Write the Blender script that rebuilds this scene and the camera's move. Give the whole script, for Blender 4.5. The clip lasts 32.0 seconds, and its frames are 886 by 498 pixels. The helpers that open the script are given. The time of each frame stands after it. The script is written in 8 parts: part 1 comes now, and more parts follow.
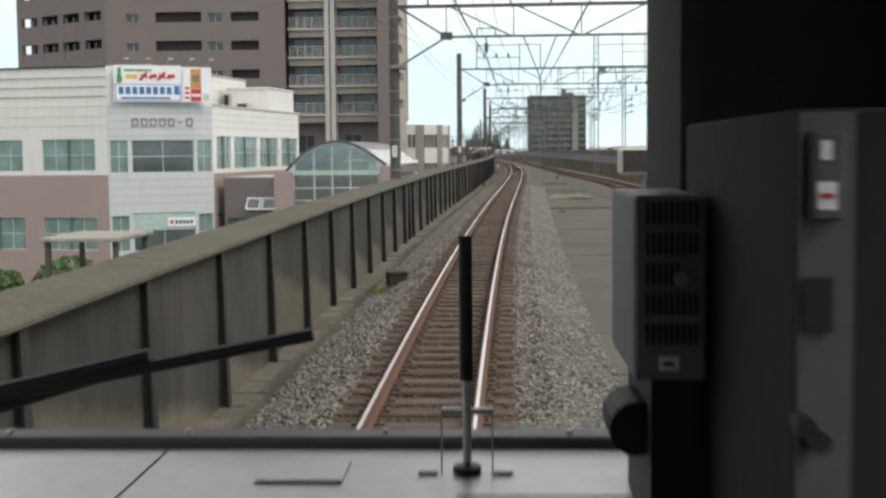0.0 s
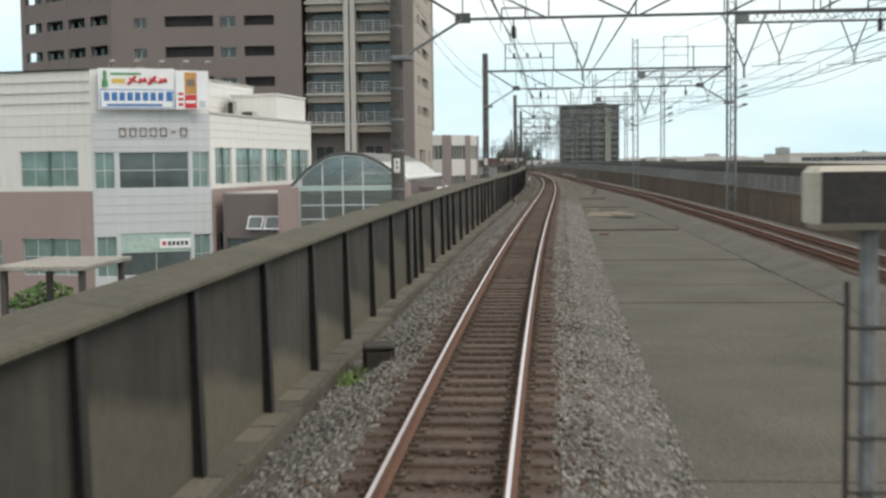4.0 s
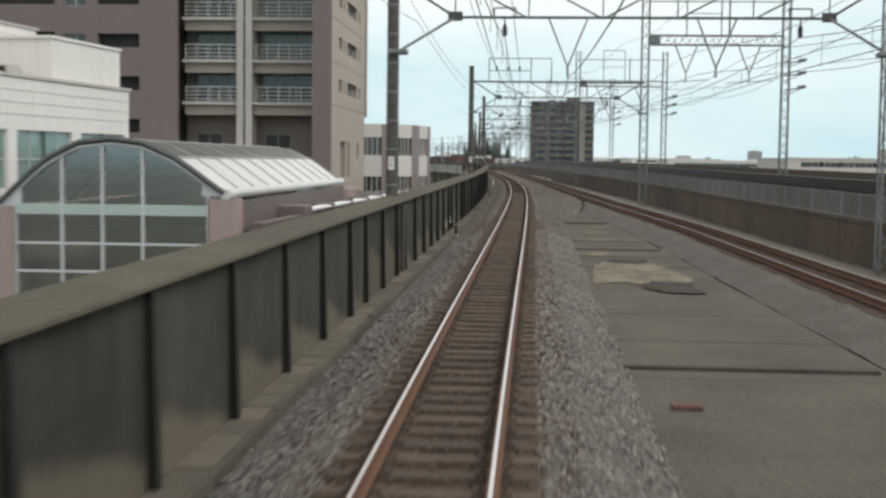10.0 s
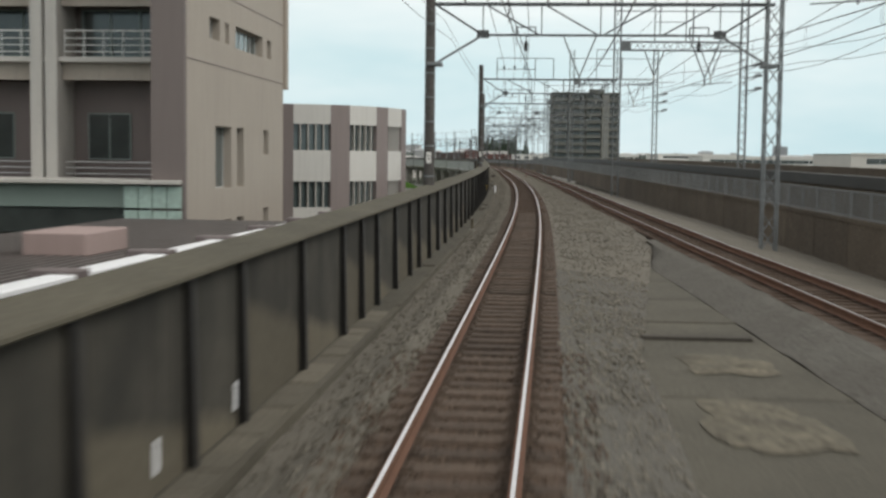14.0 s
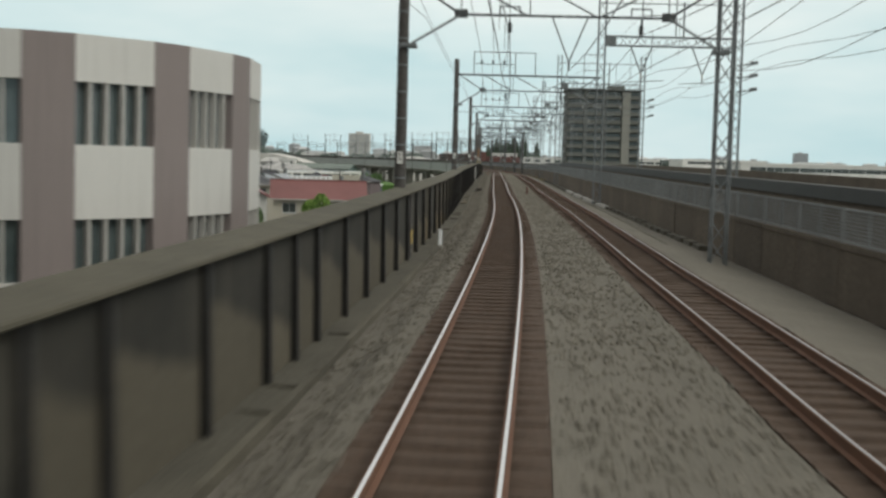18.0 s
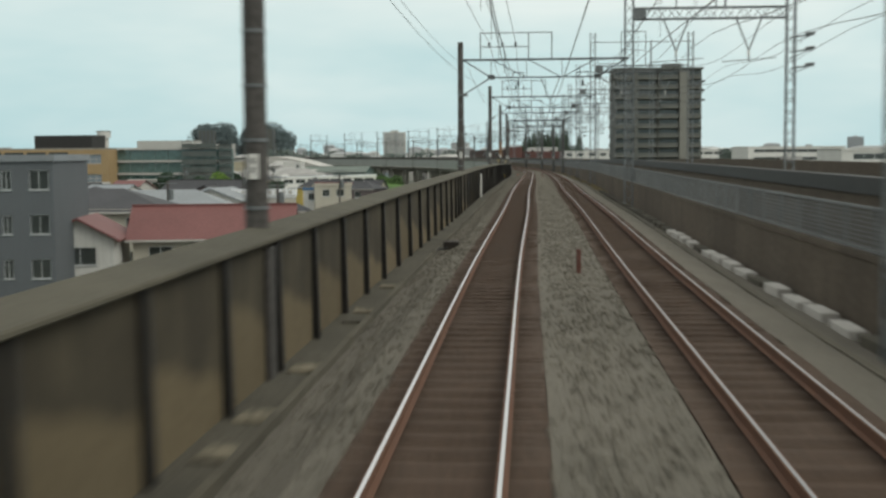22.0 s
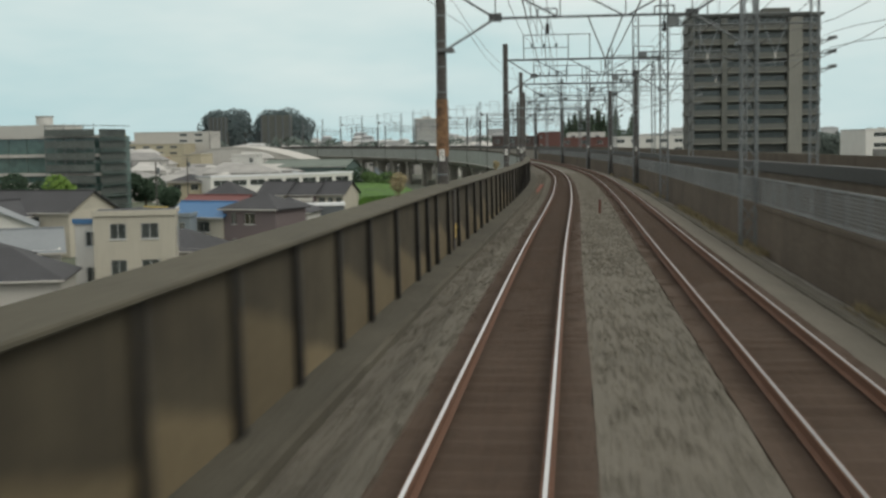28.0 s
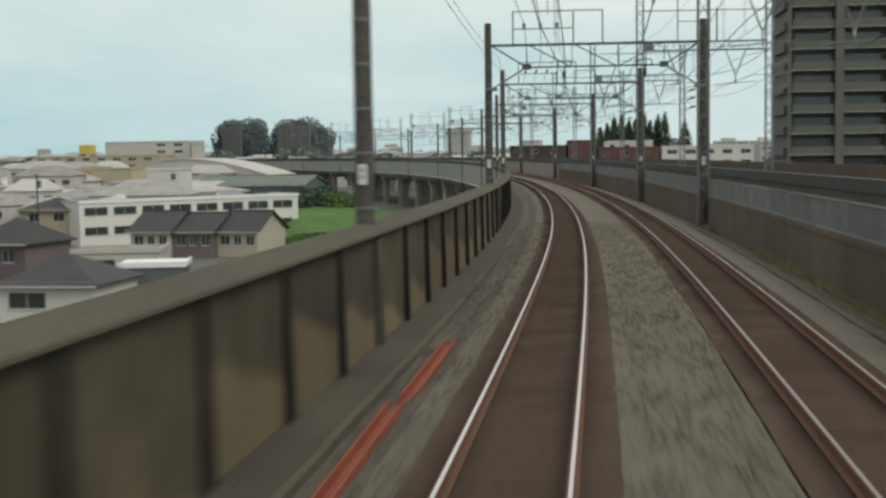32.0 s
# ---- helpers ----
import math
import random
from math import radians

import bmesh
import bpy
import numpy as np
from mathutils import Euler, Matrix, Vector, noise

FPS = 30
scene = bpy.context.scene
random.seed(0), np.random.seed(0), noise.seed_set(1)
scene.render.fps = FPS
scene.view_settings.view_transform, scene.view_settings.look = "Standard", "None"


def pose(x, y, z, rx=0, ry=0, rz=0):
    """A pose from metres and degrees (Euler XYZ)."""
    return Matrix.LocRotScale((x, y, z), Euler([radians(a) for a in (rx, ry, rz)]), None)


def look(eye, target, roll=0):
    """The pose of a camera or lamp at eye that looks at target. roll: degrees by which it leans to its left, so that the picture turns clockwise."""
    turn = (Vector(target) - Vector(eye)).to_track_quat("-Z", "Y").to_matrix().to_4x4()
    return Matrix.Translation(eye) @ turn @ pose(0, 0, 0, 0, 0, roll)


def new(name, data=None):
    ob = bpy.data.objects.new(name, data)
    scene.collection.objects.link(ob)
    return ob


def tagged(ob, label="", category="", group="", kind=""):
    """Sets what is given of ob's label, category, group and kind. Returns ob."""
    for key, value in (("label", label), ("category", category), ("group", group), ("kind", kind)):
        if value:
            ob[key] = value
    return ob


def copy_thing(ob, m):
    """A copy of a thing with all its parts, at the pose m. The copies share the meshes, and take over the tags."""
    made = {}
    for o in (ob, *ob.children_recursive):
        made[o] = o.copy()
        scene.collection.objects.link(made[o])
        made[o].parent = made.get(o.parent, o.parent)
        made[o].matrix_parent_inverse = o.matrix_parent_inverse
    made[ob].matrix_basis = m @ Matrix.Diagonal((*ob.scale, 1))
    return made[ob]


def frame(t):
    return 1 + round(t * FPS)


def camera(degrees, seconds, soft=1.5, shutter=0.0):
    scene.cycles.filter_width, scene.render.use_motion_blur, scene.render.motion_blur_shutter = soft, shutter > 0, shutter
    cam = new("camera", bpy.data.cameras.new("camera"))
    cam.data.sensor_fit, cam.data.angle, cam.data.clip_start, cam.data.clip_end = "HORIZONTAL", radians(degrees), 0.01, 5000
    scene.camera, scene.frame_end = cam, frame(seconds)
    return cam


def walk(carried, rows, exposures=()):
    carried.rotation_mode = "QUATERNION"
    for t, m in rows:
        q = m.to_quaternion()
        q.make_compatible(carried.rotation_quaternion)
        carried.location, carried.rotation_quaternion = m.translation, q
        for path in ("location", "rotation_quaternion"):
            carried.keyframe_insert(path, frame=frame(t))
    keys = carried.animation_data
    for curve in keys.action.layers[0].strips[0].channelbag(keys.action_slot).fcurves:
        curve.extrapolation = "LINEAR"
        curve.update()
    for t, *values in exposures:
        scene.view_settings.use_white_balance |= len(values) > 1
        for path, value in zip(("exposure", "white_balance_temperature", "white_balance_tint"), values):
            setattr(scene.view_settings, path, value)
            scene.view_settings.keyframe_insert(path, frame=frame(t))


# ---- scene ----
# ---- the line of the railway: metres along it, side (right is positive), height over the rail ----
CURVE = [-0.79, -0.51, -0.24, 0.08, 0.21, 0.68, 0.52, 0.79, -0.57, 0.54, -0.64, 0.56, -0.43, 0.43, 0.27, 1.04, 1.03, 1.03, 0.98, 0.96]
GRADE = [0.87, 0.26, 0.45, 0.27, -0.08, -0.89, -0.42, -0.02, -0.01]
EYE_HEIGHT, EYE_SIDE, LENS = 2.766, 0.847, 38.47
# seconds, metres along the line, turn to the left of the line, tilt, roll
RIDE = [
    (0.0, -35.06, 2.40, -4.35, 0.56), (0.5, -34.62, 2.55, -3.87, 0.19), (1.0, -33.98, 2.36, -4.19, 0.64), (1.5, -33.14, 3.01, -3.96, 0.38),
    (2.0, -32.09, 3.34, -3.85, 0.38), (2.5, -30.86, 3.75, -3.86, 0.50), (4.5, -23.94, 4.26, -3.81, 0.70), (5.0, -21.76, 4.24, -3.78, 0.73),
    (5.5, -19.38, 4.02, -3.75, 0.82), (6.0, -16.82, 4.80, -3.76, 1.04), (6.5, -14.08, 4.88, -3.70, 1.03), (7.0, -11.16, 4.60, -3.87, 0.95),
    (7.5, -8.05, 4.42, -3.64, 0.77), (8.0, -4.75, 3.66, -4.01, 0.71), (8.5, -1.25, 3.74, -4.26, 0.19), (9.0, 2.47, 4.02, -4.24, 0.00),
    (9.5, 6.40, 4.47, -4.19, -0.14), (10.0, 10.55, 3.84, -4.02, -0.69), (10.5, 14.94, 4.00, -4.19, -1.25), (11.0, 19.56, 4.72, -4.46, -0.91),
    (11.5, 24.40, 5.16, -4.18, -1.09), (12.0, 29.46, 4.68, -4.07, -1.25), (12.5, 34.70, 3.69, -4.28, -1.30), (13.0, 40.09, 5.46, -4.45, -1.11),
    (13.5, 45.64, 5.36, -4.18, -1.54), (14.0, 51.35, 4.99, -4.22, -0.66), (14.5, 57.24, 4.95, -3.85, -1.26), (16.5, 82.83, 5.58, -3.73, -1.31),
    (17.0, 89.76, 5.75, -4.13, -0.75), (17.5, 96.91, 4.86, -4.06, -2.12), (18.0, 104.25, 4.77, -4.17, -1.56), (18.5, 111.79, 4.17, -4.42, -1.56),
    (19.0, 119.52, 3.89, -4.22, -1.78), (19.5, 127.42, 5.85, -4.44, -1.65), (20.0, 135.51, 5.29, -4.25, -0.15), (20.5, 143.79, 5.09, -4.00, -0.58),
    (21.0, 152.25, 4.90, -4.30, -0.53), (21.5, 160.91, 4.50, -4.36, -0.80), (22.0, 169.76, 4.25, -4.32, 0.44), (22.5, 178.79, 4.60, -4.49, 0.49),
    (23.0, 188.02, 5.37, -4.37, 1.39), (23.5, 197.41, 6.60, -3.99, 2.45), (24.0, 206.97, 6.65, -3.62, 2.25), (24.5, 216.66, 6.90, -3.63, 2.31),
    (25.0, 226.47, 7.38, -3.59, 2.51), (25.5, 236.38, 6.57, -4.14, 2.27), (26.0, 246.38, 6.15, -4.06, 1.95), (26.5, 256.44, 5.31, -4.49, 1.36),
    (28.5, 297.07, 6.03, -4.90, 0.75), (29.0, 307.38, 6.46, -4.66, 1.26), (29.5, 317.79, 7.08, -4.36, 1.95), (30.0, 328.33, 6.46, -4.53, 1.67),
    (30.5, 339.01, 6.20, -4.86, 1.03), (31.0, 349.86, 5.46, -4.10, 1.42), (31.5, 360.87, 6.56, -4.58, 0.76), (32.0, 372.05, 7.24, -4.32, 0.84)]
STEP_S = np.arange(-100.0, 1500.0, 1.0)


def line_tables():
    knots = -40 + 30.0 * np.arange(len(CURVE))
    bend = np.interp(STEP_S, list(knots) + [570, 640, 760, 1000, 1300], CURVE + [1.3, 1.6, 1.6, 0.6, 0.0]) * 1e-3
    rise = np.interp(STEP_S, list(-40 + 75.0 * np.arange(len(GRADE))) + [700], GRADE + [0]) * 1e-2
    total = lambda a: np.concatenate([[0], np.cumsum((a[1:] + a[:-1]) / 2)])
    zero = lambda a: a - np.interp(0, STEP_S, a)
    turn = zero(total(bend))
    return turn, zero(total(-np.sin(turn))), zero(total(np.cos(turn))), zero(total(rise))


TURN, LINE_X, LINE_Y, LINE_Z = line_tables()


def heading(s):
    return float(np.interp(s, STEP_S, TURN))


def on_line(s, side=0.0, z=0.0):
    a = heading(s)
    return Vector((np.interp(s, STEP_S, LINE_X) + side * math.cos(a), np.interp(s, STEP_S, LINE_Y) + side * math.sin(a),
                   z + np.interp(s, STEP_S, LINE_Z)))


def line_pose(s, side=0.0, z=0.0, turn=0.0):
    return Matrix.Translation(on_line(s, side, z)) @ Matrix.Rotation(heading(s) + radians(turn), 4, "Z")


def tilt_pose(s, side=0.0, z=0.0, turn=0.0):
    """As line_pose, but leaning with the gradient."""
    k = (float(np.interp(s + 2, STEP_S, LINE_Z)) - float(np.interp(s - 2, STEP_S, LINE_Z))) / 4
    return line_pose(s, side, z, turn) @ Matrix.Rotation(math.atan(k), 4, "X")


cam = camera(LENS, 32.0, soft=2.7, shutter=0.8)
walk(cam, [(t, pose(*on_line(s, EYE_SIDE, EYE_HEIGHT), 90 + tilt, roll, math.degrees(heading(s)) + yaw))
           for t, s, yaw, tilt, roll in RIDE],
     exposures=[(0, 0.48, 6450, 9), (6, 0.3, 6450, 9), (12, 0.18, 6450, 9), (17, 0.02, 6500, 6), (22, -0.04, 6500, 3), (27, -0.1, 6600, 5), (32, -0.1, 6600, 5)])

# ---- sky and sun: bright overcast ----
world = bpy.data.worlds.new("overcast")
scene.world = world
world.use_nodes = True
wn, wl = world.node_tree.nodes, world.node_tree.links
wn.clear()
sky = wn.new("ShaderNodeTexSky")
sky.sky_type, sky.sun_disc, sky.sun_elevation, sky.sun_rotation = "NISHITA", False, radians(45), radians(120)
sky.air_density, sky.dust_density = 1.4, 3.0
coord = wn.new("ShaderNodeTexCoord")
stretch = wn.new("ShaderNodeMapping")
stretch.inputs["Scale"].default_value = (1.0, 1.0, 3.5)
cloud = wn.new("ShaderNodeTexNoise")
cloud.inputs["Scale"].default_value, cloud.inputs["Detail"].default_value, cloud.inputs["Roughness"].default_value = 1.6, 5, 0.55
ramp = wn.new("ShaderNodeValToRGB")
ramp.color_ramp.elements[0].position, ramp.color_ramp.elements[0].color = 0.32, (0.40, 0.68, 0.76, 1)
ramp.color_ramp.elements[1].position, ramp.color_ramp.elements[1].color = 0.66, (0.90, 0.98, 0.99, 1)
mixer = wn.new("ShaderNodeMix")
mixer.data_type = "RGBA"
mixer.inputs["Factor"].default_value = 0.94
gain = wn.new("ShaderNodeMix")
gain.data_type, gain.blend_type = "RGBA", "MULTIPLY"
gain.inputs["Factor"].default_value = 1.0
gain.inputs["B"].default_value = (0.12, 0.12, 0.12, 1)
back, out = wn.new("ShaderNodeBackground"), wn.new("ShaderNodeOutputWorld")
wl.new(coord.outputs["Generated"], stretch.inputs["Vector"])
wl.new(stretch.outputs["Vector"], cloud.inputs["Vector"])
rise = wn.new("ShaderNodeSeparateXYZ")
high = wn.new("ShaderNodeMapRange")
high.inputs["From Min"].default_value, high.inputs["From Max"].default_value = 0.05, 0.28
high.interpolation_type = "SMOOTHSTEP"
zenith = wn.new("ShaderNodeMix")
zenith.data_type = "RGBA"
zenith.inputs["B"].default_value = (0.97, 0.955, 0.93, 1)
wl.new(coord.outputs["Generated"], rise.inputs["Vector"])
wl.new(rise.outputs["Z"], high.inputs["Value"])
wl.new(high.outputs["Result"], zenith.inputs["Factor"])
wl.new(cloud.outputs["Fac"], ramp.inputs["Fac"])
wl.new(sky.outputs["Color"], gain.inputs["A"])
wl.new(gain.outputs["Result"], mixer.inputs["A"])
wl.new(ramp.outputs["Color"], zenith.inputs["A"])
wl.new(zenith.outputs["Result"], mixer.inputs["B"])
wl.new(mixer.outputs["Result"], back.inputs["Color"])
wl.new(back.outputs["Background"], out.inputs["Surface"])
back.inputs["Strength"].default_value = 0.93
sun = new("sun", bpy.data.lights.new("sun", "SUN"))
sun.data.energy, sun.data.angle, sun.data.color = 1.15, radians(28), (1.0, 0.96, 0.9)
sun.matrix_world = look((0, 0, 60), (-52, 30, 0))


# ---- materials ----
def mat(name, base, rough=0.75, big=0.35, fine=14.0, vary=0.28, bump=0.12, metal=0.0, streak=0.0, tint=None, each=0.0, spec=0.4, grit=None, patch=None):
    """A surface of one paint with grain, blotches in a second tint, streaks that run down it, and a shift from piece to piece."""
    m = bpy.data.materials.new(name)
    m.use_nodes = True
    n, l = m.node_tree.nodes, m.node_tree.links
    p = n["Principled BSDF"]
    p.inputs["Roughness"].default_value, p.inputs["Metallic"].default_value = rough, metal
    p.inputs["Specular IOR Level"].default_value = spec
    co, place, shift = n.new("ShaderNodeTexCoord"), n.new("ShaderNodeObjectInfo"), n.new("ShaderNodeVectorMath")
    shift.operation = "ADD"
    l.new(co.outputs["Object"], shift.inputs[0])
    l.new(place.outputs["Location"], shift.inputs[1])
    a, b = n.new("ShaderNodeTexNoise"), n.new("ShaderNodeTexNoise")
    a.inputs["Scale"].default_value, a.inputs["Detail"].default_value = big, 6
    b.inputs["Scale"].default_value, b.inputs["Detail"].default_value = fine, 4
    l.new(shift.outputs["Vector"], a.inputs["Vector"])
    l.new(shift.outputs["Vector"], b.inputs["Vector"])
    r1 = n.new("ShaderNodeMapRange")
    r1.inputs["From Min"].default_value, r1.inputs["From Max"].default_value = 0.32, 0.68
    l.new(a.outputs["Fac"], r1.inputs["Value"])
    tint = tint or tuple(c * 0.62 for c in base)
    mix = n.new("ShaderNodeMix")
    mix.data_type = "RGBA"
    mix.inputs["A"].default_value, mix.inputs["B"].default_value = (*base, 1), (*tint, 1)
    amount = n.new("ShaderNodeMath")
    amount.operation = "MULTIPLY"
    amount.inputs[1].default_value = vary * 1.6
    l.new(r1.outputs["Result"], amount.inputs[0])
    l.new(amount.outputs[0], mix.inputs["Factor"])
    last = mix.outputs["Result"]
    if streak:
        run = n.new("ShaderNodeMapping")
        run.inputs["Scale"].default_value = (5.0, 5.0, 0.25)
        s = n.new("ShaderNodeTexNoise")
        s.inputs["Scale"].default_value, s.inputs["Detail"].default_value = 1.2, 5
        l.new(shift.outputs["Vector"], run.inputs["Vector"])
        l.new(run.outputs["Vector"], s.inputs["Vector"])
        rs = n.new("ShaderNodeMapRange")
        rs.inputs["From Min"].default_value, rs.inputs["From Max"].default_value = 0.48, 0.72
        rs.inputs["To Max"].default_value = streak
        l.new(s.outputs["Fac"], rs.inputs["Value"])
        mx = n.new("ShaderNodeMix")
        mx.data_type = "RGBA"
        mx.inputs["B"].default_value = (*[c * 0.35 for c in base], 1)
        l.new(last, mx.inputs["A"])
        l.new(rs.outputs["Result"], mx.inputs["Factor"])
        last = mx.outputs["Result"]
    if patch:
        # paler over the lower part, its slanting edge different on every piece
        xyz, add1, add2, add3, lim, mp = (n.new("ShaderNodeSeparateXYZ"), n.new("ShaderNodeMath"), n.new("ShaderNodeMath"), n.new("ShaderNodeMath"), n.new("ShaderNodeMapRange"), n.new("ShaderNodeMix"))
        add1.operation = add2.operation = add3.operation = "MULTIPLY_ADD"
        add1.inputs[1].default_value = 0.22
        add2.inputs[1].default_value = 1.0
        add3.inputs[1].default_value = 0.35
        l.new(co.outputs["Object"], xyz.inputs["Vector"])
        l.new(xyz.outputs["Y"], add1.inputs[0])
        l.new(xyz.outputs["Z"], add1.inputs[2])
        l.new(place.outputs["Random"], add2.inputs[0])
        l.new(add1.outputs[0], add2.inputs[2])
        l.new(a.outputs["Fac"], add3.inputs[0])
        l.new(add2.outputs[0], add3.inputs[2])
        lim.inputs["From Min"].default_value, lim.inputs["From Max"].default_value = 0.92, 1.14
        lim.inputs["To Min"].default_value, lim.inputs["To Max"].default_value = 0.55, 0.0
        l.new(add3.outputs[0], lim.inputs["Value"])
        mp.data_type = "RGBA"
        mp.inputs["B"].default_value = (*patch, 1)
        l.new(last, mp.inputs["A"])
        l.new(lim.outputs["Result"], mp.inputs["Factor"])
        last = mp.outputs["Result"]
    hsv = n.new("ShaderNodeHueSaturation")
    grain = n.new("ShaderNodeMapRange")
    grain.inputs["To Min"].default_value, grain.inputs["To Max"].default_value = 1 - (grit or vary) * 0.7, 1 + (grit or vary) * 0.7
    grain.inputs["From Min"].default_value, grain.inputs["From Max"].default_value = 0.3, 0.7
    l.new(b.outputs["Fac"], grain.inputs["Value"])
    value = grain.outputs["Result"]
    if each:
        info = n.new("ShaderNodeObjectInfo")
        e = n.new("ShaderNodeMapRange")
        e.inputs["To Min"].default_value, e.inputs["To Max"].default_value = 1 - each, 1 + each
        l.new(info.outputs["Random"], e.inputs["Value"])
        times = n.new("ShaderNodeMath")
        times.operation = "MULTIPLY"
        l.new(value, times.inputs[0])
        l.new(e.outputs["Result"], times.inputs[1])
        value = times.outputs[0]
    l.new(value, hsv.inputs["Value"])
    l.new(last, hsv.inputs["Color"])
    l.new(hsv.outputs["Color"], p.inputs["Base Color"])
    if bump:
        bp = n.new("ShaderNodeBump")
        bp.inputs["Strength"].default_value, bp.inputs["Distance"].default_value = bump, 0.05
        l.new(b.outputs["Fac"], bp.inputs["Height"])
        l.new(bp.outputs["Normal"], p.inputs["Normal"])
    return m


def islands(name, low, high, rough=0.9):
    """Loose pieces in one mesh, each with its own shade between two tints."""
    m = bpy.data.materials.new(name)
    m.use_nodes = True
    n, l = m.node_tree.nodes, m.node_tree.links
    p = n["Principled BSDF"]
    p.inputs["Roughness"].default_value = rough
    g, r, co, no = n.new("ShaderNodeNewGeometry"), n.new("ShaderNodeMix"), n.new("ShaderNodeTexCoord"), n.new("ShaderNodeTexNoise")
    r.data_type = "RGBA"
    r.inputs["A"].default_value, r.inputs["B"].default_value = (*low, 1), (*high, 1)
    no.inputs["Scale"].default_value = 0.4
    add = n.new("ShaderNodeMath")
    add.operation = "MULTIPLY_ADD"
    add.inputs[1].default_value = 0.7
    l.new(co.outputs["Object"], no.inputs["Vector"])
    l.new(g.outputs["Random Per Island"], add.inputs[0])
    sc = n.new("ShaderNodeMath")
    sc.operation = "MULTIPLY"
    sc.inputs[1].default_value = 0.4
    l.new(no.outputs["Fac"], sc.inputs[0])
    l.new(sc.outputs[0], add.inputs[2])
    l.new(add.outputs[0], r.inputs["Factor"])
    l.new(r.outputs["Result"], p.inputs["Base Color"])
    return m


def glass(name, base=(0.05, 0.07, 0.07), rough=0.06):
    m = bpy.data.materials.new(name)
    m.use_nodes = True
    n, l = m.node_tree.nodes, m.node_tree.links
    p = n["Principled BSDF"]
    p.inputs["Roughness"].default_value, p.inputs["Specular IOR Level"].default_value = rough, 0.8
    co, no, r = n.new("ShaderNodeTexCoord"), n.new("ShaderNodeTexNoise"), n.new("ShaderNodeMix")
    r.data_type = "RGBA"
    no.inputs["Scale"].default_value, no.inputs["Detail"].default_value = 0.9, 3
    r.inputs["A"].default_value, r.inputs["B"].default_value = (*[c * 0.5 for c in base], 1), (*[c * 1.7 for c in base], 1)
    l.new(co.outputs["Object"], no.inputs["Vector"])
    l.new(no.outputs["Fac"], r.inputs["Factor"])
    l.new(r.outputs["Result"], p.inputs["Base Color"])
    return m


def see_through(name, tint, rough=0.03, haze=0.0):
    """Thin window glass: clear with a faint tint, and a mirror gloss that grows at a slant."""
    m = bpy.data.materials.new(name)
    m.use_nodes = True
    n, l = m.node_tree.nodes, m.node_tree.links
    n.remove(n["Principled BSDF"])
    clear, gloss, mix, fr = n.new("ShaderNodeBsdfTransparent"), n.new("ShaderNodeBsdfGlossy"), n.new("ShaderNodeMixShader"), n.new("ShaderNodeFresnel")
    clear.inputs["Color"].default_value = (*tint, 1)
    gloss.inputs["Roughness"].default_value = rough
    fr.inputs["IOR"].default_value = 2.4
    plus = n.new("ShaderNodeMath")
    plus.inputs[1].default_value = haze
    plus.use_clamp = True
    l.new(fr.outputs["Fac"], plus.inputs[0])
    l.new(plus.outputs[0], mix.inputs["Fac"])
    l.new(clear.outputs["BSDF"], mix.inputs[1])
    l.new(gloss.outputs["BSDF"], mix.inputs[2])
    l.new(mix.outputs["Shader"], n["Material Output"].inputs["Surface"])
    return m


M = {}
M["ground"] = mat("town_ground", (0.13, 0.13, 0.12), 0.95, 0.02, 0.4, 0.5, 0.1, tint=(0.09, 0.11, 0.06))
M["concrete"] = mat("concrete", (0.30, 0.285, 0.25), 0.9, 0.5, 9, 0.35, 0.25, streak=0.5, each=0.08)
# stained concrete, its base tone also lowered for shade below the coping
M["panel"] = mat("stained_shaded_concrete", (0.058, 0.053, 0.042), 0.9, 0.9, 7, 0.6, 0.1, streak=0.75, tint=(0.026, 0.025, 0.02), each=0.22, grit=0.14, patch=(0.165, 0.142, 0.10))
M["coping"] = mat("mossy_coping", (0.084, 0.075, 0.053), 0.92, 0.8, 12, 0.32, 0.14, tint=(0.048, 0.044, 0.031), each=0.07)
M["post"] = mat("black_steel", (0.028, 0.026, 0.024), 0.6, 1.0, 20, 0.4, 0.1, each=0.1)
M["slab"] = mat("old_slab", (0.092, 0.083, 0.063), 0.92, 0.45, 22, 0.55, 0.15, tint=(0.058, 0.053, 0.04))
M["sand"] = mat("pale_mortar", (0.225, 0.195, 0.138), 0.95, 1.7, 8, 0.62, 0.4, tint=(0.085, 0.075, 0.055))
M["ballast"] = mat("ballast_bed", (0.112, 0.105, 0.09), 0.95, 0.6, 16, 0.55, 1.0, tint=(0.08, 0.072, 0.06))
M["oldballast"] = mat("old_ballast_bed", (0.136, 0.122, 0.098), 0.95, 0.5, 16, 0.3, 0.35, tint=(0.09, 0.083, 0.066))
M["rustbed"] = mat("rusty_ballast_bed", (0.074, 0.047, 0.031), 0.95, 0.8, 16, 0.5, 0.5, tint=(0.056, 0.037, 0.025))
M["stone"] = islands("grey_stones", (0.05, 0.047, 0.041), (0.30, 0.285, 0.255))
M["oldstone"] = islands("old_grey_stones", (0.10, 0.091, 0.073), (0.19, 0.173, 0.14))
M["ruststone"] = islands("rusty_stones", (0.035, 0.025, 0.018), (0.135, 0.094, 0.065))
M["sleeper"] = mat("rusty_sleeper", (0.088, 0.064, 0.047), 0.9, 1.5, 14, 0.4, 0.3, tint=(0.052, 0.038, 0.028), each=0.22)
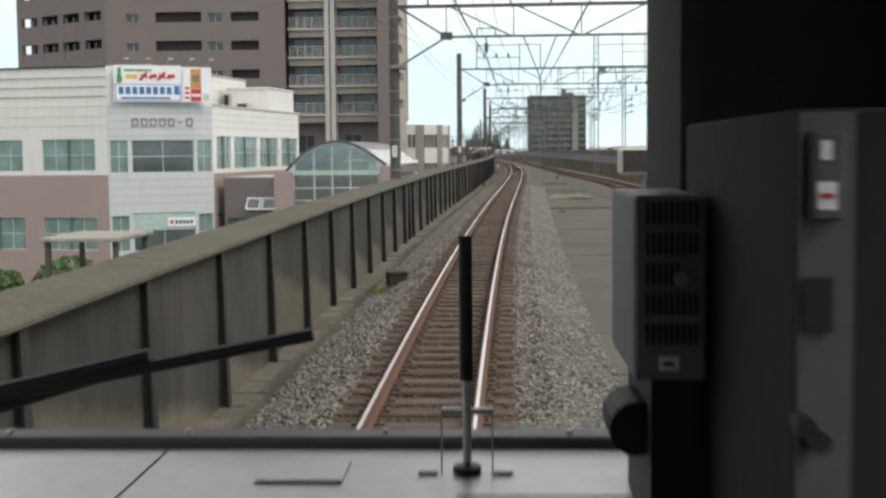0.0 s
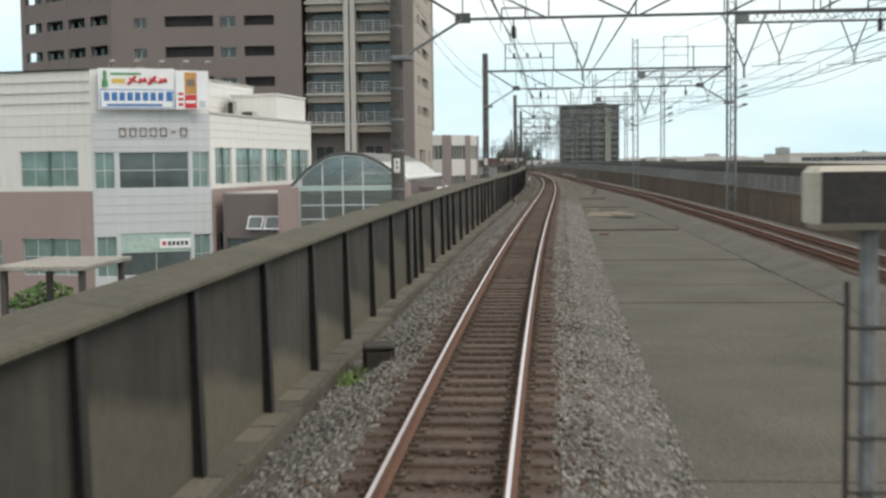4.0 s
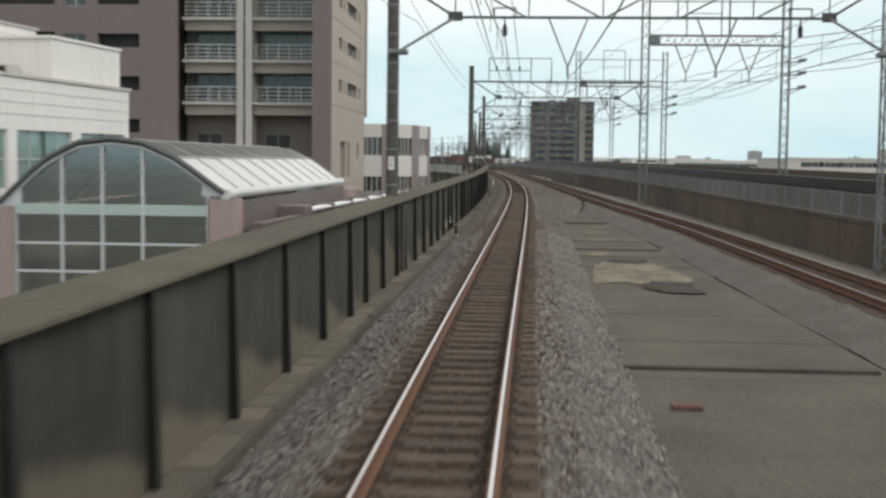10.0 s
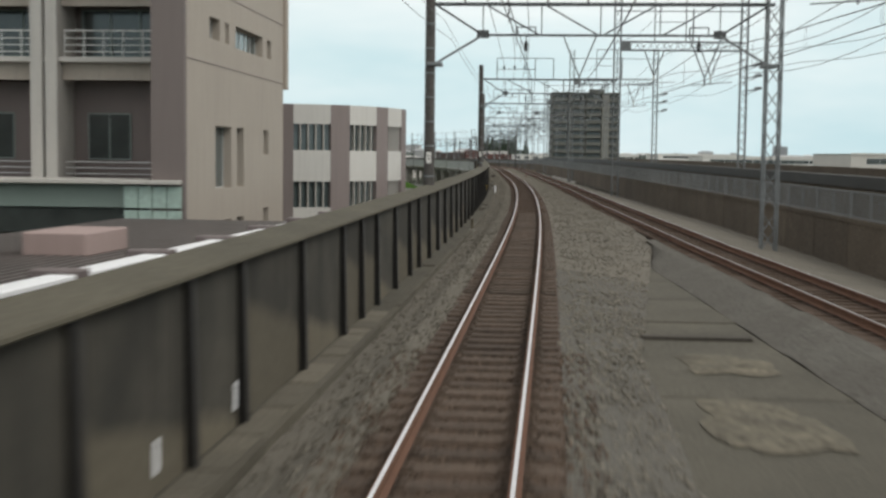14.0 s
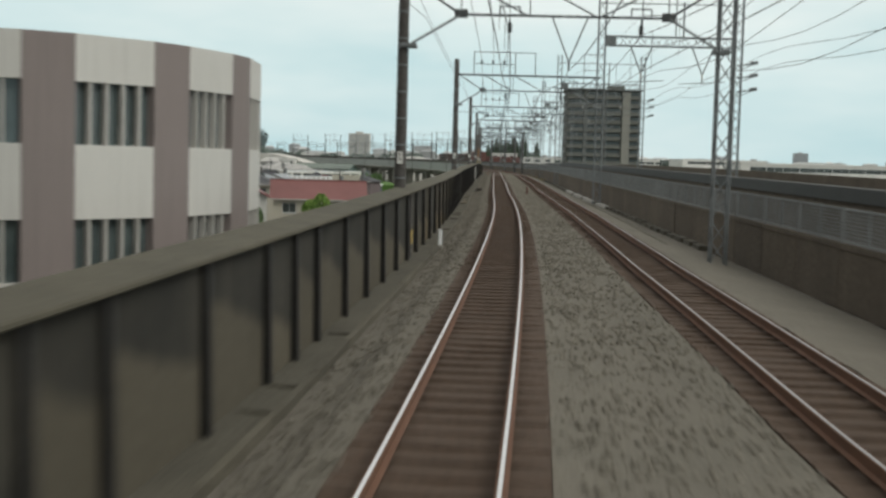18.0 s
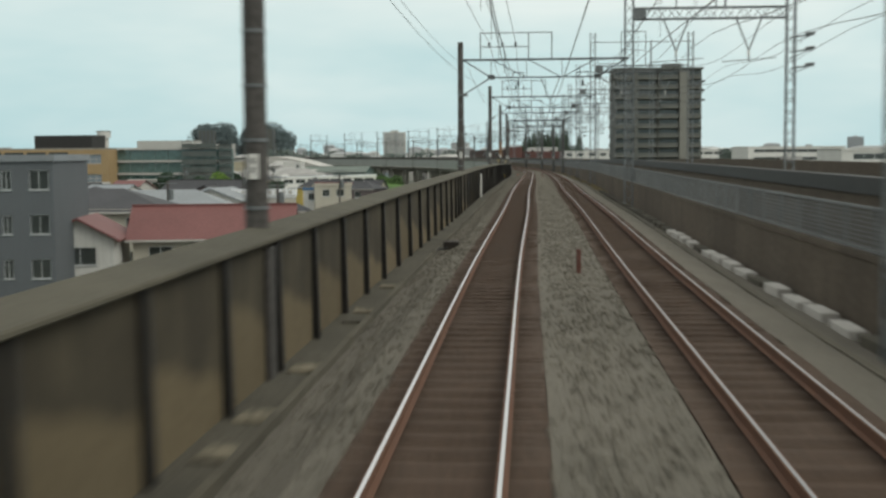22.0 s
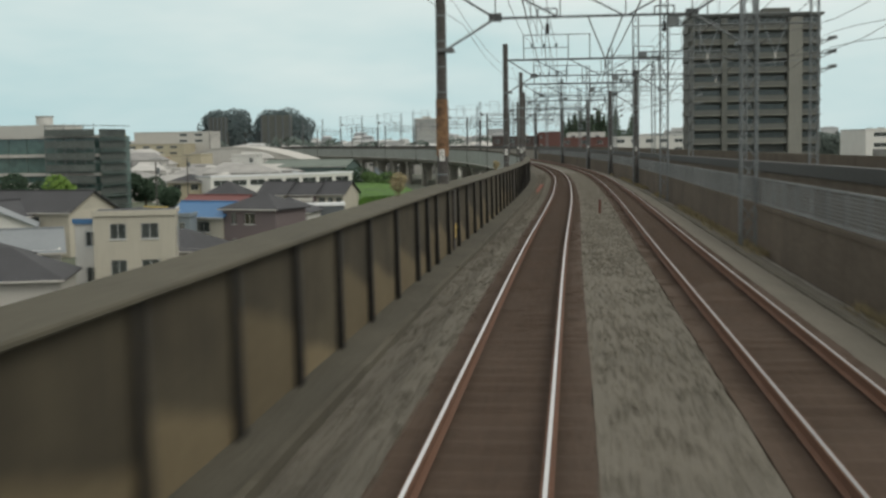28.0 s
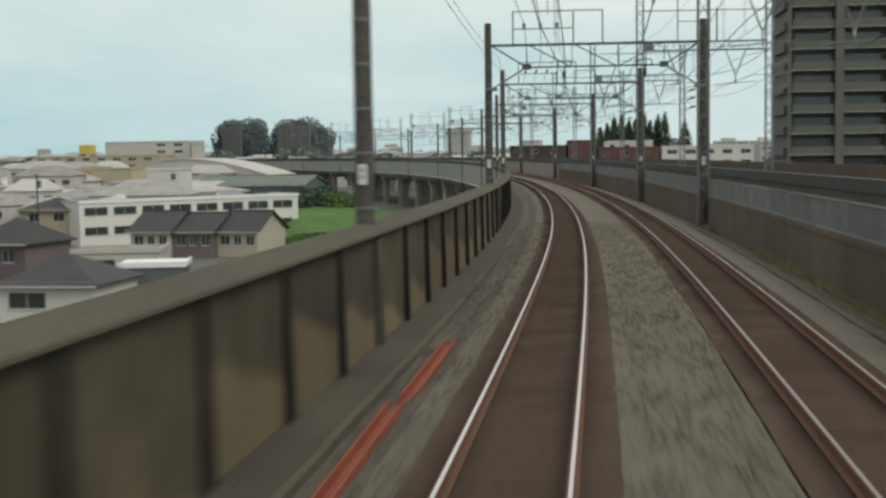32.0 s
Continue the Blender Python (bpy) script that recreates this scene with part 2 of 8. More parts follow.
M["oldsleeper"] = mat("dusty_sleeper", (0.074, 0.048, 0.032), 0.92, 1.2, 14, 0.35, 0.3, tint=(0.054, 0.036, 0.024))
M["rail"] = mat("rail_rust", (0.15, 0.075, 0.045), 0.85, 2, 25, 0.3, 0.2, tint=(0.09, 0.05, 0.035))
M["railtop"] = mat("polished_steel", (0.75, 0.74, 0.75), 0.32, 1.5, 20, 0.12, 0.02, metal=0.85)
M["dulltop"] = mat("dull_rail_top", (0.34, 0.33, 0.33), 0.42, 1.5, 20, 0.2, 0.02, metal=0.8)
M["mast"] = mat("weathered_mast", (0.085, 0.078, 0.072), 0.75, 0.8, 9, 0.4, 0.15, each=0.12)
M["galv"] = mat("galvanised_steel", (0.20, 0.215, 0.22), 0.6, 1.0, 14, 0.3, 0.1, metal=0.3)
M["beam"] = mat("grey_beam", (0.075, 0.08, 0.082), 0.65, 1.0, 14, 0.3, 0.1)
M["wire"] = mat("dark_wire", (0.05, 0.052, 0.055), 0.6, 1, 10, 0.2, 0)
M["white"] = mat("white_cladding", (0.74, 0.725, 0.69), 0.55, 0.12, 30, 0.1, 0.01, streak=0.16)
M["seam"] = mat("seam_grey", (0.40, 0.39, 0.37), 0.7, 1, 8, 0.2, 0)
M["silver"] = mat("silver_cladding", (0.55, 0.57, 0.58), 0.45, 0.2, 30, 0.1, 0.01, streak=0.12)
M["pink"] = mat("pink_tile", (0.36, 0.275, 0.255), 0.7, 0.25, 30, 0.14, 0.03, streak=0.12)
M["brown"] = mat("brown_tile", (0.188, 0.158, 0.148), 0.7, 0.15, 30, 0.12, 0.03, streak=0.08)
M["beige"] = mat("beige_tile", (0.39, 0.345, 0.295), 0.72, 0.15, 30, 0.12, 0.03, streak=0.14)
M["pale"] = mat("pale_grey_paint", (0.50, 0.48, 0.445), 0.7, 0.3, 30, 0.12, 0.02, streak=0.15)
# near-black for recesses and unlit rooms, their shade put into the colour
M["dark"] = mat("recess_shade_black", (0.03, 0.03, 0.03), 0.8, 0.5, 6, 0.4, 0.05)
M["glass"] = glass("window_glass", (0.075, 0.095, 0.095))
M["greenglass"] = glass("green_glass", (0.16, 0.24, 0.22))
M["palegreen"] = mat("pale_green_panel", (0.40, 0.52, 0.47), 0.35, 0.6, 5, 0.2, 0.03)
M["teal"] = mat("teal_panel", (0.115, 0.165, 0.155), 0.35, 0.5, 5, 0.25, 0.03)
M["mint"] = mat("mint_frame", (0.42, 0.52, 0.48), 0.5, 0.6, 10, 0.15, 0.03)
M["metalroof"] = mat("pale_metal_roof", (0.64, 0.645, 0.63), 0.35, 0.6, 40, 0.1, 0.01, streak=0.15)
M["alu"] = mat("aluminium", (0.62, 0.63, 0.63), 0.4, 1, 20, 0.12, 0.02, metal=0.5)


# ---- building blocks ----
def part(name, bm, material, parent=None, label=""):
    me = bpy.data.meshes.new(name)
    bm.to_mesh(me)
    bm.free()
    me.materials.append(material)
    ob = new(name, me)
    ob.parent = parent
    if label:
        tagged(ob, label)
    return ob


def thing(name, m, label, category, group="", kind=""):
    ob = new(name)
    ob.empty_display_size = 0.3
    ob.matrix_world = m
    return tagged(ob, label, category, group, kind)


def box(bm, x0, x1, y0, y1, z0, z1):
    v = [bm.verts.new((x, y, z)) for z in (z0, z1) for x, y in ((x0, y0), (x1, y0), (x1, y1), (x0, y1))]
    for f in ((3, 2, 1, 0), (4, 5, 6, 7), (0, 1, 5, 4), (1, 2, 6, 5), (2, 3, 7, 6), (3, 0, 4, 7)):
        bm.faces.new([v[i] for i in f])
    return bm


def boxes(*sizes, bevel=0.0):
    bm = bmesh.new()
    for b in sizes:
        box(bm, *b)
    if bevel:
        bmesh.ops.bevel(bm, geom=bm.edges[:], offset=bevel, segments=1, affect="EDGES")
    return bm


def rod(bm, a, b, r=0.05, sides=8, r2=None):
    """A round bar from a to b."""
    a, b = Vector(a), Vector(b)
    q = (b - a).to_track_quat("Z", "Y").to_matrix()
    ring = lambda c, rr: [bm.verts.new(c + q @ Vector((rr * math.cos(i * math.tau / sides), rr * math.sin(i * math.tau / sides), 0))) for i in range(sides)]
    p, o = ring(a, r), ring(b, r if r2 is None else r2)
    for i in range(sides):
        bm.faces.new((p[i], p[(i + 1) % sides], o[(i + 1) % sides], o[i]))
    bm.faces.new(p[::-1])
    bm.faces.new(o)
    return bm


def rods(*bars, sides=6):
    bm = bmesh.new()
    for a, b, r in bars:
        rod(bm, a, b, r, sides)
    return bm


def prism(points, z0, z1):
    """A plan outline, anticlockwise, raised from z0 to z1."""
    bm = bmesh.new()
    low, top = [bm.verts.new((x, y, z0)) for x, y in points], [bm.verts.new((x, y, z1)) for x, y in points]
    k = len(points)
    for i in range(k):
        bm.faces.new((low[i], low[(i + 1) % k], top[(i + 1) % k], top[i]))
    bm.faces.new(low[::-1])
    bm.faces.new(top)
    return bm


def sweep(profile, s0, s1, step=4.0, shift=None, rough=0.0, close=True):
    """A cross-section of (side, height) drawn along the line; shift(s) moves it sideways."""
    ss = np.linspace(s0, s1, max(2, int(round((s1 - s0) / step)) + 1))
    bm = bmesh.new()
    rows = []
    for s in ss:
        dx = shift(s) if shift else 0.0
        rows.append([bm.verts.new(on_line(s, x + dx, z + (random.uniform(-rough, rough) if rough else 0))) for x, z in profile])
    k = len(profile)
    for r, q in zip(rows, rows[1:]):
        for i in range(k if close else k - 1):
            bm.faces.new((r[i], q[i], q[(i + 1) % k], r[(i + 1) % k]))
    if close:
        bm.faces.new(rows[0])
        bm.faces.new(rows[-1][::-1])
    bmesh.ops.recalc_face_normals(bm, faces=bm.faces[:]) if close else None
    return bm


def setting(name, bm, material, label, category):
    return tagged(part(name, bm, material), label, category, kind="structure")


WALL_SIDE = lambda s: float(np.interp(s, [-20, 40, 170, 290, 350, 420], [-2.62, -2.74, -2.86, -2.92, -3.05, -3.05]))
RIGHT_TRACK = lambda s: float(np.interp(s, [-60, 0, 30, 62, 75, 90, 105, 118, 137, 155, 175], [10.0, 9.3, 8.6, 7.5, 6.7, 5.75, 5.05, 4.5, 4.0, 3.75, 3.62]))
RIGHT_WALL = lambda s: float(np.interp(s, [-60, 0, 46, 108, 129, 160, 218], [13.4, 12.6, 11.5, 9.1, 8.1, 7.1, 6.5]))
GROUND = -9.6

# ---- ground and deck ----
bm = bmesh.new()
rim = [bm.verts.new((4600 * math.cos(i * math.tau / 64), 4600 * math.sin(i * math.tau / 64), GROUND)) for i in range(64)]
bm.faces.new(rim)
setting("ground", bm, M["ground"], "grey and green town ground reaching the horizon", "ground")
bm = sweep([(-3.35, -0.55), (-3.35, -1.5), (-2.2, -2.6), (0.0, -2.6), (0.0, -0.55)], -75, 1250, 6)
setting("viaduct_deck", bm, M["concrete"], "grey concrete viaduct deck under the tracks", "viaduct")
ss = np.arange(-75, 1250, 6.0)
bm = bmesh.new()
rows = [[bm.verts.new(on_line(s, x, z)) for x, z in ((0.0, -0.63), (0.0, -2.6), (RIGHT_WALL(s) - 0.6, -2.6), (RIGHT_WALL(s) + 0.3, -1.5), (RIGHT_WALL(s) + 0.3, -0.63))] for s in ss]
for r, q in zip(rows, rows[1:]):
    for i in range(5):
        bm.faces.new((r[i], r[(i + 1) % 5], q[(i + 1) % 5], q[i]))
bmesh.ops.recalc_face_normals(bm, faces=bm.faces[:])
setting("viaduct_deck_east", bm, M["concrete"], "grey concrete viaduct deck carrying the second track", "viaduct")
pier = thing("viaduct_pier", line_pose(-60, 0, 0), "round-edged grey concrete viaduct pier on the ground", "pier", "viaduct piers")
part("column", boxes((-2.2, -0.9, -0.8, 0.8, GROUND - 2.0, -2.6), bevel=0.12), M["concrete"], pier)
part("column", boxes((2.6, 3.9, -0.8, 0.8, GROUND - 2.0, -2.6), bevel=0.12), M["concrete"], pier)
part("crossbeam", boxes((-2.6, 4.4, -0.9, 0.9, -3.6, -2.58), bevel=0.08), M["concrete"], pier)
for s in range(-40, 1240, 20):
    copy_thing(pier, line_pose(s))

# ---- tracks ----
RAIL = [(-0.0325, 0.0), (0.0325, 0.0), (0.0325, -0.035), (0.009, -0.05), (0.009, -0.13), (0.063, -0.145), (0.063, -0.153),
        (-0.063, -0.153), (-0.063, -0.145), (-0.009, -0.13), (-0.009, -0.05), (-0.0325, -0.035)]
LEFT_TRACK = lambda s: 0.0


def lay_track(name, centre, s0, s1, far_from, top="railtop"):
    track = thing(name, Matrix(), "railway track of worn steel rails on rust-brown sleepers in ballast", "track", kind="structure")
    for side in (-0.566, 0.566):
        shift = lambda s: centre(s) + side
        r = part("rail", sweep(RAIL, s0, s1, 2.5, shift), M["rail"], track, "rust-brown steel rail")
        part("running_band", sweep([(-0.02, 0.001), (0.02, 0.001), (0.018, 0.005), (-0.018, 0.005)], s0, s1, 2.5, shift), M[top], r, "polished top of the rail")
    bm = boxes((-1.0, 1.0, -0.12, 0.12, -0.34, -0.165), bevel=0.02)
    for x in (-0.566, 0.566):
        box(bm, x - 0.17, x - 0.07, -0.07, 0.07, -0.17, -0.135)
        box(bm, x + 0.07, x + 0.17, -0.07, 0.07, -0.17, -0.135)
        rod(bm, (x - 0.11, 0, -0.14), (x - 0.11, 0, -0.10), 0.018, 6)
        rod(bm, (x + 0.11, 0, -0.14), (x + 0.11, 0, -0.10), 0.018, 6)
    me = bpy.data.meshes.new("sleeper")
    bm.to_mesh(me)
    bm.free()
    me.materials.append(M["sleeper"])
    s, k = s0 + 0.3, 0
    rest = bmesh.new()
    while s < min(s1, 620):
        if far_from[0] <= s < far_from[1] and k < 300:
            ob = new("sleeper", me)
            ob.parent = track
            ob.matrix_world = tilt_pose(s, centre(s), random.uniform(-0.008, 0.008), random.uniform(-0.6, 0.6))
            k += 1
        else:
            v0 = len(rest.verts)
            box(rest, -1.0, 1.0, -0.12, 0.12, -0.34, -0.185)
            rest.verts.ensure_lookup_table()
            m = line_pose(s, centre(s))
            for v in rest.verts[v0:]:
                v.co = m @ v.co
        s += 0.62
    tagged(part("more_sleepers", rest, M["oldsleeper"], track), kind="stuff")
    return track


lay_track("track_west", LEFT_TRACK, -75, 900, (-37, 112))
lay_track("track_east", RIGHT_TRACK, -75, 900, (60, 60), "dulltop")

BED = [(-2.15, -0.46), (-1.75, -0.40), (-1.35, -0.215), (-1.0, -0.195)]
setting("ballast_west", sweep(BED, -75, 60, 0.7, None, 0.02, False), M["ballast"], "grey crushed-stone ballast shoulder beside the wall", "ballast")
setting("ballast_west_beyond", sweep(BED, 60, 900, 0.7, None, 0.02, False), M["oldballast"], "dirty grey ballast shoulder beside the parapet", "ballast")
setting("ballast_middle", sweep([(-1.0, -0.195), (-0.6, -0.21), (0.0, -0.22), (0.6, -0.21), (1.02, -0.195)], -75, 900, 0.7, None, 0.015, False), M["rustbed"],
        "rust-brown ballast between the rails", "ballast")


def right_edge(s):
    return float(np.interp(s, [72, 96], [2.35, RIGHT_TRACK(96) - 1.02])) if s < 96 else RIGHT_TRACK(s) - 1.02


def strip(s0, s1, sides, step=0.8, rough=0.02):
    """A sheet along the line between sides that are functions of s, each with its height."""
    bm = bmesh.new()
    rows = [[bm.verts.new(on_line(s, f(s), (z(s) if callable(z) else z) + random.uniform(-rough, rough))) for f, z in sides] for s in np.arange(s0, s1 + step, step)]
    for r, q in zip(rows, rows[1:]):
        for i in range(len(sides) - 1):
            bm.faces.new((r[i], r[i + 1], q[i + 1], q[i]))
    return bm


fix = lambda v: (lambda s: v)
climb = lambda a, b: (lambda s: a + (b - a) * min(1.0, max(0.0, (s - 84.0) / 18.0)))
part_way = lambda k: (lambda s: 1.35 + (right_edge(s) - 1.35) * k)
setting("ballast_east", strip(-75, 84, [(fix(1.02), -0.195), (fix(1.4), -0.22), (part_way(0.45), -0.34), (part_way(1.0), -0.54)]), M["ballast"],
        "grey crushed-stone ballast shoulder running down to the slab", "ballast")
setting("ballast_between", strip(83.4, 900, [(fix(1.02), -0.195), (fix(1.4), -0.22), (part_way(0.45), climb(-0.34, -0.27)), (part_way(0.7), climb(-0.43, -0.26)), (part_way(1.0), climb(-0.54, -0.2))]), M["oldballast"],
        "grey crushed-stone ballast between the two tracks", "ballast")
rt = lambda d: (lambda s: RIGHT_TRACK(s) + d)
setting("ballast_second_track", strip(-75, 900, [(rt(-1.0), -0.195), (rt(-0.5), -0.215), (rt(0.5), -0.215), (rt(1.0), -0.195)]), M["rustbed"], "rust-brown ballast of the second track", "ballast")
setting("ballast_far_shoulder", strip(-75, 900, [(rt(1.0), -0.195), (rt(1.4), -0.25), (lambda s: max(RIGHT_TRACK(s) + 1.45, RIGHT_WALL(s) - 0.35), -0.5)]), M["oldballast"],
        "grey ballast shoulder of the second track", "ballast")
setting("ballast_near_shoulder", strip(-75, 95, [(lambda s: max(RIGHT_TRACK(s) - 2.1, right_edge(s) + 0.02), -0.53), (rt(-1.3), -0.25), (rt(-1.0), -0.195)]), M["ballast"],
        "grey ballast shoulder of the second track by the slab", "ballast")


def stones(name, material, label, count, where, size):
    """Loose broken stones scattered by where(), each an uneven eight-faced lump, all in one mesh."""
    rng = np.random.default_rng(len(name) + count)
    shape = np.array([(1, 0, 0), (-1, 0, 0), (0, 1, 0), (0, -1, 0), (0, 0, 1), (0, 0, -1)], float)
    tri = np.array([(0, 2, 4), (2, 1, 4), (1, 3, 4), (3, 0, 4), (2, 0, 5), (1, 2, 5), (3, 1, 5), (0, 3, 5)])
    s, side, z = where(rng, count)
    a = np.interp(s, STEP_S, TURN)
    at = np.stack([np.interp(s, STEP_S, LINE_X) + side * np.cos(a), np.interp(s, STEP_S, LINE_Y) + side * np.sin(a), np.interp(s, STEP_S, LINE_Z) + z], 1)
    v = shape[None] * rng.uniform(0.55, 1.25, (count, 6, 1)) * (size * rng.uniform(0.6, 1.4, (count, 1, 1))) + rng.normal(0, size * 0.22, (count, 6, 3))
    v[:, :, 2] *= 0.75
    t = rng.uniform(0, math.tau, count)
    c, d = np.cos(t)[:, None], np.sin(t)[:, None]
    v = np.stack([v[:, :, 0] * c - v[:, :, 1] * d, v[:, :, 0] * d + v[:, :, 1] * c, v[:, :, 2]], 2) + at[:, None]
    f = (tri[None] + 6 * np.arange(count)[:, None, None]).reshape(-1, 3)
    me = bpy.data.meshes.new(name)
    me.vertices.add(count * 6)
    me.vertices.foreach_set("co", v.reshape(-1))
    me.loops.add(len(f) * 3)
    me.loops.foreach_set("vertex_index", f.reshape(-1))
    me.polygons.add(len(f))
    me.polygons.foreach_set("loop_start", np.arange(0, len(f) * 3, 3))
    me.update(calc_edges=True)
    me.materials.append(material)
    return tagged(new(name, me), label, "ballast stones", kind="stuff")


def spread(s0, s1, lo, hi, heights):
    """Places along the line between two sides (numbers or functions), on a height profile of side against height."""
    def where(rng, n):
        s = rng.uniform(s0, s1, n)
        a = np.array([lo(x) if callable(lo) else lo for x in s])
        b = np.array([hi(x) if callable(hi) else hi for x in s])
        side = a + (b - a) * rng.uniform(0, 1, n)
        return s, side, np.interp(side, *zip(*heights)) + rng.uniform(-0.012, 0.02, n)
    return where


stones("ballast_stones", M["stone"], "loose grey broken ballast stones", 26000, spread(-34, 60, -2.1, -0.95, BED), 0.032)
def between_tracks(rng, n):
    """Places on the ballast that falls to the slab and, further on, fills the gap between the tracks."""
    s = rng.uniform(62, 430, n)
    u = rng.uniform(0, 1, n)
    edge = np.array([right_edge(x) for x in s])
    side = 1.0 + (edge - 1.0) * u
    k = np.clip((side - 1.35) / (edge - 1.35), 0, 1)
    w = np.clip((s - 84) / 18, 0, 1)
    z = np.interp(k, [0, 0.45, 1], [-0.21, -0.34, -0.54]) * (1 - w) + np.interp(k, [0, 0.45, 0.7, 1], [-0.21, -0.27, -0.26, -0.2]) * w
    return s, side, z + rng.uniform(-0.012, 0.02, n)


SLOPE = [(1.0, -0.195), (1.4, -0.22), (1.78, -0.34), (2.35, -0.54)]
stones("ballast_stones", M["stone"], "loose grey broken ballast stones", 34000, spread(-34, 62, 0.95, 2.4, SLOPE), 0.032)
stones("ballast_stones", M["oldstone"], "loose dirty ballast stones beside the parapet", 24000, spread(60, 430, -2.1, -0.95, BED), 0.04)
stones("ballast_stones", M["oldstone"], "loose dirty ballast stones between the tracks", 40000, between_tracks, 0.042)
for lo, hi in ((-1.42, -0.95), (0.95, 1.42)):
    stones("rusty_stones", M["ruststone"], "rust-brown ballast stones beside the sleeper ends", 4200, spread(-34, 70, lo, hi, BED + [(1.0, -0.195), (1.4, -0.215)]), 0.032)
stones("rusty_stones", M["ruststone"], "rust-brown ballast stones between the sleepers", 22000, spread(-34, 70, -1.05, 1.05, [(-1, -0.19), (0, -0.215), (1, -0.19)]), 0.03)

# ---- parapet on the left: posts, panels, coping ----
parapet = thing("wall_west", Matrix(), "stained concrete panel parapet, darkened for shade, with black steel posts and a mossy coping", "wall", kind="structure")
# places of the posts: runs of even bays (from, to, bays); short bays flank the joints of the spans
RUNS = [(-45.2, 4.9, 16), (4.9, 8.0, 2), (8.0, 14.3, 2), (14.3, 18.7, 2), (18.7, 34.8, 5), (34.8, 37.1, 1), (37.1, 43.2, 2), (43.2, 45.2, 1), (45.2, 63.4, 6), (63.4, 65.5, 1),
        (65.5, 72.6, 2), (72.6, 76.9, 2), (76.9, 83.1, 2), (83.1, 85.4, 1), (85.4, 112.7, 9), (112.7, 114.4, 1), (114.4, 120.7, 2), (120.7, 124.6, 2), (124.6, 190.7, 21), (190.7, 210.6, 6),
        (210.6, 228.6, 6), (228.6, 233.1, 2), (233.1, 239.8, 2), (239.8, 257.9, 6), (257.9, 261.0, 1), (261.0, 269.5, 3), (269.5, 271.6, 1), (271.6, 277.7, 2), (277.7, 281.6, 2),
        (281.6, 309.4, 9), (309.4, 316.5, 2), (316.5, 320.8, 2), (320.8, 362.8, 13), (362.8, 364.2, 1), (364.2, 579.0, 66)]
POSTS = [a + (b - a) * i / n for a, b, n in RUNS for i in range(n)] + [579.0]
# tan stained stretch of the parapet, shade likewise mixed into its base tone
M["tanpanel"] = mat("tan_stained_shaded_concrete", (0.092, 0.077, 0.049), 0.9, 0.8, 7, 0.6, 0.1, streak=0.75, tint=(0.042, 0.034, 0.022), each=0.25, grit=0.14, patch=(0.225, 0.175, 0.10))
panel_meshes = {}


def panel_mesh(length, key):
    """A wall panel of that length; panels alike share one mesh."""
    length = round(length, 1)
    if (length, key) not in panel_meshes:
        me = bpy.data.meshes.new("wall_panel")
        bm = boxes((-0.06, 0.06, -length / 2 + 0.015, length / 2 - 0.015, -0.55, 1.5))
        bm.to_mesh(me)
        bm.free()
        me.materials.append(M[key])
        panel_meshes[length, key] = me
    return panel_meshes[length, key]


# a steel post: a web that widens towards its foot, with a flange on its front
post_mesh = bpy.data.meshes.new("wall_post")
bm = bmesh.new()
for x0, x1, half in ((-0.02, 0.115, 0.035), (0.115, 0.14, 0.075)):
    v = [bm.verts.new((x + (0.045 * (1.49 - z) / 2.0 if x > 0 else 0), y, z)) for z in (-0.5, 1.49) for x, y in ((x0, -half), (x1, -half), (x1, half), (x0, half))]
    for f in ((3, 2, 1, 0), (4, 5, 6, 7), (0, 1, 5, 4), (1, 2, 6, 5), (2, 3, 7, 6), (3, 0, 4, 7)):
        bm.faces.new([v[i] for i in f])
bm.to_mesh(post_mesh)
bm.free()
post_mesh.materials.append(M["post"])
coping_mesh = bpy.data.meshes.new("coping_stone")
COPING_LONG = 6.2
bm = bmesh.new()
sect = [(-0.44, 1.505), (0.13, 1.505), (0.185, 1.512), (0.198, 1.53), (0.19, 1.56), (0.165, 1.578), (-0.42, 1.645), (-0.44, 1.63)]
ends = [[bm.verts.new((x, y * (COPING_LONG / 2 - 0.006), z)) for x, z in sect] for y in (-1, 1)]
for i in range(len(sect)):
    j = (i + 1) % len(sect)
    bm.faces.new((ends[0][i], ends[0][j], ends[1][j], ends[1][i]))
bm.faces.new(ends[0])
bm.faces.new(ends[1][::-1])
bmesh.ops.recalc_face_normals(bm, faces=bm.faces[:])
bm.to_mesh(coping_mesh)
bm.free()
coping_mesh.materials.append(M["coping"])
OPENING = (258.4, 260.5)
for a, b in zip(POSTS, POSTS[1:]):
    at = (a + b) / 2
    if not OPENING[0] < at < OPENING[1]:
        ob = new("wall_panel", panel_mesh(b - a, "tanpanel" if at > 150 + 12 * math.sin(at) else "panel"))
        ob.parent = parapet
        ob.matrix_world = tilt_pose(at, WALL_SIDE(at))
for at in POSTS:
    ob = new("wall_post", post_mesh)
    ob.parent = parapet
    ob.matrix_world = tilt_pose(at, WALL_SIDE(at))
for i in range(101):
    at = -44.0 + COPING_LONG * i
    ob = new("coping_stone", coping_mesh)
    ob.parent = parapet
    ob.matrix_world = tilt_pose(at, WALL_SIDE(at))
setting("wall_west_beyond", sweep([(-0.06, -0.55), (0.06, -0.55), (0.06, 1.45), (0.19, 1.47), (0.19, 1.6), (-0.36, 1.6), (-0.36, 1.47), (-0.06, 1.45)], 579, 1250, 5, WALL_SIDE), M["panel"],
        "stained concrete parapet, darkened for shade, of the viaduct further along the line", "wall")
